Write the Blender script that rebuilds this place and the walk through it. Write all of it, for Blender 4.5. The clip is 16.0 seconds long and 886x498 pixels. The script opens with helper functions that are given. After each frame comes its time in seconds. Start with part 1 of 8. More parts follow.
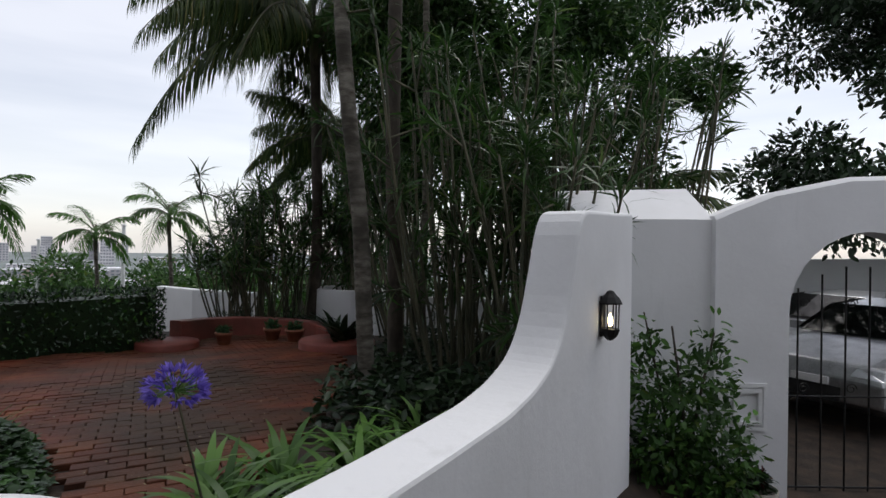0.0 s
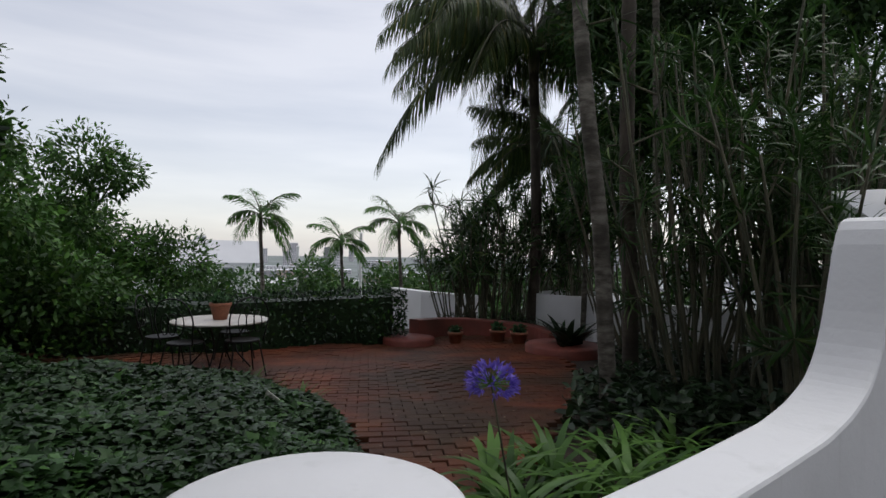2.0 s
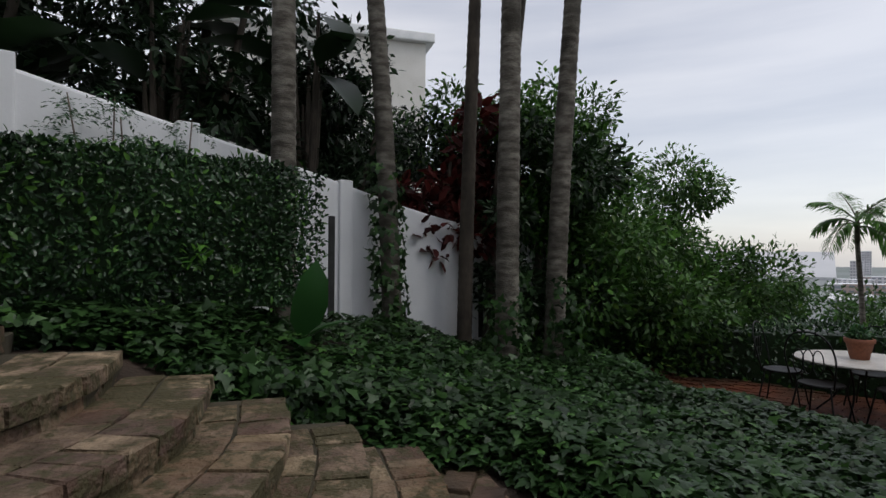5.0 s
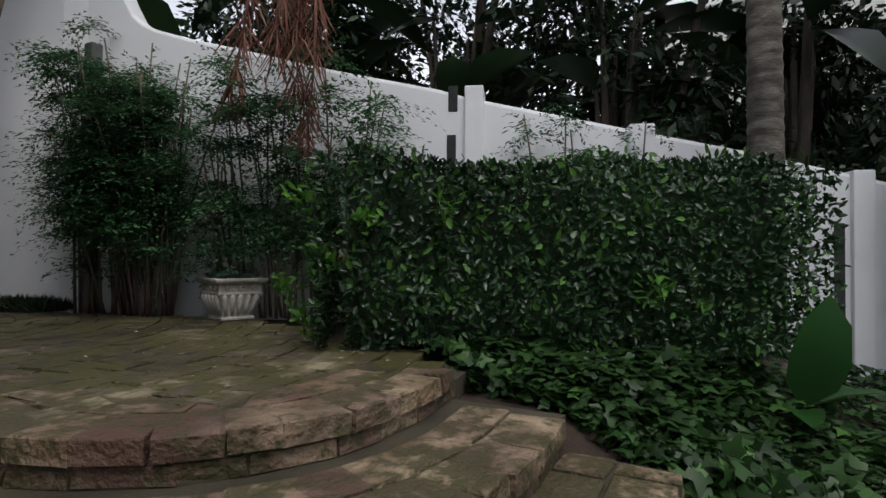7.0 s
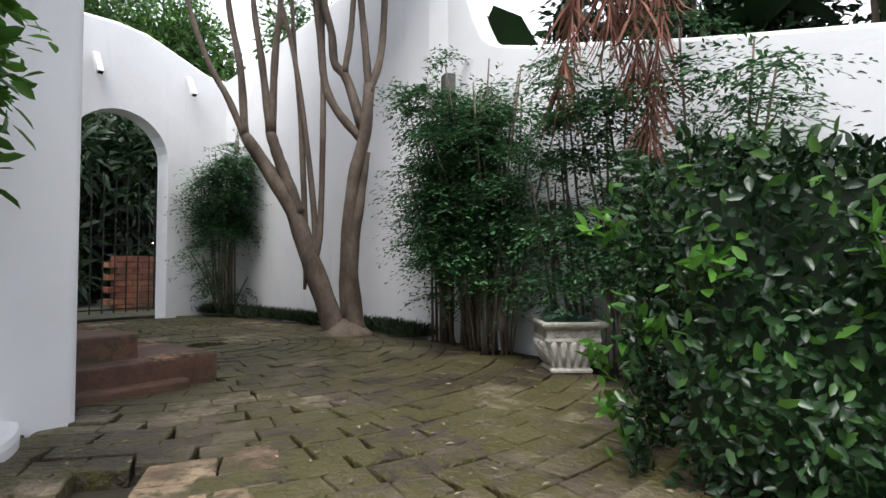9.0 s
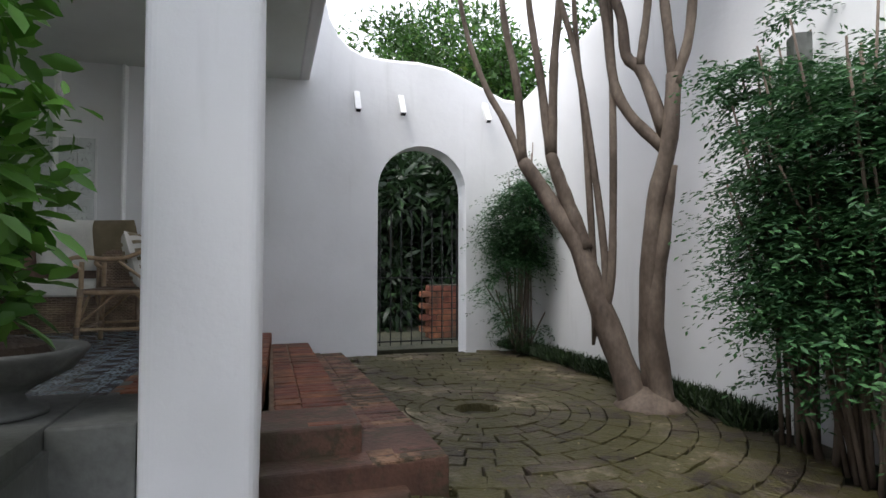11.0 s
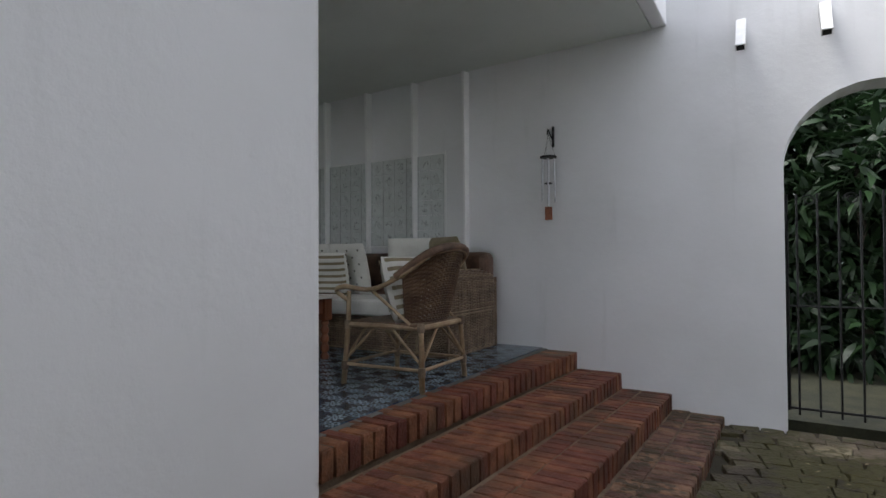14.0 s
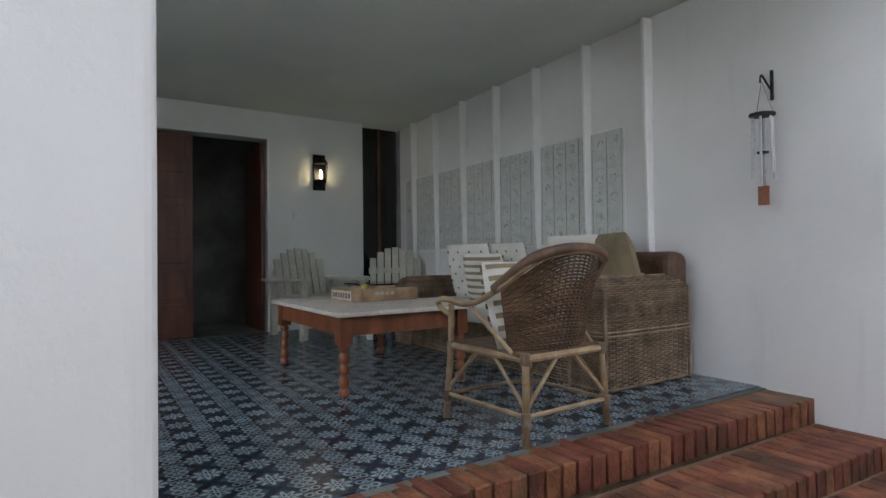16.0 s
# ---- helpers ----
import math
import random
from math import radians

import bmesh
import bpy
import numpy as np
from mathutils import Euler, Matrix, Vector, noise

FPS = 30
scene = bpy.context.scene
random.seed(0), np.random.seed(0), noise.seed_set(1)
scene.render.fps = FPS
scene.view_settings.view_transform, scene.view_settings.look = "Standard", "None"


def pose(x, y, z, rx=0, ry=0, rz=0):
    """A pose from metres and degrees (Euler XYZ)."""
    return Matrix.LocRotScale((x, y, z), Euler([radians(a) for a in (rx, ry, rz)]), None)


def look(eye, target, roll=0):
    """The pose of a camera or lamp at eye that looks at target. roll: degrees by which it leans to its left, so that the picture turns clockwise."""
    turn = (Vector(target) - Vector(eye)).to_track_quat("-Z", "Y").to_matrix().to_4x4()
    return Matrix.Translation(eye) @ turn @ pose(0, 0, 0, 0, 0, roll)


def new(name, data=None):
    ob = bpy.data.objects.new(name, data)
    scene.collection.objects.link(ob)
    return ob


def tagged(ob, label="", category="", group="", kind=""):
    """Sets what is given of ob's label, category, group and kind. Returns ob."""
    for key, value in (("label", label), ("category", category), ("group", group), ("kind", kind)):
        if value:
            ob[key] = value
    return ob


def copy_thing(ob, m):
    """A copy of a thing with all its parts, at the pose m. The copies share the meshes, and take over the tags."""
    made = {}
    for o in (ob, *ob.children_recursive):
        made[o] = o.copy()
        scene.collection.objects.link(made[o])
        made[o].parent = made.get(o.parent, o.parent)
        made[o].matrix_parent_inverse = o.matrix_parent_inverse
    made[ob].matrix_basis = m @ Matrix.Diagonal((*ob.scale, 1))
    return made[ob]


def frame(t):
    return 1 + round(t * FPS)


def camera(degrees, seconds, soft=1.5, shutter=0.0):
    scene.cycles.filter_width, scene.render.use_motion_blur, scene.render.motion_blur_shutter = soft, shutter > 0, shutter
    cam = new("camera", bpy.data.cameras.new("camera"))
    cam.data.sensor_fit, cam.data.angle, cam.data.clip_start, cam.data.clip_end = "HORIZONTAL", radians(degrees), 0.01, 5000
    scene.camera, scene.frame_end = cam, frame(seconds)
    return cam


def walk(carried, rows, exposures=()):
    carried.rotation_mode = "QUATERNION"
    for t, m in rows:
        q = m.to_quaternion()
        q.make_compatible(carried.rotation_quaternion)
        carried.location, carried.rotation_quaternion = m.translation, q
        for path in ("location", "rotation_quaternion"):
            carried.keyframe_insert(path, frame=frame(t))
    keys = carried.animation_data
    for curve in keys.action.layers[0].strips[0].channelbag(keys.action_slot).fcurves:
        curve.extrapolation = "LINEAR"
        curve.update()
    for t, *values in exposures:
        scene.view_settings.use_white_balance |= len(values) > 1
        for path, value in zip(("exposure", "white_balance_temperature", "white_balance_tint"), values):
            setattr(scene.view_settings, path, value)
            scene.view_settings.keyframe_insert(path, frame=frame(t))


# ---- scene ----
cam = camera(77.7, 16.0)
# seconds, x, y, z, yaw, pitch, roll
PATH = [
    (0.0, 0.000, 0.000, 1.500, 0.32, 0.22, -0.90), (0.5, -0.093, -0.069, 1.510, 3.63, 0.16, -0.90),
    (1.0, -0.190, -0.145, 1.523, 8.47, 0.09, -0.90), (1.5, -0.278, -0.215, 1.526, 14.27, 0.10, -0.90),
    (2.0, -0.377, -0.262, 1.532, 20.90, 0.32, -0.80), (2.5, -0.494, -0.306, 1.535, 29.11, 0.69, -0.70),
    (3.0, -0.677, -0.335, 1.540, 38.00, 0.94, -0.60), (3.5, -0.856, -0.369, 1.551, 46.64, 1.13, -0.50),
    (6.0, -1.712, -0.565, 1.761, 94.12, 0.87, -0.30), (6.5, -1.993, -0.602, 1.795, 105.79, 1.05, -0.40),
    (7.0, -2.231, -0.629, 1.816, 118.40, 1.07, -0.40), (7.5, -2.494, -0.690, 1.844, 129.41, 1.12, -0.40),
    (8.0, -2.762, -0.783, 1.897, 138.75, 1.10, -0.40), (8.5, -3.028, -0.937, 1.954, 147.89, 1.28, -0.40),
    (9.0, -3.227, -1.113, 2.025, 158.94, 1.33, -0.40), (9.5, -3.374, -1.373, 2.113, 168.43, 1.64, -0.30),
    (10.0, -3.512, -1.576, 2.218, 177.10, 1.65, -0.30), (12.5, -3.796, -3.117, 2.440, 215.79, 1.96, 0.20),
    (13.0, -3.838, -3.438, 2.500, 224.76, 1.49, 0.25), (13.5, -3.825, -3.795, 2.550, 232.99, 1.24, 0.30),
    (14.0, -3.859, -4.150, 2.580, 241.24, 1.14, 0.30), (14.5, -3.846, -4.443, 2.600, 249.63, 1.07, 0.50),
    (15.0, -3.683, -4.721, 2.620, 256.04, 0.99, 0.60), (15.5, -3.508, -4.958, 2.630, 261.26, 0.85, 0.70),
    (16.0, -3.305, -5.159, 2.630, 266.75, 0.89, 0.70),
]
EXPOSURES = [(0.0, 0.1), (1.5, -0.03), (3.5, -0.06), (6.0, -0.1), (7.0, 0.33), (8.0, 1.28), (9.0, 1.55), (10.0, 1.6), (12.5, 1.5), (14.5, 1.7), (16.0, 2.4)]
walk(cam, [(t, pose(x, y, z, 90 + pitch, roll, yaw)) for t, x, y, z, yaw, pitch, roll in PATH], EXPOSURES)

# ---- world and light ----
world = bpy.data.worlds.new("overcast_sky")
scene.world = world
world.use_nodes = True
wn = world.node_tree.nodes
wl = world.node_tree.links
wn.clear()
w_out = wn.new("ShaderNodeOutputWorld")
w_bg = wn.new("ShaderNodeBackground")
w_bg2 = wn.new("ShaderNodeBackground")
w_add = wn.new("ShaderNodeAddShader")
w_sky = wn.new("ShaderNodeTexSky")
w_sky.sky_type = "NISHITA"
w_sky.sun_disc = False
w_sky.sun_elevation = radians(55)
w_sky.sun_rotation = radians(20)
w_bg2.inputs["Strength"].default_value = 0.05
w_tc = wn.new("ShaderNodeTexCoord")
w_map = wn.new("ShaderNodeMapping")
w_map.inputs["Scale"].default_value = (1.2, 1.2, 9.0)
w_noise = wn.new("ShaderNodeTexNoise")
w_noise.inputs["Scale"].default_value = 1.3
w_noise.inputs["Detail"].default_value = 5.0
w_noise.inputs["Roughness"].default_value = 0.5
w_ramp = wn.new("ShaderNodeValToRGB")
w_ramp.color_ramp.elements[0].position = 0.32
w_ramp.color_ramp.elements[0].color = (0.565, 0.56, 0.595, 1)
w_ramp.color_ramp.elements[1].position = 0.62
w_ramp.color_ramp.elements[1].color = (0.775, 0.75, 0.755, 1)
wl.new(w_tc.outputs["Generated"], w_map.inputs["Vector"])
wl.new(w_map.outputs["Vector"], w_noise.inputs["Vector"])
wl.new(w_noise.outputs["Fac"], w_ramp.inputs["Fac"])
wl.new(w_ramp.outputs["Color"], w_bg.inputs["Color"])
wl.new(w_sky.outputs["Color"], w_bg2.inputs["Color"])
w_bg.inputs["Strength"].default_value = 0.86
wl.new(w_bg.outputs[0], w_add.inputs[0])
wl.new(w_bg2.outputs[0], w_add.inputs[1])
wl.new(w_add.outputs[0], w_out.inputs["Surface"])

sun_data = bpy.data.lights.new("sun", "SUN")
sun_data.energy = 1.3
sun_data.angle = radians(35)
sun_data.color = (1.0, 0.98, 0.95)
sun = new("sun", sun_data)
sun.matrix_world = look((0, 0, 0), (-0.35, -0.45, -1.0))

# ---- materials ----
def mat_new(name):
    m = bpy.data.materials.new(name)
    m.use_nodes = True
    nt = m.node_tree
    return m, nt, nt.nodes["Principled BSDF"]


def grain(name, c1, c2, scale=4.0, fine=40.0, rough=0.7, bump=0.3, metal=0.0, c3=None, stain=0.0, stretch=(1, 1, 1), per_piece=0.0, spec=0.5, dist=0.01, lo=0.35, hi=0.65):
    """Two colours mixed by coarse noise, a fine grain and bump; c3: a stain colour."""
    m, nt, bsdf = mat_new(name)
    n, l = nt.nodes, nt.links
    tc = n.new("ShaderNodeTexCoord")
    mp = n.new("ShaderNodeMapping")
    mp.inputs["Scale"].default_value = stretch
    where = n.new("ShaderNodeNewGeometry").outputs["Position"] if per_piece else tc.outputs["Object"]
    l.new(where, mp.inputs["Vector"])
    a = n.new("ShaderNodeTexNoise")
    a.inputs["Scale"].default_value = scale
    a.inputs["Detail"].default_value = 6
    b = n.new("ShaderNodeTexNoise")
    b.inputs["Scale"].default_value = fine
    b.inputs["Detail"].default_value = 4
    l.new(mp.outputs[0], a.inputs["Vector"])
    l.new(mp.outputs[0], b.inputs["Vector"])
    r = n.new("ShaderNodeValToRGB")
    r.color_ramp.elements[0].position = lo
    r.color_ramp.elements[1].position = hi
    r.color_ramp.elements[0].color = (*c1, 1)
    r.color_ramp.elements[1].color = (*c2, 1)
    l.new(a.outputs["Fac"], r.inputs["Fac"])
    col = r.outputs["Color"]
    mx = n.new("ShaderNodeMix")
    mx.data_type = "RGBA"
    mx.blend_type = "OVERLAY"
    mx.inputs[0].default_value = 0.35
    l.new(col, mx.inputs[6])
    l.new(b.outputs["Fac"], mx.inputs[7])
    col = mx.outputs[2]
    if c3:
        s = n.new("ShaderNodeTexNoise")
        s.inputs["Scale"].default_value = scale * 0.35
        s.inputs["Detail"].default_value = 8
        l.new(where, s.inputs["Vector"])
        sr = n.new("ShaderNodeValToRGB")
        sr.color_ramp.elements[0].position = 0.5 - stain * 0.25
        sr.color_ramp.elements[1].position = 0.7 - stain * 0.25
        l.new(s.outputs["Fac"], sr.inputs["Fac"])
        sm = n.new("ShaderNodeMix")
        sm.data_type = "RGBA"
        l.new(sr.outputs["Color"], sm.inputs[0])
        l.new(col, sm.inputs[6])
        sm.inputs[7].default_value = (*c3, 1)
        col = sm.outputs[2]
    if per_piece:
        oi = n.new("ShaderNodeObjectInfo")
        gi = n.new("ShaderNodeNewGeometry")
        ad = n.new("ShaderNodeMath")
        ad.operation = "ADD"
        l.new(oi.outputs["Random"], ad.inputs[0])
        l.new(gi.outputs["Random Per Island"], ad.inputs[1])
        fr = n.new("ShaderNodeMath")
        fr.operation = "FRACT"
        l.new(ad.outputs[0], fr.inputs[0])
        mr = n.new("ShaderNodeMapRange")
        mr.inputs["To Min"].default_value = 1 - per_piece
        mr.inputs["To Max"].default_value = 1 + per_piece
        l.new(fr.outputs[0], mr.inputs["Value"])
        hs = n.new("ShaderNodeHueSaturation")
        l.new(mr.outputs[0], hs.inputs["Value"])
        mr2 = n.new("ShaderNodeMapRange")
        mr2.inputs["To Min"].default_value = 0.5 - 0.05 * per_piece
        mr2.inputs["To Max"].default_value = 0.5 + 0.05 * per_piece
        l.new(fr.outputs[0], mr2.inputs["Value"])
        l.new(mr2.outputs[0], hs.inputs["Hue"])
        l.new(col, hs.inputs["Color"])
        col = hs.outputs[0]
    l.new(col, bsdf.inputs["Base Color"])
    bsdf.inputs["Roughness"].default_value = rough
    bsdf.inputs["Metallic"].default_value = metal
    bsdf.inputs["Specular IOR Level"].default_value = spec
    if bump:
        bm_ = n.new("ShaderNodeBump")
        bm_.inputs["Strength"].default_value = bump
        bm_.inputs["Distance"].default_value = dist
        l.new(b.outputs["Fac"], bm_.inputs["Height"])
        l.new(bm_.outputs[0], bsdf.inputs["Normal"])
    return m


def leafy(name, c1, c2, rough=0.45, trans=0.25, spec=0.28, c3=None):
    """Leaf material: colour varies leaf by leaf, some light comes through."""
    m, nt, bsdf = mat_new(name)
    n, l = nt.nodes, nt.links
    gi = n.new("ShaderNodeNewGeometry")
    r = n.new("ShaderNodeValToRGB")
    r.color_ramp.elements[0].color = (*c1, 1)
    r.color_ramp.elements[1].color = (*c2, 1)
    if c3:
        e = r.color_ramp.elements.new(0.9)
        e.color = (*c2, 1)
        r.color_ramp.elements[-1].color = (*c3, 1)
    l.new(gi.outputs["Random Per Island"], r.inputs["Fac"])
    tc = n.new("ShaderNodeTexCoord")
    a = n.new("ShaderNodeTexNoise")
    a.inputs["Scale"].default_value = 1.1
    l.new(tc.outputs["Object"], a.inputs["Vector"])
    mr = n.new("ShaderNodeMapRange")
    mr.inputs["From Min"].default_value = 0.3
    mr.inputs["From Max"].default_value = 0.7
    mr.inputs["To Min"].default_value = 0.6
    mr.inputs["To Max"].default_value = 1.35
    l.new(a.outputs["Fac"], mr.inputs["Value"])
    hs = n.new("ShaderNodeHueSaturation")
    l.new(r.outputs[0], hs.inputs["Color"])
    l.new(mr.outputs[0], hs.inputs["Value"])
    l.new(hs.outputs[0], bsdf.inputs["Base Color"])
    bsdf.inputs["Roughness"].default_value = rough
    bsdf.inputs["Specular IOR Level"].default_value = spec
    if trans:
        out = n["Material Output"]
        tr = n.new("ShaderNodeBsdfTranslucent")
        l.new(hs.outputs[0], tr.inputs["Color"])
        mx = n.new("ShaderNodeMixShader")
        mx.inputs[0].default_value = trans
        l.new(bsdf.outputs[0], mx.inputs[1])
        l.new(tr.outputs[0], mx.inputs[2])
        l.new(mx.outputs[0], out.inputs["Surface"])
    return m


def plaster_mat(name, tint=(0.78, 0.785, 0.80), dirt=0.25):
    m, nt, bsdf = mat_new(name)
    n, l = nt.nodes, nt.links
    tc = n.new("ShaderNodeTexCoord")
    a = n.new("ShaderNodeTexNoise")
    a.inputs["Scale"].default_value = 0.9
    a.inputs["Detail"].default_value = 7
    l.new(tc.outputs["Object"], a.inputs["Vector"])
    mp = n.new("ShaderNodeMapping")
    mp.inputs["Scale"].default_value = (3.0, 3.0, 0.35)
    l.new(tc.outputs["Object"], mp.inputs["Vector"])
    s = n.new("ShaderNodeTexNoise")
    s.inputs["Scale"].default_value = 2.0
    s.inputs["Detail"].default_value = 8
    l.new(mp.outputs[0], s.inputs["Vector"])
    r = n.new("ShaderNodeValToRGB")
    r.color_ramp.elements[0].position = 0.25
    r.color_ramp.elements[1].position = 0.6
    r.color_ramp.elements[0].color = (tint[0] * 0.86, tint[1] * 0.86, tint[2] * 0.85, 1)
    r.color_ramp.elements[1].color = (*tint, 1)
    l.new(a.outputs["Fac"], r.inputs["Fac"])
    sr = n.new("ShaderNodeValToRGB")
    sr.color_ramp.elements[0].position = 0.62
    sr.color_ramp.elements[1].position = 0.85
    l.new(s.outputs["Fac"], sr.inputs["Fac"])
    mm = n.new("ShaderNodeMath")
    mm.operation = "MULTIPLY"
    mm.inputs[1].default_value = dirt
    l.new(sr.outputs["Color"], mm.inputs[0])
    sm = n.new("ShaderNodeMix")
    sm.data_type = "RGBA"
    l.new(mm.outputs[0], sm.inputs[0])
    l.new(r.outputs[0], sm.inputs[6])
    sm.inputs[7].default_value = (0.32, 0.33, 0.30, 1)
    l.new(sm.outputs[2], bsdf.inputs["Base Color"])
    bsdf.inputs["Roughness"].default_value = 0.75
    f = n.new("ShaderNodeTexNoise")
    f.inputs["Scale"].default_value = 9
    f.inputs["Detail"].default_value = 8
    f.inputs["Roughness"].default_value = 0.65
    l.new(tc.outputs["Object"], f.inputs["Vector"])
    b = n.new("ShaderNodeBump")
    b.inputs["Strength"].default_value = 0.35
    b.inputs["Distance"].default_value = 0.012
    l.new(f.outputs["Fac"], b.inputs["Height"])
    l.new(b.outputs[0], bsdf.inputs["Normal"])
    return m


M_WALL = plaster_mat("white_plaster")
M_WALL_IN = plaster_mat("veranda_plaster", (0.74, 0.77, 0.75), 0.1)
M_CEIL = plaster_mat("ceiling_paint", (0.70, 0.74, 0.70), 0.12)
M_RED = grain("red_brick", (0.125, 0.042, 0.024), (0.235, 0.088, 0.048), 9, 60, 0.68, 0.9, spec=0.35, per_piece=0.24, c3=(0.07, 0.038, 0.024), stain=0.12)
M_PATIO = grain("patio_brick", (0.095, 0.026, 0.013), (0.21, 0.058, 0.026), 1.6, 60, 0.62, 0.6, per_piece=0.14, c3=(0.05, 0.027, 0.015), stain=0.45, spec=0.22)
M_REDPAINT = grain("red_painted_plaster", (0.17, 0.04, 0.028), (0.26, 0.06, 0.04), 2, 40, 0.6, 0.3, c3=(0.08, 0.03, 0.02), stain=0.1)
M_MORTAR = grain("mossy_mortar", (0.030, 0.026, 0.015), (0.06, 0.05, 0.03), 4, 70, 0.9, 0.5)
M_SLOT = grain("shaded_slot", (0.018, 0.018, 0.018), (0.035, 0.036, 0.035), 5, 40, 0.9, 0.2)
M_TANMORTAR = grain("tan_mortar", (0.10, 0.065, 0.04), (0.19, 0.135, 0.09), 5, 70, 0.9, 0.5)
def moss_over(m, moss, cover, scale=1.6, fine=13.0):
    """Patches of moss, wide ones broken up by small ones, over a finished material."""
    nt = m.node_tree
    n, l = nt.nodes, nt.links
    bsdf = n["Principled BSDF"]
    old = bsdf.inputs["Base Color"].links[0].from_socket
    pos = n.new("ShaderNodeNewGeometry")
    a, b = n.new("ShaderNodeTexNoise"), n.new("ShaderNodeTexNoise")
    for t, sc, de in ((a, scale, 4), (b, fine, 8)):
        t.inputs["Scale"].default_value = sc
        t.inputs["Detail"].default_value = de
        t.inputs["Roughness"].default_value = 0.62
        l.new(pos.outputs["Position"], t.inputs["Vector"])
    ad = n.new("ShaderNodeMath")
    ad.operation = "ADD"
    l.new(a.outputs["Fac"], ad.inputs[0])
    l.new(b.outputs["Fac"], ad.inputs[1])
    mr = n.new("ShaderNodeMapRange")
    mr.inputs["From Min"].default_value = 1.06 - cover * 0.2
    mr.inputs["From Max"].default_value = 1.20 - cover * 0.2
    mr.inputs["To Max"].default_value = 0.9
    l.new(ad.outputs[0], mr.inputs["Value"])
    mx = n.new("ShaderNodeMix")
    mx.data_type = "RGBA"
    l.new(mr.outputs[0], mx.inputs[0])
    l.new(old, mx.inputs[6])
    mx.inputs[7].default_value = (*moss, 1)
    l.new(mx.outputs[2], bsdf.inputs["Base Color"])
    return m


M_PAVER = moss_over(grain("mossy_paver", (0.080, 0.060, 0.037), (0.255, 0.205, 0.140), 4.0, 38, 0.62, 1.0, per_piece=0.42, c3=(0.035, 0.026, 0.014), stain=0.5, dist=0.02), (0.058, 0.052, 0.011), 0.85)
M_STEPBRICK = moss_over(grain("mossy_step_brick", (0.085, 0.055, 0.034), (0.27, 0.19, 0.13), 6, 45, 0.75, 1.0, per_piece=0.35, c3=(0.12, 0.068, 0.040), stain=0.12, dist=0.02), (0.050, 0.044, 0.014), 0.65, 2.5, 16)
M_LOWSTEP = moss_over(grain("worn_red_step_brick", (0.085, 0.040, 0.026), (0.22, 0.115, 0.075), 6, 45, 0.75, 1.0, per_piece=0.35, dist=0.02), (0.045, 0.034, 0.016), 0.45, 2.5, 16)
M_STEPSIDE = moss_over(grain("worn_red_step_side", (0.070, 0.032, 0.020), (0.165, 0.080, 0.052), 4.0, 45, 0.7, 0.6, per_piece=0.1, c3=(0.05, 0.03, 0.02), stain=0.3), (0.05, 0.036, 0.018), 0.3, 3.0, 18)
M_PATHBRICK = grain("damp_path_brick", (0.045, 0.028, 0.017), (0.13, 0.080, 0.050), 5, 45, 0.6, 0.9, per_piece=0.3, c3=(0.03, 0.022, 0.012), stain=0.4)
M_SOIL = grain("soil", (0.015, 0.010, 0.006), (0.045, 0.028, 0.018), 5, 50, 0.95, 0.8)
M_BARK = grain("palm_bark", (0.055, 0.045, 0.035), (0.19, 0.175, 0.145), 6, 30, 0.9, 0.8, stretch=(1, 1, 3), c3=(0.035, 0.03, 0.022), stain=0.2)
M_BARKD = grain("dark_bark", (0.028, 0.022, 0.016), (0.075, 0.060, 0.045), 6, 30, 0.9, 0.8, stretch=(1, 1, 0.4))
M_BARKB = grain("brown_bark", (0.065, 0.045, 0.032), (0.17, 0.13, 0.10), 5, 40, 0.75, 0.5, stretch=(1, 1, 0.5))
M_CANE = grain("cane_stem", (0.035, 0.040, 0.022), (0.11, 0.10, 0.06), 6, 40, 0.7, 0.4, stretch=(1, 1, 0.4))
M_HEDGE = leafy("hedge_leaf", (0.010, 0.027, 0.011), (0.034, 0.078, 0.028), 0.27, 0.15, 0.45, c3=(0.05, 0.11, 0.03))
M_NEWLEAF = leafy("young_leaf", (0.05, 0.15, 0.02), (0.12, 0.28, 0.045), 0.35, 0.35)
M_IVY = leafy("ivy_leaf", (0.010, 0.026, 0.008), (0.032, 0.078, 0.020), 0.42, 0.15, c3=(0.06, 0.14, 0.03))
M_TREELEAF = leafy("tree_leaf", (0.022, 0.058, 0.013), (0.062, 0.145, 0.030), 0.45, 0.3, c3=(0.12, 0.19, 0.035))
M_CANOPY = leafy("canopy_leaf", (0.013, 0.036, 0.009), (0.042, 0.100, 0.022), 0.5, 0.3, c3=(0.09, 0.15, 0.03))
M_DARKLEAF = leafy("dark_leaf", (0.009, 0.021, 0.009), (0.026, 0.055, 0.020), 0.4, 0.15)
M_MIDLEAF = leafy("bright_leaf", (0.035, 0.10, 0.016), (0.10, 0.23, 0.04), 0.45, 0.3)
M_PALM = leafy("palm_leaflet", (0.026, 0.050, 0.016), (0.075, 0.115, 0.030), 0.42, 0.3, c3=(0.19, 0.17, 0.05))
M_REEDLEAF = leafy("narrow_leaf", (0.014, 0.038, 0.010), (0.045, 0.105, 0.023), 0.42, 0.3, c3=(0.12, 0.18, 0.05))
M_NANDINA = leafy("feathery_leaf", (0.022, 0.070, 0.030), (0.075, 0.175, 0.065), 0.5, 0.25)
M_REDLEAF = leafy("red_leaf", (0.035, 0.010, 0.010), (0.12, 0.022, 0.018), 0.4, 0.3)
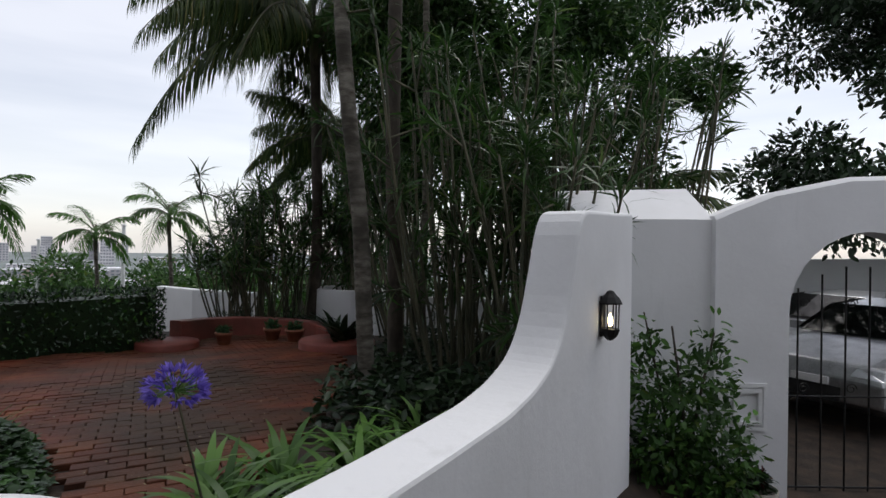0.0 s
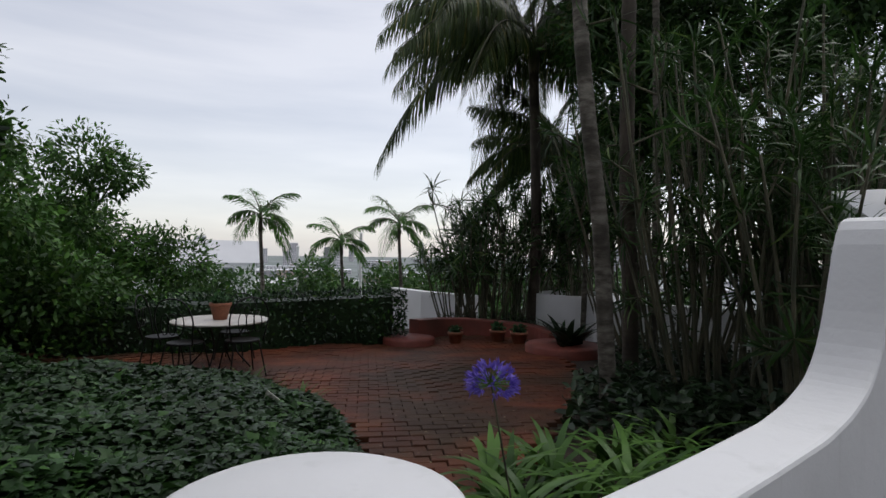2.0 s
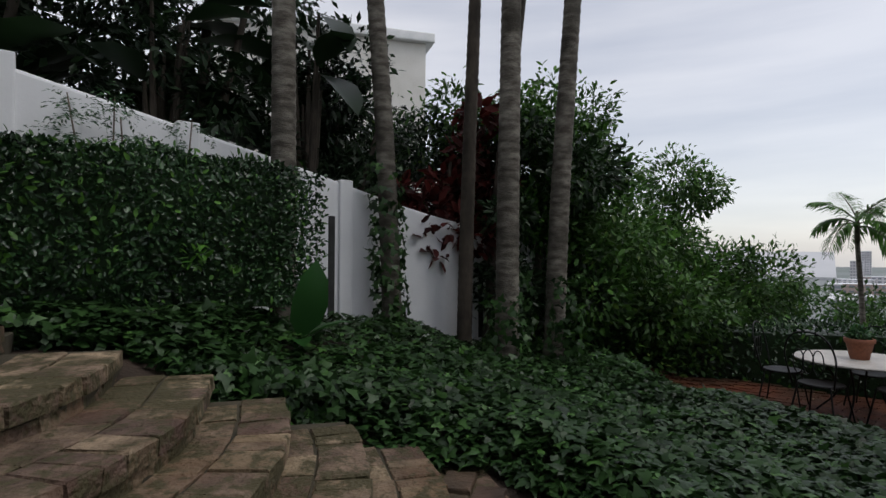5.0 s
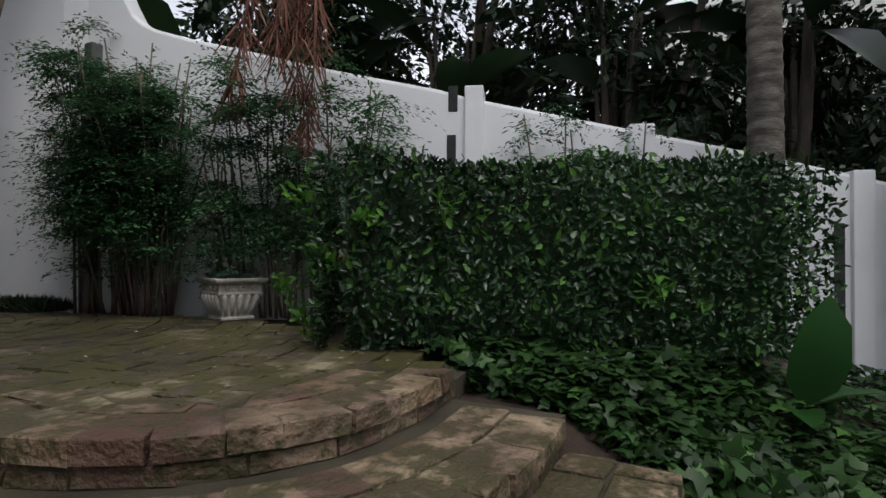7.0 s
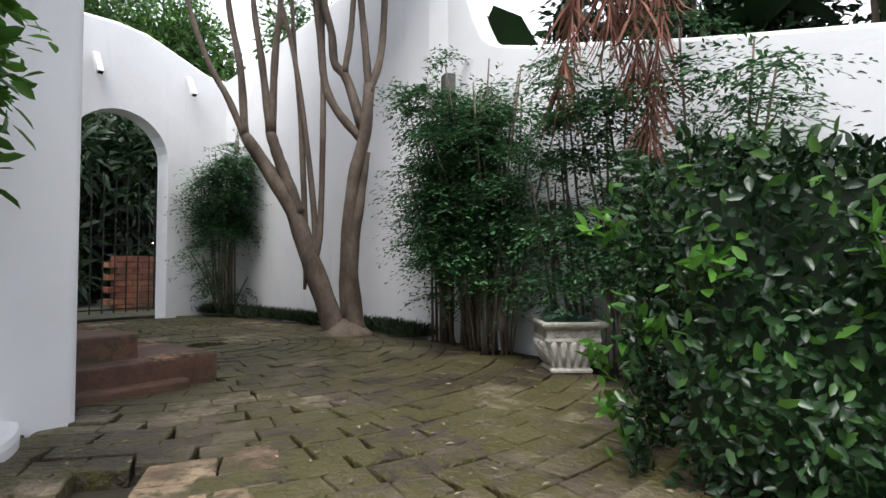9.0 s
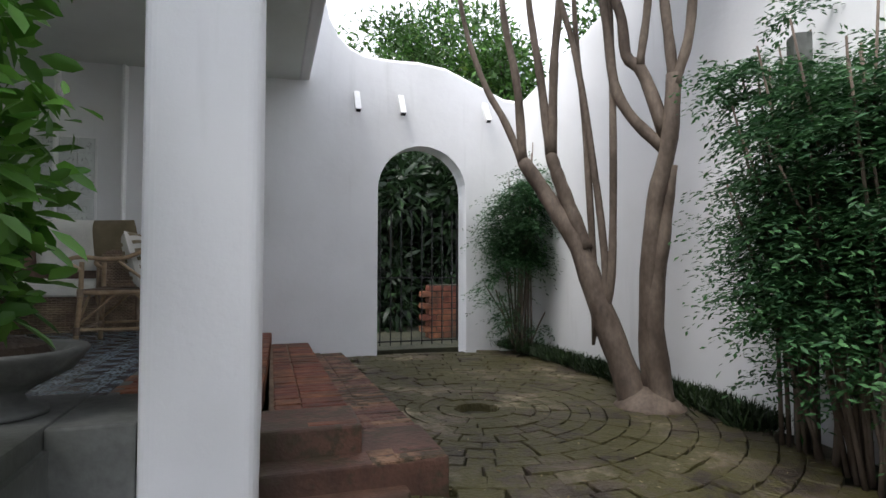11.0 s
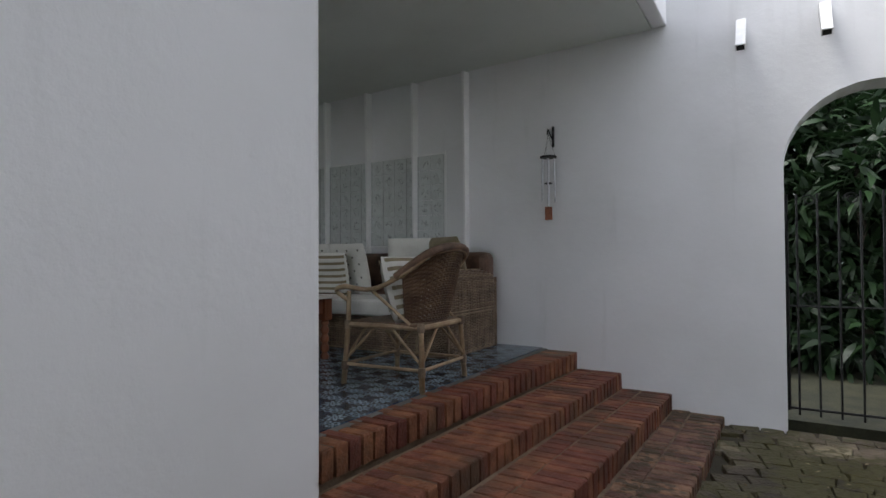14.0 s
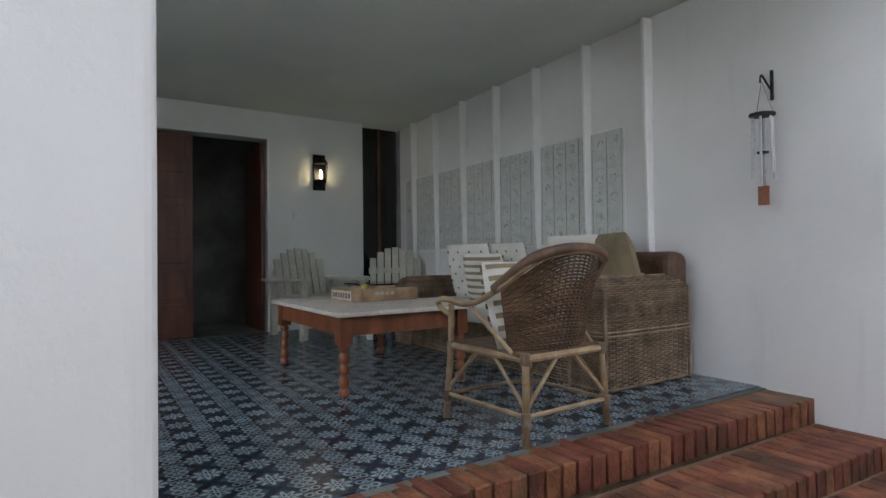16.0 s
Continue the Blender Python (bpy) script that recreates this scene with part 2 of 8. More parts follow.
M_DRY = leafy("dry_palm_leaflet", (0.10, 0.040, 0.028), (0.26, 0.12, 0.085), 0.8, 0.1)
M_LILY = leafy("strap_leaf", (0.04, 0.10, 0.02), (0.12, 0.24, 0.05), 0.4, 0.25)
M_GRASSY = leafy("dark_grass", (0.010, 0.020, 0.008), (0.03, 0.055, 0.018), 0.5, 0.1)
M_PURPLE = leafy("purple_petal", (0.14, 0.09, 0.52), (0.30, 0.22, 0.80), 0.5, 0.3)
M_BLACK = grain("black_iron", (0.008, 0.008, 0.009), (0.02, 0.02, 0.02), 8, 60, 0.5, 0.2, metal=0.6)
M_STONE = grain("cast_stone", (0.28, 0.26, 0.22), (0.52, 0.50, 0.45), 5, 40, 0.8, 0.5, c3=(0.14, 0.13, 0.10), stain=0.15)
M_TERRA = grain("terracotta", (0.20, 0.075, 0.04), (0.33, 0.13, 0.075), 5, 40, 0.8, 0.3)
M_TIMBER = grain("dark_wood", (0.06, 0.018, 0.010), (0.14, 0.042, 0.022), 3, 40, 0.4, 0.2, stretch=(4, 4, 0.6))
M_TABLEWOOD = grain("red_brown_wood", (0.13, 0.042, 0.018), (0.25, 0.085, 0.035), 3, 40, 0.35, 0.2, stretch=(3, 3, 1))
M_CREAM = grain("worn_cream_paint", (0.40, 0.40, 0.34), (0.55, 0.54, 0.47), 3, 40, 0.6, 0.2)
M_TABTOP = grain("pale_table_top", (0.50, 0.46, 0.42), (0.66, 0.62, 0.57), 3, 40, 0.45, 0.1)
M_WICKER = grain("wicker", (0.15, 0.105, 0.07), (0.31, 0.23, 0.16), 8, 60, 0.6, 0.5, per_piece=0.2)
M_RATTAN = grain("rattan_cane", (0.24, 0.16, 0.09), (0.42, 0.31, 0.19), 8, 60, 0.45, 0.3)
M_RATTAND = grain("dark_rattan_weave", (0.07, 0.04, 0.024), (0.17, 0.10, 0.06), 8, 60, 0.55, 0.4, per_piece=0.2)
M_CLOTH = grain("cream_fabric", (0.60, 0.59, 0.54), (0.72, 0.71, 0.66), 4, 150, 0.95, 0.3, dist=0.002)
M_TAN = grain("tan_fabric", (0.20, 0.165, 0.10), (0.29, 0.24, 0.155), 4, 150, 0.95, 0.3, dist=0.002)
M_WHITEPAINT = grain("white_paint", (0.70, 0.71, 0.71), (0.80, 0.80, 0.80), 3, 30, 0.5, 0.1)
M_FIN = grain("bright_white_gloss", (0.82, 0.83, 0.83), (0.88, 0.88, 0.88), 3, 30, 0.3, 0.1)
# grey stone; on the hall this dark grey stands for an unlit room
M_GREYDARK = grain("grey_stone_and_hall_gloom", (0.10, 0.105, 0.10), (0.17, 0.175, 0.165), 3, 30, 0.7, 0.3, c3=(0.05, 0.055, 0.045), stain=0.3)
# far wall and land colours are greyed and paled to carry the haze
M_FAR = grain("hazed_wall", (0.42, 0.40, 0.42), (0.62, 0.60, 0.62), 0.02, 0.4, 0.9, 0, per_piece=0.4)
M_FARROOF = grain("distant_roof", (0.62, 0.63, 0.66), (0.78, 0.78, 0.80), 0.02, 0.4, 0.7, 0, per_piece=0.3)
M_LAND = grain("hazed_land", (0.13, 0.16, 0.15), (0.22, 0.24, 0.24), 0.01, 0.15, 0.95, 0)
M_TANK = grain("silver_metal", (0.45, 0.46, 0.48), (0.6, 0.61, 0.63), 5, 50, 0.28, 0.05, metal=0.85)
M_HOUSE = grain("neighbour_wall", (0.62, 0.60, 0.55), (0.72, 0.70, 0.66), 1, 30, 0.8, 0.1)


def glow_mat(name, color, strength):
    m, nt, bsdf = mat_new(name)
    bsdf.inputs["Base Color"].default_value = (*color, 1)
    bsdf.inputs["Emission Color"].default_value = (*color, 1)
    bsdf.inputs["Emission Strength"].default_value = strength
    return m


def glass_mat(name, color=(0.9, 0.95, 0.95), rough=0.02):
    m, nt, bsdf = mat_new(name)
    bsdf.inputs["Base Color"].default_value = (*color, 1)
    bsdf.inputs["Roughness"].default_value = rough
    bsdf.inputs["Transmission Weight"].default_value = 1.0
    bsdf.inputs["IOR"].default_value = 1.45
    return m


M_BULB = glow_mat("lit_bulb", (1.0, 0.78, 0.45), 9.0)
M_GLASS = glass_mat("clear_glass")
M_DARKGLASS, _nt, _b = mat_new("dark_window_glass")
_b.inputs["Base Color"].default_value = (0.008, 0.010, 0.010, 1)
_b.inputs["Roughness"].default_value = 0.08

# ---- mesh helpers ----
RNG = np.random.default_rng(7)


def mesh_of(name, verts, faces, smooth=False):
    """verts: n x 3; faces: list of tuples, or of integer arrays of equal-sided faces."""
    me = bpy.data.meshes.new(name)
    verts = np.asarray(verts, dtype=np.float32).reshape(-1, 3)
    if isinstance(faces, np.ndarray):
        faces = [faces]
    if faces and isinstance(faces[0], np.ndarray):
        sizes = np.concatenate([np.full(len(f), f.shape[1], dtype=np.int32) for f in faces])
        loops = np.concatenate([f.ravel() for f in faces]).astype(np.int32)
    else:
        sizes = np.array([len(f) for f in faces], dtype=np.int32)
        loops = np.array([i for f in faces for i in f], dtype=np.int32)
    me.vertices.add(len(verts))
    me.vertices.foreach_set("co", verts.ravel())
    me.loops.add(len(loops))
    me.loops.foreach_set("vertex_index", loops)
    me.polygons.add(len(sizes))
    starts = np.zeros(len(sizes), dtype=np.int32)
    starts[1:] = np.cumsum(sizes)[:-1]
    me.polygons.foreach_set("loop_start", starts)
    me.polygons.foreach_set("use_smooth", np.full(len(sizes), smooth, dtype=bool))
    me.update(calc_edges=True)
    return me


class Geo:
    """Collects vertices and faces of one mesh."""

    def __init__(self):
        self.v, self.f, self.n = [], [], 0

    def add(self, verts, faces):
        verts = np.asarray(verts, dtype=float).reshape(-1, 3)
        self.v.append(verts)
        self.f.extend(tuple(int(i) + self.n for i in f) for f in faces)
        self.n += len(verts)
        return self

    def box(self, lo, hi, m=None, taper=1.0):
        x0, y0, z0 = lo
        x1, y1, z1 = hi
        cx, cy = (x0 + x1) / 2, (y0 + y1) / 2
        v = []
        for z, k in ((z0, 1.0), (z1, taper)):
            for x, y in ((x0, y0), (x1, y0), (x1, y1), (x0, y1)):
                v.append((cx + (x - cx) * k, cy + (y - cy) * k, z))
        v = np.array(v)
        if m is not None:
            v = xf(v, m)
        return self.add(v, [(3, 2, 1, 0), (4, 5, 6, 7), (0, 1, 5, 4), (1, 2, 6, 5), (2, 3, 7, 6), (3, 0, 4, 7)])

    def lathe(self, profile, centre=(0, 0, 0), seg=20, m=None):
        """profile: rows of radius, height."""
        p = np.array(profile, float)
        a = np.linspace(0, 2 * math.pi, seg, endpoint=False)
        v = np.stack([np.outer(p[:, 0], np.cos(a)), np.outer(p[:, 0], np.sin(a)), np.repeat(p[:, 1:2], seg, 1)], -1).reshape(-1, 3) + centre
        if m is not None:
            v = xf(v, m)
        f = []
        for i in range(len(p) - 1):
            for j in range(seg):
                k = (j + 1) % seg
                f.append((i * seg + j, i * seg + k, (i + 1) * seg + k, (i + 1) * seg + j))
        f.append(tuple(range(seg))[::-1])
        f.append(tuple((len(p) - 1) * seg + j for j in range(seg)))
        return self.add(v, f)

    def tube(self, pts, radii, seg=8):
        v, f = tube_arrays(pts, radii, seg)
        return self.add(v, f)

    def mesh(self, name="part", smooth=False):
        return mesh_of(name, np.concatenate(self.v), self.f, smooth)


def xf(v, m):
    a = np.array(m)
    return np.asarray(v) @ a[:3, :3].T + a[:3, 3]


def tube_arrays(pts, radii, seg=8):
    pts = np.array(pts, float)
    n = len(pts)
    radii = np.broadcast_to(np.array(radii, float), (n,)) if np.ndim(radii) == 0 else np.array(radii, float)
    if len(radii) != n:
        radii = np.interp(np.linspace(0, 1, n), np.linspace(0, 1, len(radii)), radii)
    tan = np.gradient(pts, axis=0)
    tan /= np.linalg.norm(tan, axis=1, keepdims=True) + 1e-9
    ref = np.array([0, 0, 1.0]) if abs(tan[0, 2]) < 0.9 else np.array([1.0, 0, 0])
    v = []
    a = np.linspace(0, 2 * math.pi, seg, endpoint=False)
    for i in range(n):
        s = np.cross(tan[i], ref)
        s /= np.linalg.norm(s) + 1e-9
        u = np.cross(s, tan[i])
        ref = u
        v.append(pts[i] + radii[i] * (np.outer(np.cos(a), s) + np.outer(np.sin(a), u)))
    f = []
    for i in range(n - 1):
        for j in range(seg):
            k = (j + 1) % seg
            f.append((i * seg + j, i * seg + k, (i + 1) * seg + k, (i + 1) * seg + j))
    f.append(tuple(range(seg))[::-1])
    f.append(tuple((n - 1) * seg + j for j in range(seg)))
    return np.concatenate(v), f


def smooth_line(pts, n=24):
    """Catmull-Rom through the points."""
    p = np.array(pts, float)
    q = np.vstack([2 * p[0] - p[1], p, 2 * p[-1] - p[-2]])
    out = []
    for t in np.linspace(0, len(p) - 1 - 1e-6, n):
        i = int(t)
        s = t - i
        a, b, c, d = q[i], q[i + 1], q[i + 2], q[i + 3]
        out.append(0.5 * ((2 * b) + (-a + c) * s + (2 * a - 5 * b + 4 * c - d) * s * s + (-a + 3 * b - 3 * c + d) * s**3))
    return np.array(out)


BASES = {}


def thing(name, label, category, base=(0, 0, 0), group="", turn=0.0):
    ob = new(name)
    ob.empty_display_size = 0.1
    ob.location = base
    ob.rotation_euler = (0, 0, radians(turn))
    BASES[ob.name] = Vector(base)
    return tagged(ob, label, category, group)


def part(name, me, material, parent, label="", kind="", local=False, shift=None):
    """One mesh under a thing. Unless local, the mesh is given in world places."""
    if isinstance(me, Geo):
        me = me.mesh(name)
    if not me.materials:
        me.materials.append(material)
    ob = new(name, me)
    ob.parent = parent
    if not local and parent is not None:
        b = BASES.get(parent.name, Vector((0, 0, 0)))
        if b.length > 0:
            me.transform(Matrix.Translation(-b))
        BASES[ob.name] = b
    if shift is not None:
        ob.location = shift
    return tagged(ob, label, "", "", kind)


def bevel(me, width, segments=2, angle=30):
    b = bmesh.new()
    b.from_mesh(me)
    edges = [e for e in b.edges if len(e.link_faces) == 2 and e.calc_face_angle(0) > radians(angle)]
    bmesh.ops.bevel(b, geom=edges, offset=width, segments=segments, affect="EDGES", profile=0.6, clamp_overlap=True)
    b.to_mesh(me)
    b.free()
    return me


def structure(name, me, material, label="", smooth=False):
    if isinstance(me, Geo):
        me = me.mesh(name)
    me.materials.append(material)
    ob = new(name, me)
    return tagged(ob, label, "", "", "structure")


def prism(outline, z0, z1):
    """A slab from a plan outline, anticlockwise; z0, z1: numbers, or one for each corner."""
    n = len(outline)
    z0 = np.broadcast_to(z0, n)
    z1 = np.broadcast_to(z1, n)
    g = Geo()
    v = [(x, y, z) for (x, y), z in zip(outline, z0)] + [(x, y, z) for (x, y), z in zip(outline, z1)]
    f = [tuple(range(n))[::-1], tuple(range(n, 2 * n))] + [(i, (i + 1) % n, n + (i + 1) % n, n + i) for i in range(n)]
    return g.add(v, f)


def wall_strip(line, tops, bottom, thick, rounded=0.05, side=1.0):
    """A wall along a plan line with a top height at each point, its edges rounded; the face on the line, thickness to one side."""
    p = np.array(line, float)
    d = np.gradient(p, axis=0)
    d /= np.linalg.norm(d, axis=1, keepdims=True)
    nrm = np.stack([-d[:, 1], d[:, 0]], 1) * side
    n = len(p)
    r = rounded
    prof = [(0, None, 0), (0, -r, 1), (r * 0.3, -r * 0.3, 1), (r, 0, 1), (thick - r, 0, 1), (thick - r * 0.3, -r * 0.3, 1), (thick, -r, 1), (thick, None, 0)]
    v = []
    for i in range(n):
        for o, dz, top in prof:
            v.append((*(p[i] + nrm[i] * o), (tops[i] + dz) if top else bottom))
    m = len(prof)
    f = []
    for i in range(n - 1):
        for j in range(m):
            k = (j + 1) % m
            q = (i * m + j, i * m + k, (i + 1) * m + k, (i + 1) * m + j)
            f.append(q if side < 0 else q[::-1])
    f.append(tuple(range(m)) if side > 0 else tuple(range(m))[::-1])
    e = tuple((n - 1) * m + j for j in range(m))
    f.append(e[::-1] if side > 0 else e)
    return Geo().add(v, f)


# ---- leaves ----
LEAF_OVAL = (np.array([(0, 0, 0), (0.35, -0.22, 0.05), (0.75, -0.17, 0.02), (1, 0, -0.08), (0.75, 0.17, 0.02), (0.35, 0.22, 0.05), (0.5, 0, -0.03)]),
             np.array([(0, 1, 6), (1, 2, 6), (2, 3, 6), (3, 4, 6), (4, 5, 6), (5, 0, 6)]))
LEAF_SIMPLE = (np.array([(0, 0, 0), (0.5, -0.2, 0.04), (1, 0, -0.06), (0.5, 0.2, 0.04)]), np.array([(0, 1, 2), (0, 2, 3)]))
LEAF_IVY = (np.array([(0, 0, 0), (-0.12, -0.35, 0.0), (0.25, -0.55, -0.06), (0.42, -0.24, 0.02), (1.0, 0, -0.10), (0.42, 0.24, 0.02), (0.25, 0.55, -0.06), (-0.12, 0.35, 0), (0.3, 0, 0.04)]),
            np.array([(0, 1, 8), (1, 2, 8), (2, 3, 8), (3, 4, 8), (4, 5, 8), (5, 6, 8), (6, 7, 8), (7, 0, 8)]))
LEAF_LONG = (np.array([(0, 0, 0), (0.3, -0.045, 0.05), (0.3, 0.045, 0.05), (0.7, -0.035, 0.0), (0.7, 0.035, 0.0), (1, 0, -0.15)]),
             np.array([(0, 1, 2), (1, 3, 2), (2, 3, 4), (3, 5, 4)]))


def leaves(places, dirs, ups, sizes, shape=LEAF_OVAL, widths=1.0):
    """Vertices and faces of many leaves: each at a place, along dir, its face towards up."""
    places, dirs, ups = (np.asarray(a, float).reshape(-1, 3) for a in (places, dirs, ups))
    x = dirs / (np.linalg.norm(dirs, axis=1, keepdims=True) + 1e-9)
    y = np.cross(ups, x)
    y /= np.linalg.norm(y, axis=1, keepdims=True) + 1e-9
    z = np.cross(x, y)
    t, f = shape
    s = np.broadcast_to(sizes, len(places))[:, None, None]
    w = np.broadcast_to(widths, len(places))[:, None, None]
    v = places[:, None] + s * (t[None, :, :1] * x[:, None] + w * t[None, :, 1:2] * y[:, None] + t[None, :, 2:] * z[:, None])
    faces = (f[None] + (np.arange(len(places)) * len(t))[:, None, None]).reshape(-1, f.shape[1])
    return v.reshape(-1, 3), faces


def join(*pairs):
    v, f, n = [], [], 0
    for a, b in pairs:
        v.append(a)
        f.append(b + n)
        n += len(a)
    return np.concatenate(v), np.concatenate(f)


def rand_dirs(n, rng, flat=1.0):
    d = rng.normal(size=(n, 3))
    d[:, 2] *= flat
    return d / np.linalg.norm(d, axis=1, keepdims=True)


def blobs(centres, radii, n, size, rng, shape=LEAF_SIMPLE, squash=0.8, droop=0.2, shell=0.6):
    """Leaves in clumps round given centres."""
    centres = np.array(centres, float)
    radii = np.array(radii, float)
    w = radii**2
    k = rng.choice(len(centres), n, p=w / w.sum())
    d = rand_dirs(n, rng)
    r = radii[k] * (shell + (1 - shell) * rng.random(n)) * rng.uniform(0.75, 1.12, n)
    p = centres[k] + d * r[:, None] * (1, 1, squash)
    g = d + rng.normal(size=(n, 3)) * 0.7
    g[:, 2] -= droop
    up = d * 0.6 + rng.normal(size=(n, 3)) * 0.5 + (0, 0, 0.7)
    return leaves(p, g, up, size * rng.uniform(0.6, 1.3, n), shape)

# ---- plan ----
OX, OY = -0.10, -7.60
UX, UY = 0.8674, 0.4976
HOUSE = Matrix(((UX, -UY, 0, OX), (UY, UX, 0, OY), (0, 0, 1, 0), (0, 0, 0, 1)))
VER = 1.755
FLOOR = 1.335
CEIL = 4.45


def hp(u, v, z=0.0):
    return (OX + u * UX - v * UY, OY + u * UY + v * UX, z)


GROUND_PTS = [(0, 0, 0.15), (0.2, 2, 0.1), (-1.4, 0, 0.25), (-2.2, 1.2, 0.35), (-3.3, 0.4, 0.45), (-4.0, 0.6, 0.5), (-5.0, 0.0, 0.62), (-5.6, -1.3, 1.12),
              (-6.3, -2.4, 1.25), (-4.9, -1.7, 1.2), (-7.6, 0.2, 0.84), (-8.4, 2.4, 0.42), (-7.2, 2.6, 0.34), (-5.2, 2.6, 0.2), (-3.2, 2.3, 0.2), (-2.3, 3.3, -0.02),
              (-3.6, 4.9, -0.06), (-6.5, 4.6, -0.06), (-6, 7, -0.13), (-2, 6.5, -0.12), (-4.5, 9.5, -0.24), (0.3, 4.6, 0.0), (1.0, 7, -0.2), (3, 4, -0.56), (2.4, 2.0, -0.5), (5, 6, -0.6), (3, 8, -0.6),
              (-2, -2, 0.8), (0, -3, 0.9), (-4, -5, 1.2), (-2, -8, 1.2), (3, -4, 1.5)]
GP = np.array(GROUND_PTS)


def ground_z(x, y):
    x, y = np.asarray(x, float), np.asarray(y, float)
    d2 = (x[..., None] - GP[:, 0]) ** 2 + (y[..., None] - GP[:, 1]) ** 2 + 0.02
    w = d2**-1.7
    near = (w * GP[:, 2]).sum(-1) / w.sum(-1)
    r = np.hypot(x + 4, y - 2)
    far = np.interp(r, [0, 9, 14, 25, 60, 150, 400, 1500, 4900], [0, -0.3, -1.5, -5.5, -12, -24, -38, -46, -50])
    k = np.clip((r - 8.5) / 4, 0, 1)
    back = np.clip((-(y - 0.5 * x) - 1) / 3, 0, 1)
    out = np.where(back > 0, far * (1 - back) + 1.0 * back, far)
    east = np.clip((x - 1.5) / 1.5, 0, 1) * np.clip((14 - r) / 3, 0, 1)
    out = out * (1 - east) - 0.58 * east
    return near * (1 - k) + out * k


def build_ground():
    radii = np.concatenate([np.arange(0, 13, 0.22), np.geomspace(13.3, 4900, 60)])
    n = 120
    a = np.linspace(0, 2 * math.pi, n, endpoint=False)
    x = np.outer(radii, np.cos(a)) - 4.0
    y = np.outer(radii, np.sin(a)) + 2.0
    z = ground_z(x, y) - 0.02
    v = np.stack([x, y, z], -1).reshape(-1, 3)
    i = np.arange(len(radii) - 1)[:, None] * n
    j = np.arange(n)[None]
    k = (j + 1) % n
    f = np.stack([i + j, i + n + j, i + n + k, i + k], -1).reshape(-1, 4)
    me = mesh_of("ground", v, f, True)
    me.materials.append(M_SOIL)
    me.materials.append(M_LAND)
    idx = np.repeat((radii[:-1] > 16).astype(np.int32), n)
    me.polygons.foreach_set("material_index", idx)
    ob = new("ground", me)
    tagged(ob, "brown garden soil that slopes away to distant land", "", "", "structure")


build_ground()


# ---- veranda and walls ----
def build_arch_wall(name, c, face, u0, u1, arch_u, arch_w, spring, floor_z, tops, thick, label):
    """A wall in the plane v = 0 of the pose c with an arched opening; tops: (u, z) rows."""
    r = arch_w / 2
    au = np.linspace(math.pi, 0, 17)
    arch = [(arch_u + r * math.cos(t), spring + r * math.sin(t)) for t in au]
    us = sorted(set([u0, u1] + [a for a, _ in arch] + [t[0] for t in tops if u0 < t[0] < u1] + list(np.linspace(u0, u1, 14))))
    tu, tz = np.array(tops).T
    g = Geo()

    def low(uu, side):
        if abs(uu - arch_u) < r - 1e-6 or (abs(uu - (arch_u - r)) < 1e-6 and side > 0) or (abs(uu - (arch_u + r)) < 1e-6 and side < 0):
            return spring + math.sqrt(max(0, r * r - (uu - arch_u) ** 2))
        return floor_z

    for a, b in zip(us[:-1], us[1:]):
        if b - a < 1e-6:
            continue
        la, lb = low(a, 1), low(b, -1)
        ta, tb = np.interp(a, tu, tz), np.interp(b, tu, tz)
        e = 0.04
        pts = [(a, 0, la), (b, 0, lb), (b, 0, tb - e), (a, 0, ta - e), (b, -e, tb), (a, -e, ta), (b, -thick + e, tb), (a, -thick + e, ta), (b, -thick, tb - e), (a, -thick, ta - e), (b, -thick, lb), (a, -thick, la)]
        fs = [(1, 0, 3, 2), (2, 3, 5, 4), (4, 5, 7, 6), (6, 7, 9, 8), (8, 9, 11, 10), (10, 11, 0, 1)]
        g.add(xf(pts, c), fs)
    for uu in (arch_u - r, arch_u + r):
        g.add(xf([(uu, 0, floor_z), (uu, 0, spring), (uu, -thick, spring), (uu, -thick, floor_z)], c), [(0, 1, 2, 3) if uu > arch_u else (3, 2, 1, 0)])
    for uu in (u0, u1):
        t = np.interp(uu, tu, tz)
        g.add(xf([(uu, 0, floor_z), (uu, 0, t - 0.04), (uu, -0.04, t), (uu, -thick + 0.04, t), (uu, -thick, t - 0.04), (uu, -thick, floor_z)], c), [tuple(range(6)) if uu == u0 else tuple(range(6))[::-1]])
    me = g.mesh(name)
    b = bmesh.new()
    b.from_mesh(me)
    bmesh.ops.remove_doubles(b, verts=b.verts, dist=0.0008)
    b.to_mesh(me)
    b.free()
    return structure(name, me, M_WALL, label)


ARCH_TOPS = [(-3.9, 4.55), (-3.5, 4.53), (-3.25, 4.54), (-2.8, 4.72), (-2.45, 4.86), (-2.1, 4.90), (-1.75, 4.89), (-1.42, 4.91), (-1.25, 4.98), (-1.1, 5.12), (-1.0, 5.32), (-0.92, 5.75), (-0.86, 6.6), (5.6, 6.6)]
build_arch_wall("wall_arched", HOUSE, None, -3.55, 5.2, -2.15, 1.13, 3.275, 1.0, ARCH_TOPS, 0.30, "tall white plastered wall with an arched opening and a wavy top")

LONG_TOP_Y = [-9.36, -8.0, -7.0, -6.3, -6.02, -5.88, -5.78, -5.70, -5.6, -5.5, -5.38, -5.07, -4.75, -3.84, -2.9, -2.69, -1.5, -0.49, 0.24, 0.94, 1.3, 1.92, 2.44, 4.2]
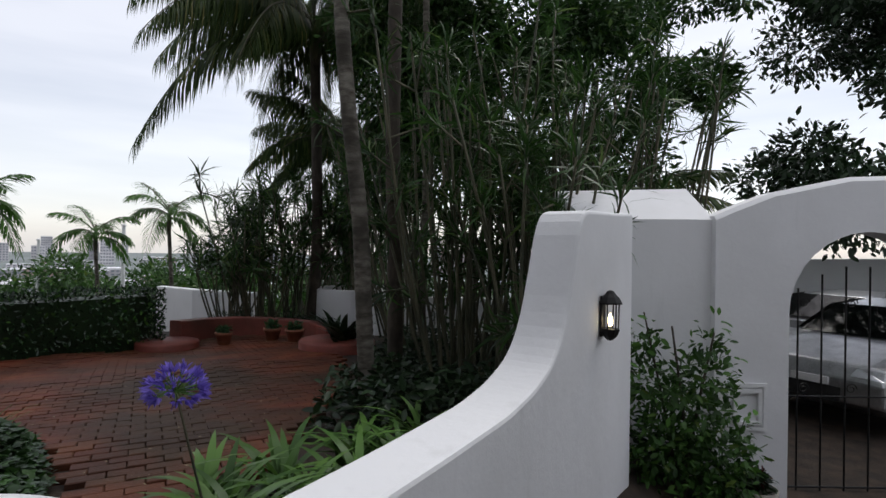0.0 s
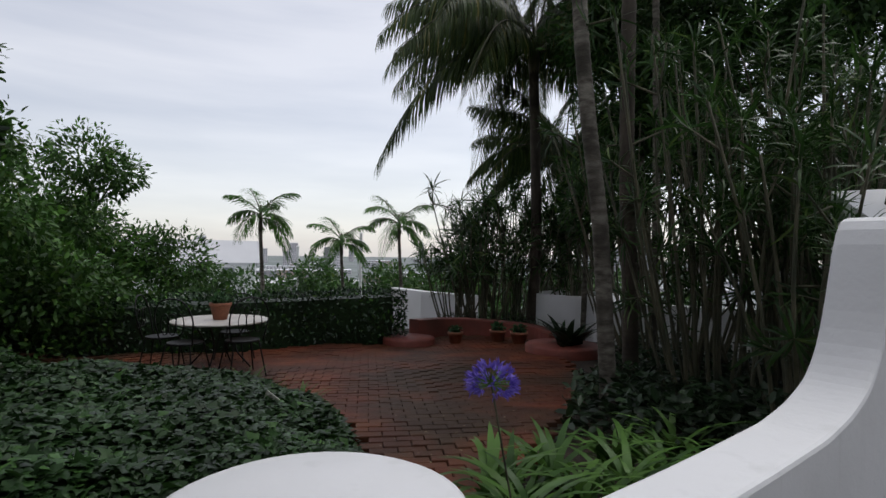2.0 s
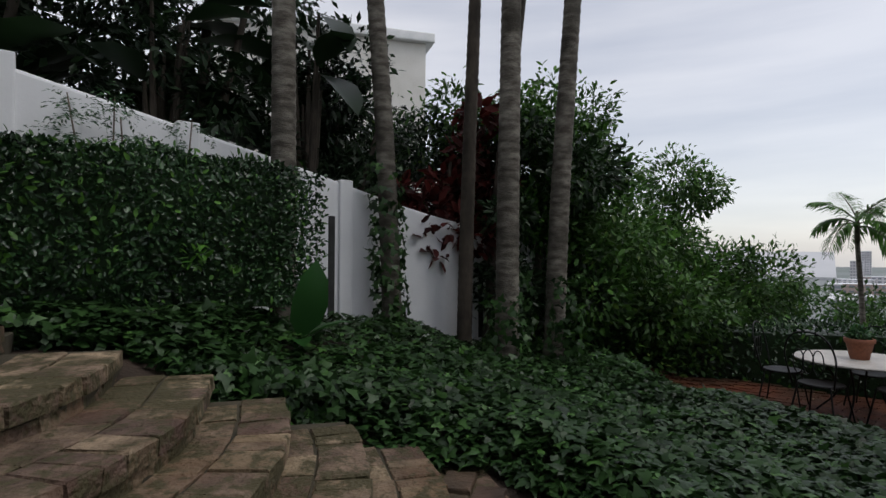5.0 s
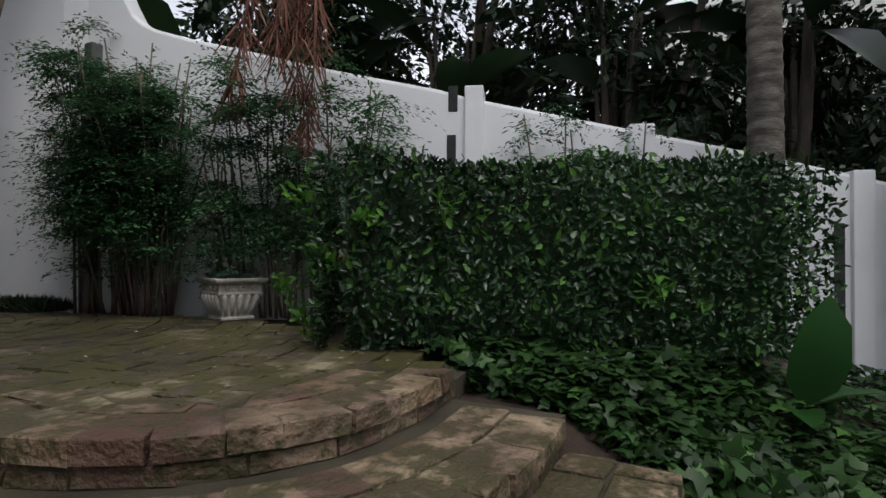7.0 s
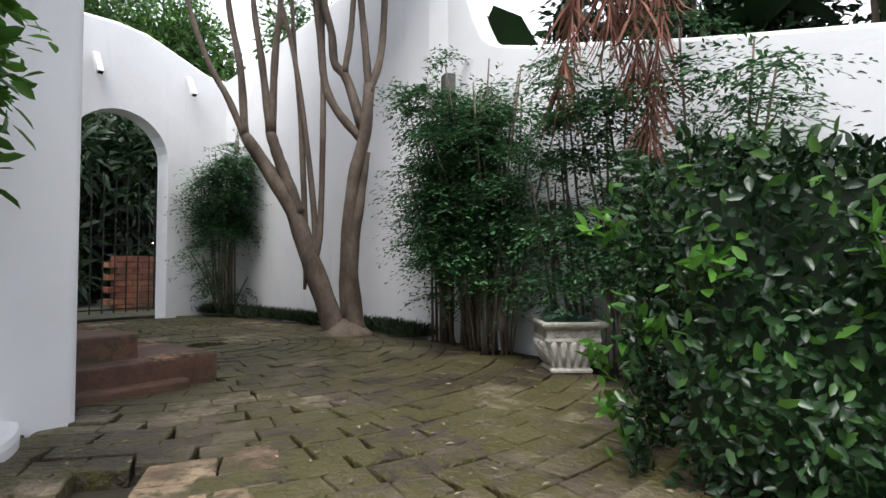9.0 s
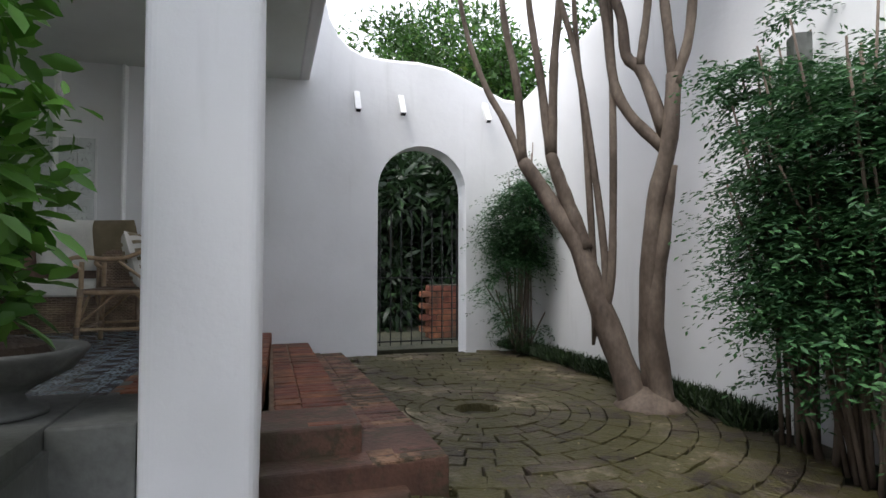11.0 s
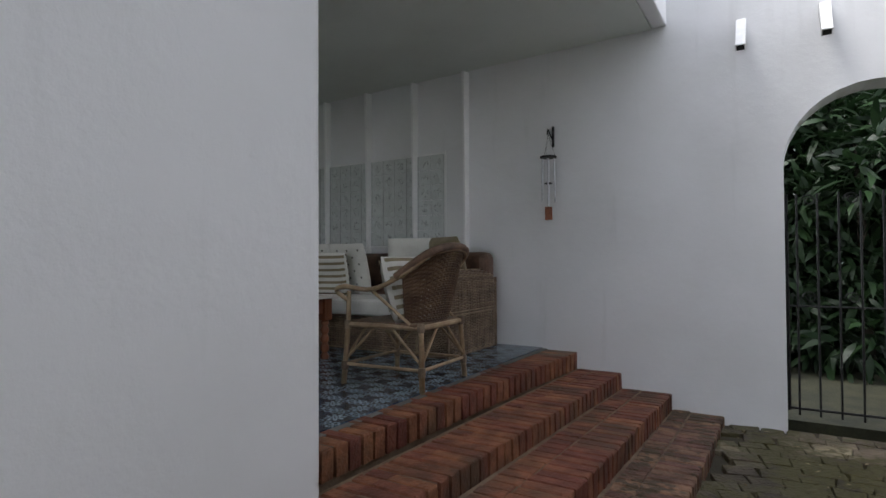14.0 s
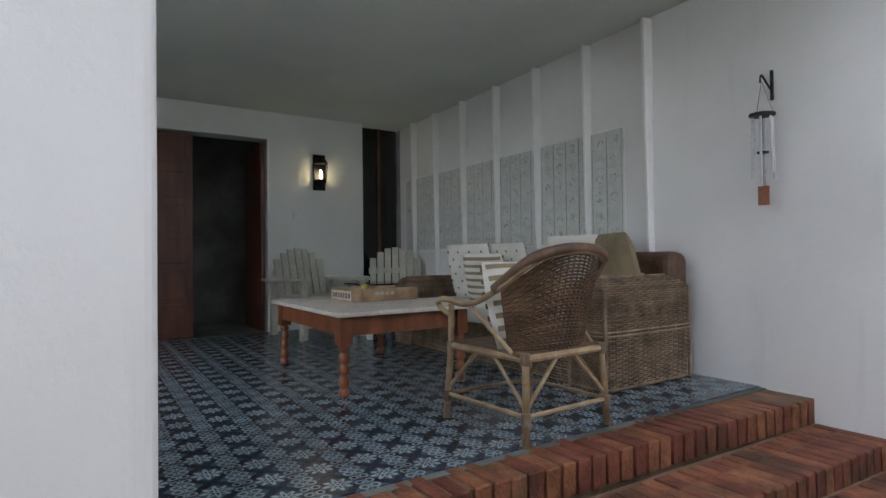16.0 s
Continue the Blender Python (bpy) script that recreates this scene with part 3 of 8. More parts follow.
LONG_TOP_Z = [4.53, 4.85, 5.12, 5.35, 5.4, 4.9, 4.5, 4.28, 4.08, 3.99, 3.93, 3.83, 3.75, 3.5, 3.28, 3.21, 2.92, 2.68, 2.48, 2.29, 2.21, 2.09, 2.0, 1.8]


def long_wall():
    line = [(-3.10, -9.40), (-3.5, -8.73), (-3.95, -7.95), (-4.4, -7.2), (-4.80, -6.5), (-5.0, -6.14)]
    line += [(-5.15 - 0.383 * (y + 6.02), y) for y in (-6.02, -5.95, -5.88, -5.83, -5.78, -5.74, -5.70, -5.65, -5.6, -5.5, -5.38, -5.07, -4.75, -4.3, -3.84, -3.3, -2.9, -2.69, -2.1, -1.5, -0.49, 0.24, 0.94, 1.3, 1.92, 2.44, 4.2)]
    p = np.array(line)
    tops = np.interp(p[:, 1], LONG_TOP_Y, LONG_TOP_Z)
    g = wall_strip(p, tops, -0.6, 0.24, 0.035, 1.0)
    return structure("wall_garden", g, M_WALL, "long white plastered garden wall whose top falls with the slope")


long_wall()


for yy, w, top in ((-2.62, 0.16, 3.29), (0.20, 0.16, 2.53), (-1.34, 0.2, 2.93)):
    x = -5.15 - 0.383 * (yy + 6.02)
    c = Matrix.Translation((x, yy, 0)) @ Matrix.Rotation(math.atan2(1, -0.383), 4, "Z")
    me = bevel(Geo().box((-w / 2, -0.045, 0.2), (w / 2, 0.27, top), c).mesh("wall_pier"), 0.015)
    structure("wall_pier", me, M_WALL, "shallow white plastered pier on the garden wall")
# no slots are cut: thin dark boxes carry their shade as colour
for yy, z0, z1 in ((-2.80, 2.62, 2.88), (-2.79, 3.08, 3.30), (0.05, 0.85, 2.12), (2.1, 0.6, 1.5)):
    x = -5.15 - 0.383 * (yy + 6.02)
    c = Matrix.Translation((x, yy, 0)) @ Matrix.Rotation(math.atan2(1, -0.383), 4, "Z")
    me = bevel(Geo().box((-0.04, -0.008, z0), (0.04, 0.02, z1), c).mesh("wall_slot"), 0.006)
    structure("wall_slot", me, M_SLOT, "narrow dark box on the garden wall, painted as a shaded slot")

veranda_floor = structure("floor_veranda", Geo().box((0.30, -0.02, 0.9), (5.25, 5.4, VER), HOUSE), M_GREYDARK, "veranda floor base of dark tiles")
ceiling = structure("ceiling", prism([hp(*q)[:2] for q in ((-0.655, 0.002), (5.39, 0.002), (5.39, 5.4), (-0.655, 5.4))], [CEIL + 0.065, CEIL - 0.03, CEIL - 0.03, CEIL + 0.065], CEIL + 0.35), M_CEIL, "flat pale ceiling of the veranda")
structure("fascia", bevel(Geo().box((-0.775, 0.003, CEIL + 0.068), (-0.657, 5.4, CEIL + 1.3), HOUSE).mesh("fascia"), 0.02), M_WALL, "white plastered edge above the veranda ceiling")
# back wall with a door opening and a narrow recess
DOOR_V0, DOOR_V1, DOOR_TOP = 1.86, 4.4, 4.09
gb = Geo()
gb.box((5.15, 0.60, VER - 0.1), (5.40, DOOR_V0, CEIL + 0.2), HOUSE)
gb.box((5.15, DOOR_V0, DOOR_TOP), (5.40, DOOR_V1, CEIL + 0.2), HOUSE)
gb.box((5.15, DOOR_V1, VER - 0.1), (5.40, 5.4, CEIL + 0.2), HOUSE)
structure("wall_back", gb, M_WALL_IN, "pale veranda back wall")
structure("wall_side", Geo().box((3.4, 5.4, 0.9), (5.4, 5.6, CEIL + 0.3), HOUSE), M_WALL_IN, "plain white veranda end wall")
# hall surfaces take a dark grey in place of the room's gloom
structure("wall_hall", Geo().box((6.6, 0.3, 0.9), (6.8, 5.0, CEIL + 0.3), HOUSE), M_GREYDARK, "hall wall behind the door, coloured dark for the unlit room")
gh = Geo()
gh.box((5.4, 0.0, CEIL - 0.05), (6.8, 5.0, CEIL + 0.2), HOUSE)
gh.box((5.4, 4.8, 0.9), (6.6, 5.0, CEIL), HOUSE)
# added box, out of sight, stops light leaking in at the recess
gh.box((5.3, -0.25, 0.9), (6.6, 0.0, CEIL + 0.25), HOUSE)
structure("hall_shell", gh, M_GREYDARK, "added hall shell that keeps light out, coloured dark for gloom")
structure("floor_hall", Geo().box((5.25, -0.02, 0.9), (6.8, 5.0, VER - 0.004), HOUSE), M_GREYDARK, "hall floor coloured dark for the unlit room")

# white pier between the veranda and the terrace
pier_me = bevel(Geo().box((-0.33, 3.585, 1.0), (0.05, 4.52, 6.6), HOUSE).mesh("pier"), 0.06, 6)
structure("pier", pier_me, M_WALL, "thick white plastered pier with rounded edges")
# low plinth beyond the pier and its bowl
structure("plinth_wall", bevel(Geo().box((0.053, 4.0, 0.6), (0.317, 4.48, 1.825), HOUSE).mesh("plinth_wall"), 0.01), M_GREYDARK, "short dark low wall between the pier and the bowl")
structure("plinth_wall", bevel(Geo().box((0.32, 3.95, 0.6), (0.75, 5.4, 1.83), HOUSE).mesh("plinth_wall"), 0.015), M_GREYDARK, "dark streaked low wall beside the pier")

# veranda steps: solid cores; the bricks come last
STEPS = [(0.0, VER, 3.62), (-0.385, 1.605, 3.70), (-0.785, 1.475, 3.99), (-1.17, 1.345, 4.13)]
STEP_RISE = [0.008, 0.02, 0.037, 0.037]
STEP_SKEW = [0.05, 0.015, 0.005, 0.008]
for i, (ue, zt, ve) in enumerate(STEPS):
    nxt = (0.3 if i == 0 else STEPS[i - 1][0]) + 0.02
    zz = 0.0 if i == 0 else STEP_RISE[i] * ve
    structure("step", prism([hp(*q)[:2] for q in ((ue + 0.02, -0.01), (nxt, -0.01), (nxt, ve - 0.02), (ue + 0.02 + STEP_SKEW[i] * ve, ve - 0.02))], 0.9, [zt - 0.009, zt - 0.009, zt + zz - 0.009, zt + zz - 0.009]), M_TANMORTAR, "mortar core of a brick step")

# terrace and its curved steps
TOP_EDGE = smooth_line([(-5.3, -1.95), (-4.48, -1.75), (-3.75, -1.70), (-3.25, -1.93), (-2.98, -2.35), (-2.95, -2.85), (-2.97, -3.2)], 30)


def offset_line(line, d):
    p = np.array(line)
    t = np.gradient(p, axis=0)
    t /= np.linalg.norm(t, axis=1, keepdims=True)
    return p + np.stack([-t[:, 1], t[:, 0]], 1) * d


def terrace_dz(x, y):
    v = -(x - OX) * UY + (y - OY) * UX
    return -0.045 * min(1.0, max(0.0, (3.0 - v) / 3.0))


CURVED = [(0.0, FLOOR), (0.50, 1.20), (0.90, 1.06), (1.26, 0.92), (1.60, 0.78), (1.95, 0.64), (2.3, 0.5)]


def step_plan(d, inset=0.0):
    e = offset_line(TOP_EDGE, d - inset)
    keep = [tuple(p) for p in e if p[0] > -4.48 + 0.1 * d + inset * 0.0]
    west = (-4.50 + 0.1 * d, keep[0][1])
    return [west] + keep


for d, zt in CURVED:
    pl = step_plan(d, 0.03)
    outline = pl + [(-0.6, -3.9), (-1.5, -8.6), (-4.6, -8.6), (-5.5, -4.0), (pl[0][0], -2.2)] if d == 0 else pl + [(pl[-1][0], -3.8), (-3.3, -3.8), (-4.45, -2.0)]
    outline = outline[::-1]
    if d == 0:
        outline = [(-4.48, -1.77)] + [tuple(p) for p in offset_line(TOP_EDGE, -0.03) if p[0] > -4.48] + [(-2.95, -3.12), (-2.2, -3.02), (-2.1, -3.9), (-0.1, -7.7), (-3.12, -9.5), (-5.35, -5.9), (-6.3, -3.0), (-5.2, -1.9)]
        outline = outline[::-1]
    structure("terrace" if d == 0 else "curved_step", prism(outline, -0.2, zt - (0.066 if d == 0 else 0.014)), M_MORTAR, "mossy mortar bed under paving" if d == 0 else "mossy core of a curved brick step")

# low white rounded ledge at the pier's foot
gl = Geo()
outl = smooth_line([(-2.47, -3.72), (-2.52, -3.5), (-2.49, -3.28), (-2.36, -3.10), (-2.1, -3.0), (-1.6, -2.97)], 18)
me = prism([tuple(p) for p in outl] + [(-1.6, -3.9)], 0.4, 1.40).mesh("ledge")
structure("ledge", bevel(me, 0.03), M_WALL, "low rounded white plastered ledge")

# ---- walls by the start of the path ----
SW_T = [0.0, 0.115, 0.215, 0.285, 0.306, 0.315, 0.337, 0.358, 0.398, 0.457, 0.525, 0.652, 0.74, 0.877, 1.0]
SWZ = [1.79, 1.765, 1.755, 1.74, 1.62, 1.47, 1.26, 1.10, 0.955, 0.87, 0.82, 0.79, 0.775, 0.76, 0.5]
sw_t = np.linspace(0, 1, 90)
sw_line = np.column_stack([1.33 - 1.99 * sw_t, 3.94 - 3.09 * sw_t])
sw_top = np.interp(sw_t, SW_T, SWZ)
sw_top = np.convolve(np.pad(sw_top, 2, mode="edge"), [0.1, 0.2, 0.4, 0.2, 0.1], "valid")
sweep = wall_strip(sw_line[::-1], sw_top[::-1], -0.7, 0.27, 0.02, 1.0)
structure("wall_swept", sweep, M_WALL, "white plastered wall whose top sweeps down in a curve")
GATE = Matrix.Translation((3.45, 4.7, 0)) @ Matrix.Rotation(radians(180), 4, "Z")
build_arch_wall("wall_gate", GATE, None, -3.0, 1.15, -0.18, 1.40, 1.02, -0.9, [(-3.0, 2.32), (0, 2.19), (0.65, 2.05), (1.02, 1.90), (1.15, 1.84)], 0.28, "white garden wall with an arched gateway")
structure("wall_recess", prism([(1.20, 4.78), (2.32, 4.78), (2.32, 5.35), (1.05, 5.35)], -0.9, [1.80, 1.81, 2.14, 2.10]), M_WALL, "recessed white garden wall with a sloping sill")
structure("wall_yard", wall_strip([(1.8, 11.5), (9.0, 10.5), (13, 6)], [1.35, 1.5, 1.6], -1.2, 0.3, 0.03, 1.0), M_WALL, "far white wall of the parking yard")
me = Geo().lathe([(0.0, -0.3), (0.55, -0.3), (0.55, 0.62), (0.54, 0.65), (0.50, 0.668), (0.0, 0.672)], (-1.45, 1.33, 0), 40).mesh("round_wall_end", True)
structure("round_wall_end", me, M_WALL, "low round white plastered wall end")
# the far garden's walls
structure("wall_far", wall_strip([(-7.9, 15.0), (-6.6, 14.3), (-4.9, 14.0)], [0.42, 0.40, 0.36], -3, 0.25, 0.02, 1.0), M_WALL, "far low white garden wall")
structure("wall_shade", wall_strip([(-1.5, 11.4), (1.4, 10.6), (3.0, 8.4)], [0.55, 0.6, 0.9], -1.4, 0.25, 0.02, 1.0), M_WALL, "white garden wall behind the canes")


# ---- trees and plants ----
def leaf_part(name, vf, material, parent, label=""):
    return part(name, mesh_of(name, vf[0], vf[1], True), material, parent, label, kind="stuff")


def ringed_trunk(pts, r0, r1, rng, ring=0.12, seg=12):
    line = smooth_line(pts, 40)
    length = np.linalg.norm(np.diff(line, axis=0), axis=1).sum()
    n = int(length / ring * 4)
    line = smooth_line(pts, max(n, 8))
    k = np.arange(len(line))
    rad = np.interp(k, [0, len(line) * 0.06, len(line) - 1], [r0 * 1.25, r0, r1])
    rad = rad * (1 + 0.035 * ((k % 4) == 0) - 0.02 * ((k % 4) == 2)) * rng.uniform(0.985, 1.015, len(line))
    return Geo().tube(line, rad, seg)


def frond(base, direction, length, droop, rng, leaflet=0.35, n=46, lift=0.5, width=0.06, hang=0.6):
    """One feather frond: rachis points, and leaflet arrays."""
    d = np.array(direction, float)
    d[2] = 0
    d /= np.linalg.norm(d) + 1e-9
    t = np.linspace(0, 1, 14)
    x = length * (t - 0.12 * t**2)
    z = length * (lift * t - droop * t**2)
    line = np.array(base) + np.outer(x, d) + np.outer(z, (0, 0, 1))
    s = np.repeat(np.linspace(0.1, 0.99, n), 2)
    px = np.stack([np.interp(s, t, line[:, i]) for i in range(3)], 1)
    tan = np.gradient(line, axis=0)
    tn = np.stack([np.interp(s, t, tan[:, i]) for i in range(3)], 1)
    tn /= np.linalg.norm(tn, axis=1, keepdims=True)
    side = np.cross(d, (0, 0, 1))
    sg = np.tile([1, -1], n)[:, None]
    dirs = tn * 0.75 + side * sg * 0.85 + np.array([0, 0, -hang]) + rng.normal(size=(2 * n, 3)) * 0.12
    ln = leaflet * (0.45 + 0.9 * np.sin(np.pi * np.clip(s * 0.9 + 0.08, 0, 1))) * rng.uniform(0.8, 1.1, 2 * n)
    vf = leaves(px, dirs, np.tile([0, 0, 1.0], (2 * n, 1)) + side * sg * 0.3, ln, LEAF_LONG, width / 0.09 * 0.35 / leaflet)
    return line, vf


def palm_tree(name, label, foot, line, r0, r1, fronds, length, rng, droop=0.6, leaflet=0.4, lift=0.5, bark=None, hang=0.6, n=44, group="", sweep=None, width=0.09, leaf_mat=None):
    """A palm: ringed trunk, a crownshaft and feather fronds."""
    tree = thing(name, label, "palm tree", foot, group)
    pts = [np.array(foot) + np.array(p) for p in line]
    part("trunk", ringed_trunk(pts, r0, r1, rng).mesh("trunk", True), bark or M_BARK, tree)
    top = pts[-1]
    part("crownshaft", Geo().lathe([(r1, -0.1), (r1 * 1.25, 0.1), (r1 * 0.95, 0.5), (0.03, 0.8)], top, 10).mesh("crownshaft", True), M_CANE, tree)
    vfs, stems = [], Geo()
    for i in range(fronds):
        a = 2 * math.pi * (i * 0.382 + rng.uniform(-0.03, 0.03)) if sweep is None else radians(rng.uniform(*sweep))
        k = i / max(1, fronds - 1)
        ln, vf = frond(top + (0, 0, 0.35 + 0.25 * k), (math.cos(a), math.sin(a), 0), length * rng.uniform(0.85, 1.08), droop * rng.uniform(0.7, 1.2) * (1.35 - 0.7 * k), rng, leaflet, n, lift * (0.5 + 1.1 * k), hang=hang, width=width)
        vfs.append(vf)
        stems.tube(ln, [0.022, 0.016, 0.005], 5)
    part("frond_stem", stems.mesh("frond_stems"), M_CANE, tree, kind="stuff")
    leaf_part("fronds", join(*vfs), leaf_mat or M_PALM, tree)
    return tree


def gz(x, y):
    return float(ground_z(x, y))


rng = np.random.default_rng(11)
# the two tall palms by the patio, and the drooping feather palms behind them
palm_tree("palm_tree", "tall palm with a ringed grey trunk beside the brick patio", (-0.78, 5.65, gz(-0.78, 5.65) - 0.05),
          [(0, 0, 0), (-0.05, 0, 0.9), (-0.12, 0.02, 2.0), (-0.26, 0, 3.2), (-0.36, 0, 4.6), (-0.42, 0.1, 7.5)], 0.088, 0.075, 12, 2.4, rng)
palm_tree("palm_tree", "tall palm with a dark trunk among dense canes", (-0.62, 7.0, gz(-0.62, 7) - 0.05),
          [(0, 0, 0), (-0.03, 0, 1.5), (-0.08, 0, 3.2), (-0.05, 0, 7.5)], 0.10, 0.085, 12, 2.4, rng, bark=M_BARKD)
palm_tree("palm_tree", "feather palm with long drooping fronds above the patio", (-2.95, 12.1, -0.6),
          [(0, 0, 0), (0.1, 0, 2.5), (0.0, 0, 6.3)], 0.13, 0.11, 42, 4.25, rng, droop=0.80, leaflet=0.80, lift=0.80, hang=1.5, n=130, bark=M_BARKD, width=0.07)
palm_tree("palm_tree", "shorter feather palm with drooping fronds behind canes", (-2.75, 15.0, -1.2),
          [(0, 0, 0), (0.05, 0, 2.5), (0.1, 0, 5.0)], 0.15, 0.13, 30, 3.1, rng, droop=0.72, leaflet=0.62, lift=0.6, hang=1.2, n=100, bark=M_BARKD)
for dx, dy in ((0.35, 1.2), (-1.0, 4.0), (0.1, 3.0), (-0.6, 6.0)):
    palm_tree("slender_palm", "slender grey palm trunk rising among dense canes", (-0.75 + dx, 7.6 + dy, -0.6),
              [(0, 0, 0), (0.06, 0, 3), (0.0, 0, 7.4)], 0.06, 0.05, 9, 1.9, rng, group="slender palms by the patio")
# palms beyond the hedge
for x, y, z0, h, s in ((-11.35, 17.9, -3.6, 5.0, 1.0), (-11.95, 14.0, -3.0, 5.15, 0.9), (-8.75, 17.5, -3.6, 5.65, 1.05)):
    palm_tree("young_palm", "young palm with a short feathery crown beyond the clipped hedge", (x, y, z0), [(0, 0, 0), (0.05, 0, h * 0.5), (-0.1, 0, h)], 0.08, 0.055,
              10, 1.45 * s, rng, droop=0.95, leaflet=0.42, lift=0.72, n=44, hang=0.35, width=0.11, leaf_mat=M_MIDLEAF, group="young palms beyond the hedge")

# slim palms in the ivy by the garden wall
for x, y, r, lean, bark in ((-7.42, 0.74, 0.115, (0.10, -0.55), M_BARK), (-7.72, 1.68, 0.095, (-0.05, 0.25), M_BARKD), (-7.0, 1.94, 0.135, (-0.02, 0.10), M_BARK), (-8.1, 2.15, 0.10, (0.0, 0.75), M_BARKD), (-7.2, 2.62, 0.125, (-0.15, 0.55), M_BARK), (-6.75, -0.46, 0.125, (0.02, -0.06), M_BARK)):
    g0 = gz(x, y) - 0.1
    palm_tree("slim_palm", "tall slim palm with a pale ringed trunk rising from ivy", (x, y, g0),
              [(0, 0, 0), (lean[0] * 0.2, lean[1] * 0.2, 2.2), (lean[0] * 0.55, lean[1] * 0.55, 4.6), (lean[0], lean[1], 7.6)], r, r * 0.72, 10, 2.0, rng, bark=bark, group="slim palms by the garden wall")


def hedge(name, label, line, half, z0f, z1, n, size, rng, mat_leaf, fresh=0.0, holes=0.0):
    """A clipped hedge along a plan line: a core coloured dark for inner shade, and a shell of leaves."""
    ob = thing(name, label, "hedge", (line[0][0], line[0][1], z0f(*line[0])))
    p = smooth_line(line, 30)
    d = np.gradient(p, axis=0)
    d /= np.linalg.norm(d, axis=1, keepdims=True)
    nr = np.stack([-d[:, 1], d[:, 0]], 1)
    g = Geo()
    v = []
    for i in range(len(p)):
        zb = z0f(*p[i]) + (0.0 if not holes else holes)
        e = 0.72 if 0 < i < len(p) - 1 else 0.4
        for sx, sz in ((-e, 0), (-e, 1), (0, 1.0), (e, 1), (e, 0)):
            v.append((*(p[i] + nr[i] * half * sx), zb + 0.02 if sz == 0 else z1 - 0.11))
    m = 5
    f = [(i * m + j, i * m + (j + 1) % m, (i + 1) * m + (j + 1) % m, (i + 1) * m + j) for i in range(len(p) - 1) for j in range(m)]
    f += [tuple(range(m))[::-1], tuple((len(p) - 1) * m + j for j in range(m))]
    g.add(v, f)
    part("twig_core", g.mesh("twigs"), M_DARKLEAF, ob, "solid core coloured dark for the shade inside the hedge")
    t = rng.random(n) * (len(p) - 1)
    i = t.astype(int)
    c = p[i] + (p[np.minimum(i + 1, len(p) - 1)] - p[i]) * (t - i)[:, None]
    w = rng.random(n)
    h = z1 - np.array([z0f(*q) for q in p]).mean()
    per = 2 * h + 2 * half
    q = w * per
    side = np.where(q < h, -1.0, np.where(q < h + 2 * half, (q - h - half) / half, 1.0))
    up = np.where(q < h, q / h, np.where(q < h + 2 * half, 1.0, 1 - (q - h - 2 * half) / h))
    on_top = (q >= h) & (q < h + 2 * half)
    nz = np.array([noise.noise(Vector((a * 1.6, b * 1.6, u_ * 2.2))) for a, b, u_ in zip(c[:, 0], c[:, 1], up)])
    zb = np.array([z0f(*a) for a in c[::1]]) + holes
    depth = rng.random(n) ** 2 * 0.12
    out = 1.0 + nz * 0.26 - depth / half * (~on_top)
    edge_round = np.where(up > 0.9, 0.88, np.where(up < 0.15, 0.9, 1.0))
    pos = np.stack([c[:, 0] + nr[i, 0] * half * side * out * edge_round, c[:, 1] + nr[i, 1] * half * side * out * edge_round, zb + (z1 - zb) * up - on_top * depth + nz * 0.10 * up], 1)
    nrm = np.stack([nr[i, 0] * np.sign(side) * (~on_top), nr[i, 1] * np.sign(side) * (~on_top), on_top * 1.0], 1)
    ends = rng.random(n) < 0.14
    k = np.where(rng.random(n) < 0.5, 0, len(p) - 1)
    sgn = np.where(k == 0, -1.0, 1.0)
    epos = p[k] + nr[k] * (rng.uniform(-1, 1, n) * half)[:, None] + d[k] * (sgn * (0.10 + rng.random(n) * 0.05))[:, None]
    ez = np.array([z0f(*a) for a in p[k]]) + holes
    pos[ends] = np.column_stack([epos, ez + (z1 - ez) * rng.random(n)])[ends]
    nrm[ends] = np.column_stack([d[k] * sgn[:, None], np.zeros(n)])[ends]
    dirs = nrm * 0.55 + rng.normal(size=(n, 3)) * 0.75 + (0, 0, 0.15)
    ups = nrm * 0.9 + rng.normal(size=(n, 3)) * 0.5 + (0, 0, 0.4)
    is_new = rng.random(n) < fresh
    a = ~is_new
    leaf_part("foliage", leaves(pos[a], dirs[a], ups[a], size * rng.uniform(0.6, 1.25, a.sum()), LEAF_OVAL), mat_leaf, ob)
    if fresh:
        leaf_part("young_growth", leaves(pos[is_new] + nrm[is_new] * 0.04, dirs[is_new] + (0, 0, 0.5), ups[is_new], size * 1.2 * rng.uniform(0.7, 1.2, is_new.sum()), LEAF_OVAL), M_MIDLEAF, ob, "bright young shoots")
    return ob


def sprig(ob, at, n, size, rng, out=(0, 0, 0.4)):
    at = np.array(at)
    p = at + np.array(out)[None] * rng.random((n, 1)) * 0.5 + rng.normal(size=(n, 3)) * 0.035
    leaf_part("young_sprig", leaves(p, rng.normal(size=(n, 3)) + np.array(out) * 2, rng.normal(size=(n, 3)) * 0.4 + (0, 0, 1), size * rng.uniform(0.7, 1.2, n)), M_NEWLEAF, ob, "bright green young leaves")


h1 = hedge("hedge", "dark clipped hedge with glossy leaves beside the curved steps", [(-4.84, -2.66), (-5.30, -1.95), (-5.75, -1.25), (-6.22, -0.50)], 0.44,
           lambda x, y: 1.20 if y < -1.9 else 1.12, 2.37, 27000, 0.050, rng, M_HEDGE, 0.035, 0.14)
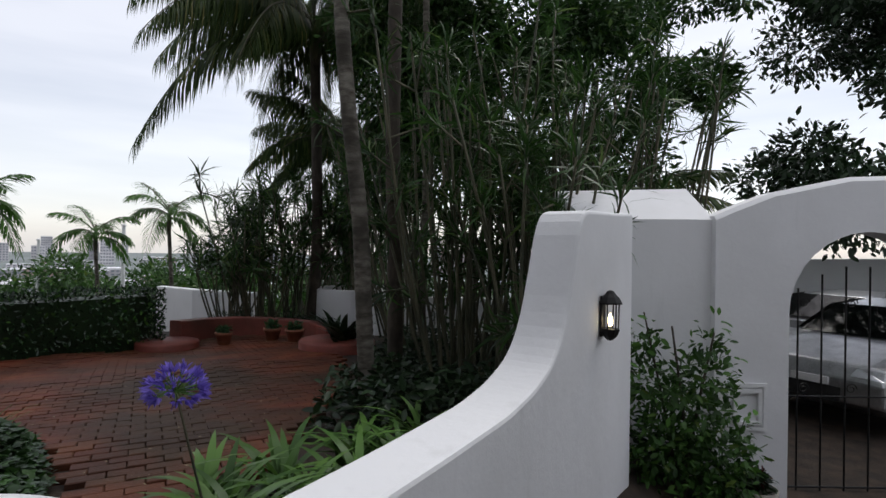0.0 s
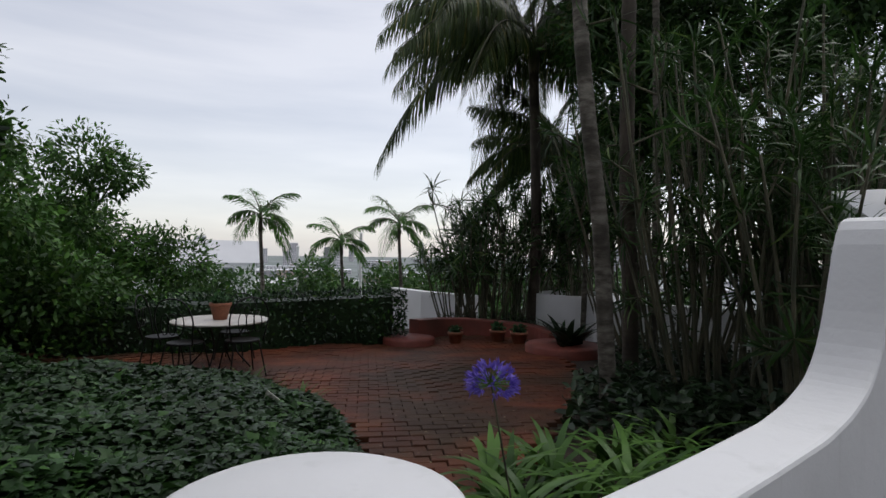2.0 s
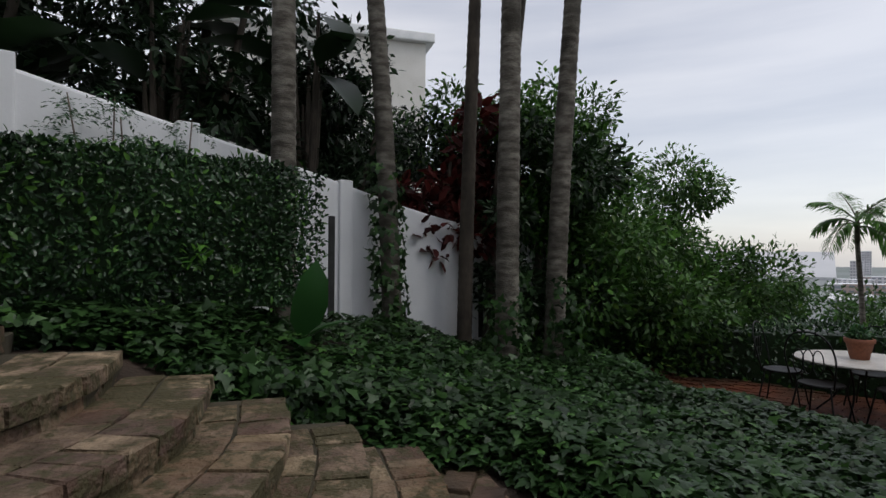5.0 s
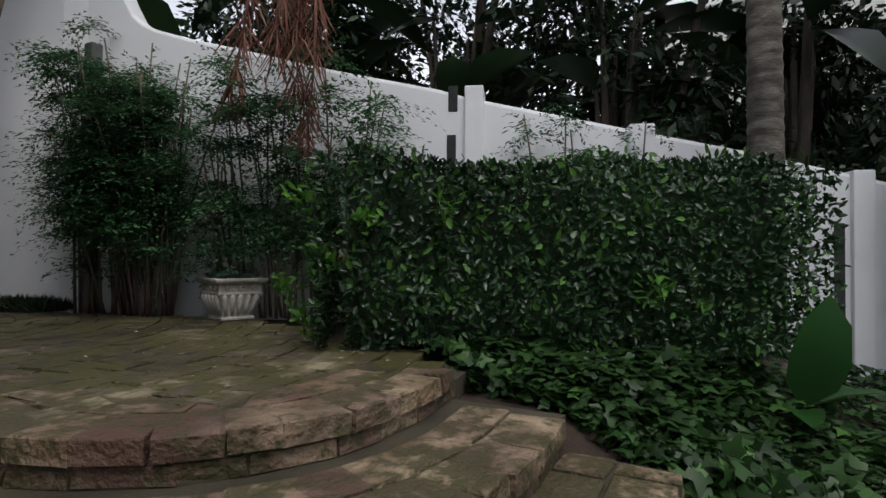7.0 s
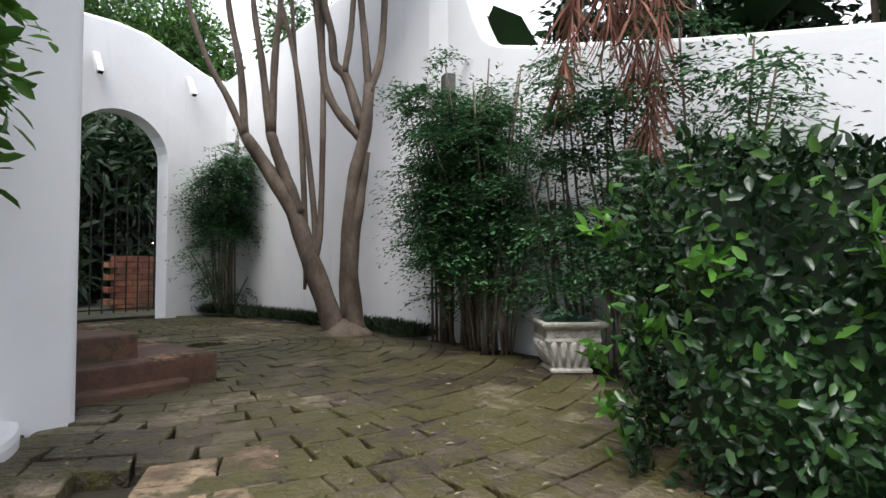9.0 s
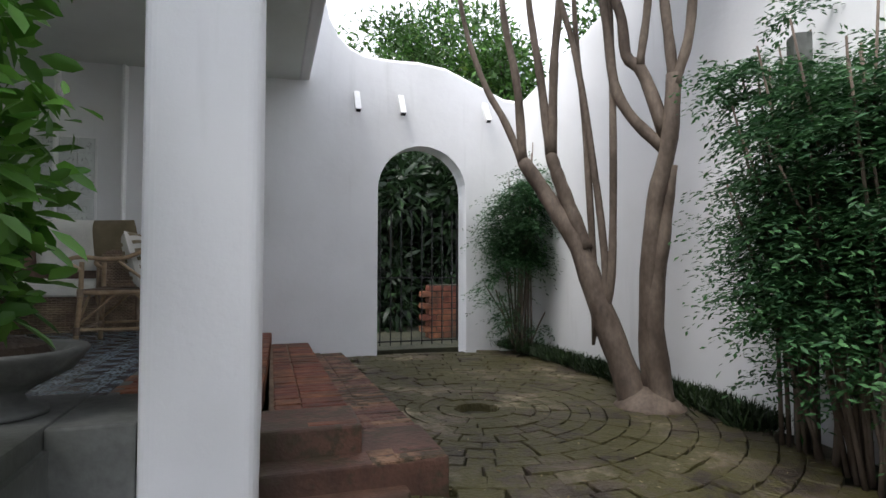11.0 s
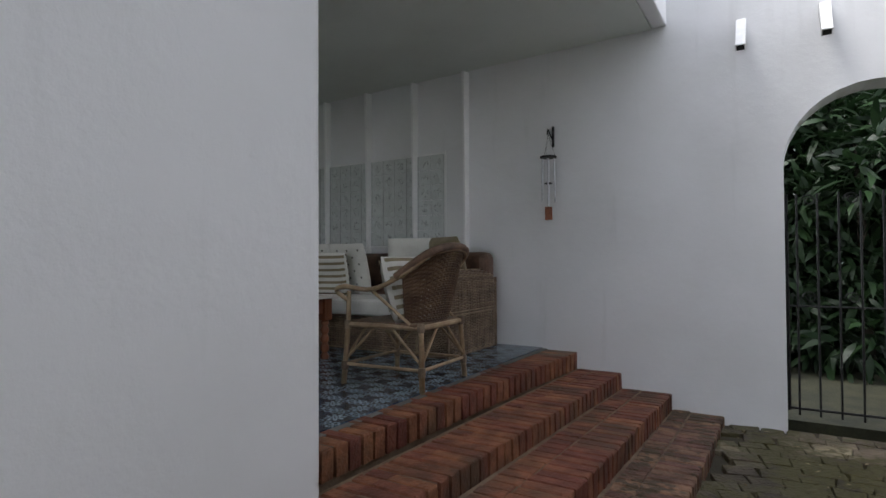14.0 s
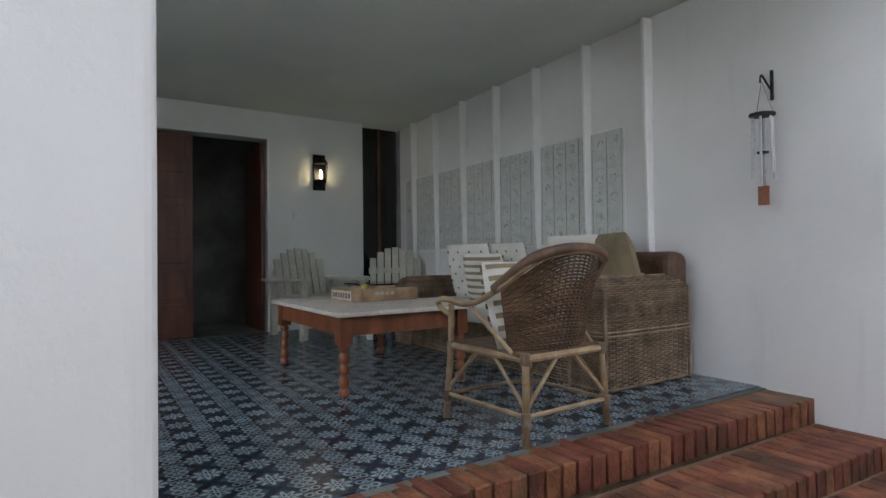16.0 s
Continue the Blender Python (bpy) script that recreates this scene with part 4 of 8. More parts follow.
for at in ((-4.50, -2.72, 2.1), (-4.55, -2.6, 1.75), (-4.62, -2.95, 1.6), (-4.55, -2.30, 1.98), (-4.72, -1.95, 2.02), (-4.6, -2.75, 1.42), (-5.25, -1.0, 1.6)):
    sprig(h1, at, 26, 0.075, rng, (0.15, 0.05, 0.2))
trunkg = Geo().tube([(-5.85, -0.85, 0.9), (-5.83, -0.84, 1.4), (-5.8, -0.8, 2.1)], [0.10, 0.08, 0.06], 9)
part("stem", trunkg.mesh("stem", True), M_BARKD, h1, "dark woody stem")
hedge("low_hedge", "long clipped dark hedge along the edge of the brick patio", [(-11.5, 2.9), (-9.7, 3.6), (-8.3, 5.0), (-6.9, 7.2), (-5.27, 9.55)], 0.45, lambda x, y: -0.3, 0.76, 16000, 0.075, rng, M_HEDGE, 0.05)


def leafy_tree(name, label, foot, stems, clumps, n, size, mat_leaf, rng, shape=LEAF_SIMPLE, bark=None, category="tree", squash=0.85, shell=0.55, extra=None):
    """Trunk and limbs as tubes, a crown of leaf clumps. stems: lists of points from the foot; clumps: x, y, z, radius from the foot."""
    tree = thing(name, label, category, foot)
    f = np.array(foot, float)
    for i, (pts, r0, r1) in enumerate(stems):
        line = smooth_line([f + np.array(p) for p in pts], 16)
        part("trunk" if i == 0 else "limb", Geo().tube(line, [r0, r1], 8).mesh("limb", True), bark or M_BARKD, tree)
    c = np.array(clumps, float)
    leaf_part("crown", blobs(c[:, :3] + f, c[:, 3], n, size, rng, shape, squash, shell=shell), mat_leaf, tree)
    if extra:
        m, k, s = extra
        leaf_part("fresh_leaves", blobs(c[:, :3] + f + (0, 0, 0.15), c[:, 3] * 1.02, k, s, rng, shape, squash, shell=0.85), m, tree, "lighter young leaves")
    return tree


def clump_cloud(lo, hi, n, rmin, rmax, rng):
    c = rng.uniform(lo, hi, (n, 3))
    return np.column_stack([c, rng.uniform(rmin, rmax, n)])


# shrubs and trees beyond the garden wall, seen from the curved steps
for x, y, z, hgt, w in ((-8.4, -3.6, 1.4, 6.2, 1.3), (-8.9, -1.6, 1.0, 6.0, 1.3), (-9.3, 0.05, 0.6, 4.6, 0.75), (-7.6, -5.8, 1.6, 6.4, 1.2)):
    leafy_tree("garden_tree", "dark broadleaved tree behind the white garden wall", (x, y, z - 0.6),
               [([(0, 0, 0), (0.1, 0.1, hgt * 0.4), (0, 0.2, hgt * 0.8)], 0.14, 0.05), ([(0, 0, hgt * 0.3), (0.5, 0.4, hgt * 0.5), (0.6, 0.8, hgt * 0.8)], 0.08, 0.03), ([(0, 0, hgt * 0.25), (-0.3, -0.6, hgt * 0.5), (-0.2, -0.9, hgt * 0.8)], 0.08, 0.03)],
               clump_cloud((-w, -w, hgt * 0.42), (w, w, hgt * 0.98), 26, 0.4, 0.8, rng), 9000, 0.15, M_DARKLEAF, rng)
# large paddle leaves of banana-like plants behind the wall
PADDLE = (np.array([(0, 0, 0), (0.25, -0.17, 0.05), (0.25, 0.17, 0.05), (0.5, -0.2, 0.06), (0.5, 0.2, 0.06), (0.8, -0.15, -0.02), (0.8, 0.15, -0.02), (1, 0, -0.15), (0.25, 0, 0), (0.5, 0, 0), (0.8, 0, -0.06)]),
          np.array([(0, 1, 8), (0, 8, 2), (1, 3, 9), (1, 9, 8), (8, 9, 4), (8, 4, 2), (3, 5, 10), (3, 10, 9), (9, 10, 6), (9, 6, 4), (5, 7, 10), (10, 7, 6)]))
for x, y, n in ((-7.2, -5.2, 11), (-7.6, -3.4, 10), (-8.0, -1.8, 10), (-6.6, -6.9, 9), (-8.3, -0.2, 7)):
    pl = thing("paddle_plant", "tall plant with big dark paddle leaves behind the wall", "plant", (x, y, 1.0))
    a = rng.uniform(0, 2 * math.pi, n)
    n = n * 2
    a = rng.uniform(0, 2 * math.pi, n)
    hz = rng.uniform(1.9, 4.8, n)
    base = np.column_stack([x + np.cos(a) * 0.3, y + np.sin(a) * 0.3, 1.0 + hz * 0.75])
    st = Geo()
    for bx in base:
        st.tube([(x, y, 1.0), (x + (bx[0] - x) * 0.6, y + (bx[1] - y) * 0.6, 1.0 + (bx[2] - 1) * 0.6), tuple(bx)], [0.06, 0.02], 6)
    part("stalk", st.mesh("stalk"), M_BARKD, pl, kind="stuff")
    leaf_part("paddle_leaves", leaves(base, np.column_stack([np.cos(a), np.sin(a), rng.uniform(-0.9, 1.0, n)]), np.tile([0, 0, 1.0], (n, 1)), rng.uniform(0.7, 1.4, n), PADDLE), M_DARKLEAF, pl)
# glossy shrubs left of the view to the town
leafy_tree("shrub", "large dense green shrub beside the slim palms", (-9.0, 4.2, -0.3), [([(0, 0, 0), (0, 0.2, 1.5), (0.1, 0.3, 2.6)], 0.10, 0.04)],
           np.vstack([clump_cloud((-1.3, -1.9, 0.3), (1.3, 1.2, 2.6), 34, 0.4, 0.75, rng), clump_cloud((-1.5, -2.2, 2.2), (0.6, 0.3, 4.45), 30, 0.35, 0.65, rng)]), 30000, 0.11, M_TREELEAF, rng, LEAF_OVAL, category="shrub", extra=(M_MIDLEAF, 7000, 0.11))
leafy_tree("shrub", "rounded green shrub at the end of the clipped hedge", (-11.5, 7.6, -1.2), [([(0, 0, 0), (0, 0.2, 1.5), (0.1, 0.3, 2.6)], 0.10, 0.04)],
           np.vstack([clump_cloud((-1.6, -1.6, 0.6), (1.6, 1.6, 3.2), 30, 0.5, 0.85, rng), clump_cloud((-1.6, -1.8, 2.6), (0.9, 0.9, 4.6), 18, 0.4, 0.7, rng)]), 24000, 0.15, M_TREELEAF, rng, category="shrub", extra=(M_MIDLEAF, 11000, 0.13))
leafy_tree("shrub", "dark shrub behind the slim palms", (-8.6, 2.9, 0.0), [([(0, 0, 0), (0, 0.2, 1.5), (0.1, 0.3, 2.6)], 0.10, 0.04)],
           clump_cloud((-0.9, -0.6, 0.4), (0.8, 1.2, 3.6), 26, 0.35, 0.65, rng), 14000, 0.12, M_DARKLEAF, rng, LEAF_OVAL, category="shrub")
leafy_tree("shrub", "dark evergreen bush behind the wall's low end", (-10.4, 1.2, 0.2), [([(0, 0, 0), (0, 0.2, 1.5), (0.1, 0.3, 2.6)], 0.10, 0.04)],
           clump_cloud((-1.2, -1.4, 1.2), (1.2, 0.9, 3.9), 28, 0.4, 0.75, rng), 13000, 0.13, M_DARKLEAF, rng, category="shrub", extra=(M_TREELEAF, 2500, 0.12))
leafy_tree("red_shrub", "shrub with dark red leaves leaning over the white wall", (-8.55, 1.5, 0.6), [([(0, 0, 0), (0.1, 0.1, 1.2), (0.2, 0.2, 2.4)], 0.05, 0.02)],
           [(0.2, -0.1, 1.7, 0.32), (0.38, -0.35, 1.35, 0.26), (0.42, -0.1, 1.15, 0.2), (0.1, 0.25, 2.0, 0.34), (0.0, 0.5, 2.5, 0.32), (0.1, 0.6, 3.0, 0.28), (0.35, 0.2, 1.45, 0.28), (0.42, 0.5, 1.3, 0.26), (0.15, 0.8, 2.1, 0.30), (0.1, -0.5, 1.9, 0.26)], 1100, 0.20, M_REDLEAF, rng, LEAF_OVAL, category="shrub")
# trees below, beyond the low hedge
for x, y, z, r in ((-13.5, 22, -4.3, 2.3), (-9.0, 23, -4.2, 2.6), (-5.5, 26, -4.4, 2.6), (-23, 21, -4.6, 2.4), (-17.5, 25, -4.9, 2.6), (-30, 20, -5.2, 2.6), (-1.0, 30, -4.6, 3.0), (-12.0, 27, -4.6, 2.6)):
    leafy_tree("far_tree", "round green treetop below the garden", (x, y, z), [([(0, 0, 0), (0, 0, 2), (0, 0, 3.0)], 0.2, 0.1)],
               clump_cloud((-r, -r, 2.4), (r, r, 4.75), 24, 0.7, 1.3, rng), 6000, 0.3, M_TREELEAF, rng)


def cane_clump(name, label, foot, n, height, spread, rng, heads=2, leaf=0.30, mat_leaf=None, per=22, cane_r=0.018):
    """Upright canes, each ending in rosettes of long narrow leaves."""
    ob = thing(name, label, "shrub", foot, "cane shrubs round the patio")
    f = np.array(foot, float)
    g = Geo()
    P, D = [], []
    for i in range(n):
        a = rng.uniform(0, 2 * math.pi)
        s = spread * math.sqrt(rng.random())
        b = f + (math.cos(a) * s * 0.5, math.sin(a) * s * 0.5, 0)
        h = height * rng.uniform(0.55, 1.05)
        t = b + (math.cos(a) * s * rng.uniform(0.5, 1.3), math.sin(a) * s * rng.uniform(0.5, 1.3), h)
        mid = (b + t) / 2 + (rng.normal() * 0.08, rng.normal() * 0.08, 0)
        line = smooth_line([b, mid, t], 8)
        g.tube(line, [cane_r * 1.3, cane_r * 0.7], 5)
        P.append(t)
        D.append(line[-1] - line[-2])
        for _ in range(heads):
            k = rng.integers(3, 8)
            d = rng.normal(size=3) * 0.6 + (0, 0, 0.9)
            d /= np.linalg.norm(d)
            ll = rng.uniform(0.25, 0.6)
            e = line[min(k, 7)] + d * ll
            g.tube([line[min(k, 7)], e], [cane_r * 0.7, cane_r * 0.5], 4)
            P.append(e)
            D.append(d)
    part("cane_growth", g.mesh("canes", True), M_CANE, ob, kind="stuff")
    P, D = np.array(P), np.array(D)
    m = len(P) * per
    k = np.repeat(np.arange(len(P)), per)
    dd = rand_dirs(m, rng)
    ax = D[k] / np.linalg.norm(D[k], axis=1, keepdims=True)
    dirs = dd + ax * 0.55
    pos = P[k] - ax * (rng.random(m)[:, None] * 0.22)
    leaf_part("narrow_leaves", leaves(pos, dirs, ax + rng.normal(size=(m, 3)) * 0.3, leaf * rng.uniform(0.7, 1.25, m), LEAF_LONG, 0.85), mat_leaf or M_REEDLEAF, ob)
    return ob


for x, y, n, h, s in ((0.3, 6.4, 30, 4.3, 1.0), (1.3, 6.6, 30, 4.4, 1.0), (-0.1, 8.2, 26, 4.6, 1.2), (1.2, 8.3, 28, 4.8, 1.3), (2.4, 7.6, 26, 4.6, 1.2), (0.9, 5.3, 18, 3.3, 0.7), (2.7, 9.6, 22, 5.0, 1.3), (-0.8, 11.2, 20, 4.2, 1.2)):
    cane_clump("cane_shrub", "dense tall canes with tufts of long narrow leaves", (x, y, gz(x, y) - 0.2), n, h, s, rng)
for x, y, n, h, s in ((-3.95, 11.7, 30, 2.9, 1.0), (-3.6, 13.0, 30, 3.5, 1.1), (-1.9, 12.9, 26, 3.4, 1.0), (-4.9, 12.4, 20, 2.7, 1.0), (-3.2, 14.4, 24, 3.8, 1.2)):
    cane_clump("cane_shrub", "bushy canes with tufts of narrow green leaves beyond the patio", (x, y, -0.3), n, h, s, rng, leaf=0.36)
# canopy over the canes and the tree at the right
leafy_tree("garden_tree", "fine-leaved tree rising behind the cane shrubs", (2.6, 11.0, -0.8), [([(0, 0, 0), (0.1, 0, 3), (0.4, 0.2, 6)], 0.16, 0.07), ([(0.1, 0, 3), (1.2, 0, 5), (2.4, 0, 6.4)], 0.09, 0.03), ([(0.1, 0, 3), (-1.2, 0, 5), (-2.4, 0, 6.4)], 0.09, 0.03)],
           np.vstack([clump_cloud((-4.2, -1.5, 3.2), (0.6, 1.5, 7.6), 40, 0.5, 1.1, rng), clump_cloud((0.6, -1.5, 4.6), (2.6, 1.5, 7.6), 16, 0.4, 0.8, rng)]), 52000, 0.15, M_CANOPY, rng)
leafy_tree("garden_tree", "dark dense tree above the parking yard", (7.5, 9.2, -0.6), [([(0, 0, 0), (0.1, 0, 3), (0.3, 0.2, 5)], 0.2, 0.1)],
           clump_cloud((-1.7, -1.2, 2.6), (3.2, 1.5, 7.4), 44, 0.5, 1.0, rng), 36000, 0.14, M_DARKLEAF, rng, LEAF_OVAL)
palm_tree("palm_tree", "low feather palm behind the white garden wall", (3.1, 9.2, -0.7), [(0, 0, 0), (0, 0, 1.6), (0, 0, 2.6)], 0.14, 0.12, 14, 1.9, rng, droop=0.55, leaflet=0.4, lift=0.35)


# ---- terrace: the many-stemmed tree, feathery shrubs, planter, gate ----
tree = thing("frangipani", "bare-stemmed tree with forking grey-brown limbs against the white wall", "tree", (-4.2, -6.4, 1.33))
TREE_BRANCHES = [([(-4.13, -6.02, 1.30), (-4.0, -6.07, 1.74), (-3.86, -6.12, 2.14), (-3.74, -6.17, 2.49), (-3.5, -6.26, 2.89), (-3.34, -6.32, 3.14)], 0.125, 0.06),
         ([(-3.80, -6.16, 2.45), (-3.64, -6.21, 2.89), (-3.55, -6.24, 3.17)], 0.07, 0.055),
         ([(-3.34, -6.32, 3.12), (-3.19, -6.38, 3.48), (-3.02, -6.45, 3.81), (-2.84, -6.52, 4.37), (-2.7, -6.6, 5.2)], 0.04, 0.02),
         ([(-3.34, -6.32, 3.12), (-3.29, -6.35, 3.76), (-3.18, -6.39, 4.37), (-3.1, -6.4, 5.4)], 0.045, 0.025),
         ([(-3.55, -6.24, 3.15), (-3.47, -6.28, 3.81), (-3.39, -6.31, 4.37), (-3.3, -6.3, 5.4)], 0.045, 0.025),
         ([(-3.56, -6.24, 3.15), (-3.58, -6.23, 3.86), (-3.62, -6.21, 4.38), (-3.6, -6.2, 5.4)], 0.045, 0.028),
         ([(-3.88, -6.11, 2.0), (-3.93, -6.09, 2.3), (-3.85, -6.12, 3.1), (-3.73, -6.18, 3.91), (-3.58, -6.22, 4.5), (-3.4, -6.25, 5.3)], 0.035, 0.022),
         ([(-3.91, -6.10, 1.95), (-3.97, -6.07, 2.3), (-3.99, -6.10, 3.35), (-3.97, -6.12, 4.38), (-3.95, -6.15, 5.3)], 0.038, 0.022),
         ([(-3.87, -6.12, 1.95), (-3.80, -6.18, 3.35), (-3.74, -6.25, 4.07), (-3.7, -6.3, 5.2)], 0.033, 0.02),
         ([(-4.28, -5.96, 1.30), (-4.23, -5.98, 1.99), (-4.30, -5.95, 2.59), (-4.36, -5.93, 3.0)], 0.105, 0.03),
         ([(-4.22, -6.02, 1.5), (-4.20, -6.0, 2.0), (-4.24, -5.96, 2.7), (-4.33, -5.93, 3.15), (-4.37, -5.93, 3.61)], 0.085, 0.06),
         ([(-4.32, -5.94, 3.10), (-4.11, -6.03, 3.36), (-4.0, -6.07, 3.61), (-3.96, -6.08, 3.97), (-3.91, -6.1, 4.38), (-3.8, -6.1, 5.2)], 0.05, 0.03),
         ([(-4.32, -5.95, 3.20), (-4.18, -6.0, 3.66), (-4.08, -6.05, 3.80), (-4.05, -6.05, 4.07), (-3.98, -6.08, 4.38), (-3.9, -6.1, 5.2)], 0.055, 0.032),
         ([(-4.37, -5.93, 3.5), (-4.34, -5.94, 3.87), (-4.29, -5.96, 4.38), (-4.2, -6.0, 5.2)], 0.045, 0.03),
         ([(-4.37, -5.92, 3.54), (-4.46, -5.89, 3.87), (-4.49, -5.88, 4.38), (-4.5, -5.9, 5.2)], 0.042, 0.03),
         ([(-4.16, -6.0, 3.71), (-4.21, -5.99, 4.07), (-4.23, -5.98, 4.38), (-4.3, -6.0, 5.2)], 0.035, 0.025)]
for i, (pts, r0, r1) in enumerate(TREE_BRANCHES):
    pts = [(-3.4 + (x + 3.4) * 1.085, -1.4 + (y + 1.4) * 1.085, 2.1 + (z - 2.1) * 1.085 if z > 1.4 else 1.30) for x, y, z in pts]
    r0, r1 = r0 * 0.92, r1 * 0.92
    n = 18
    rad = np.linspace(r0, r1, n)
    rad[0] *= 1.25 if i in (0, 9) else 1.15
    rad = rad * (1 + 0.06 * np.sin(np.arange(n) * 1.7 + i))
    part("trunk" if i in (0, 9) else "limb", Geo().tube(smooth_line(pts, n), rad, 10).mesh("limb", True), M_BARKB, tree)
part("stub", Geo().tube([(-3.94, -6.50, 2.12), (-3.90, -6.48, 1.97), (-3.88, -6.47, 1.75)], [0.03, 0.035, 0.012], 7).mesh("stub", True), M_BARKB, tree, "short broken stub")
part("root_flare", Geo().lathe([(0.30, 1.30), (0.22, 1.36), (0.15, 1.42), (0.02, 1.5)], (-4.27, -6.39, 0), 14).mesh("roots", True), M_BARKB, tree, "flared root base")
tip = np.array([p[0][-1] for p in TREE_BRANCHES if p[0][-1][2] > 5])
leaf_part("crown", blobs(tip + (0, 0, 0.5), np.full(len(tip), 0.5), 2600, 0.16, rng, LEAF_OVAL), M_TREELEAF, tree)


def feathery(name, label, lines, canes, z0, z1, n, rng, out=(0.9, 0.35), low=0.36, spread=0.44, size=0.046):
    """A stand of thin canes against a wall with feathery sprays of small leaves."""
    a, b = np.array(lines[0], float), np.array(lines[1], float)
    ob = thing(name, label, "shrub", (a[0], a[1], z0))
    g = Geo()
    P = []
    for i in range(canes):
        t = rng.random()
        foot = a + (b - a) * t + rng.normal(size=2) * 0.05
        h = (z1 - z0) * rng.uniform(0.6, 1.0)
        top = foot + rng.normal(size=2) * 0.16 + np.array(out) * rng.uniform(0, 0.15)
        line = smooth_line([(*foot, z0), (*(foot * 0.6 + top * 0.4 + rng.normal(size=2) * 0.02), z0 + h * 0.5), (*top, z0 + h)], 7)
        g.tube(line, [0.014, 0.006], 5)
        for k in np.linspace(low, 1.0, 9):
            P.append(np.array([np.interp(k, np.linspace(0, 1, 7), line[:, j]) for j in range(3)]))
    part("cane_growth", g.mesh("canes", True), M_BARKB, ob, kind="stuff")
    P = np.array(P)
    P = P + rng.normal(size=P.shape) * (0.03, 0.03, 0.14)
    m = n // 12
    nodes = rng.choice(len(P), max(6, len(P) // 3), replace=False)
    k = nodes[rng.integers(0, len(nodes), m)]
    d = rng.normal(size=(m, 3)) * (1, 1, 0.25)
    d[:, :2] += np.array(out) * 0.5
    d /= np.linalg.norm(d, axis=1, keepdims=True)
    L = rng.uniform(0.15, spread, m)
    s = np.tile(np.linspace(0.3, 1.0, 12), m)
    kk = np.repeat(np.arange(m), 12)
    pos = P[k][kk] + d[kk] * (L[kk] * s)[:, None] - np.array([0, 0, 1])[None] * (L[kk] * s**2 * 0.35)[:, None] + rng.normal(size=(m * 12, 3)) * 0.012
    side = np.cross(d[kk], (0, 0, 1)) * np.tile([1, -1], m * 6)[:, None]
    dirs = d[kk] * 0.7 + side + rng.normal(size=(m * 12, 3)) * 0.2 - (0, 0, 0.25)
    leaf_part("sprays", leaves(pos, dirs, np.tile([0, 0, 1.0], (m * 12, 1)) + rng.normal(size=(m * 12, 3)) * 0.35, size * rng.uniform(0.7, 1.3, m * 12), LEAF_SIMPLE, 0.9), M_NANDINA, ob)
    return ob


feathery("feathery_shrub", "tall clump of thin canes with feathery dark leaves", [(-4.92, -5.62), (-5.12, -4.75)], 42, 1.33, 3.6, 44000, rng, low=0.45, spread=0.44)
feathery("feathery_shrub", "feathery-leaved thin canes behind the stone planter", [(-5.35, -4.35), (-5.75, -3.3)], 26, 1.33, 3.35, 27000, rng, low=0.45, spread=0.46)
feathery("feathery_shrub", "thin feathery clump at the wall behind the clipped hedge", [(-6.5, -1.9), (-6.75, -1.2)], 8, 1.3, 3.1, 4000, rng)
feathery("feathery_shrub", "wispy feathery shoots rising above the clump", [(-5.0, -5.75), (-5.0, -5.3)], 4, 1.33, 4.15, 2600, rng, low=0.8, spread=0.3)
feathery("feathery_shrub", "small feathery clump beside the arched gateway", [(-3.0, -8.9), (-3.3, -8.65)], 16, 1.34, 3.85, 26000, rng, out=(0.3, 0.8), low=0.62, spread=0.5)
feathery("feathery_shrub", "low feathery shoots at the foot of the clump by the gateway", [(-3.05, -8.9), (-3.3, -8.7)], 5, 1.34, 2.2, 1800, rng, out=(0.3, 0.8), low=0.3, spread=0.3)
post = thing("timber_post", "weathered dark timber post standing against the white wall", "post", (-5.04, -5.72, 1.3))
part("post", bevel(Geo().box((-5.09, -5.78, 1.3), (-4.99, -5.66, 3.72)).mesh("post"), 0.01), M_GREYDARK, post)
# grass border along the wall's foot
border = thing("grass_border", "dark tufted grass border along the foot of the wall", "grass", (-4.0, -7.6, 1.33))
border["kind"] = "stuff"
t = rng.random(9000)
bl = smooth_line([(-2.95, -9.10), (-3.4, -8.55), (-3.9, -7.75), (-4.3, -7.05), (-4.68, -6.45), (-4.85, -5.9)], 40)
bx, by = np.interp(t, np.linspace(0, 1, 40), bl[:, 0]), np.interp(t, np.linspace(0, 1, 40), bl[:, 1])
bp = np.column_stack([bx + rng.normal(size=9000) * 0.07, by + rng.normal(size=9000) * 0.05, np.full(9000, 1.33)])
leaf_part("blades", leaves(bp, rng.normal(size=(9000, 3)) * (0.5, 0.5, 0.1) + (0, 0, 0.8), rng.normal(size=(9000, 3)), rng.uniform(0.07, 0.17, 9000), LEAF_LONG, 0.9), M_GRASSY, border)


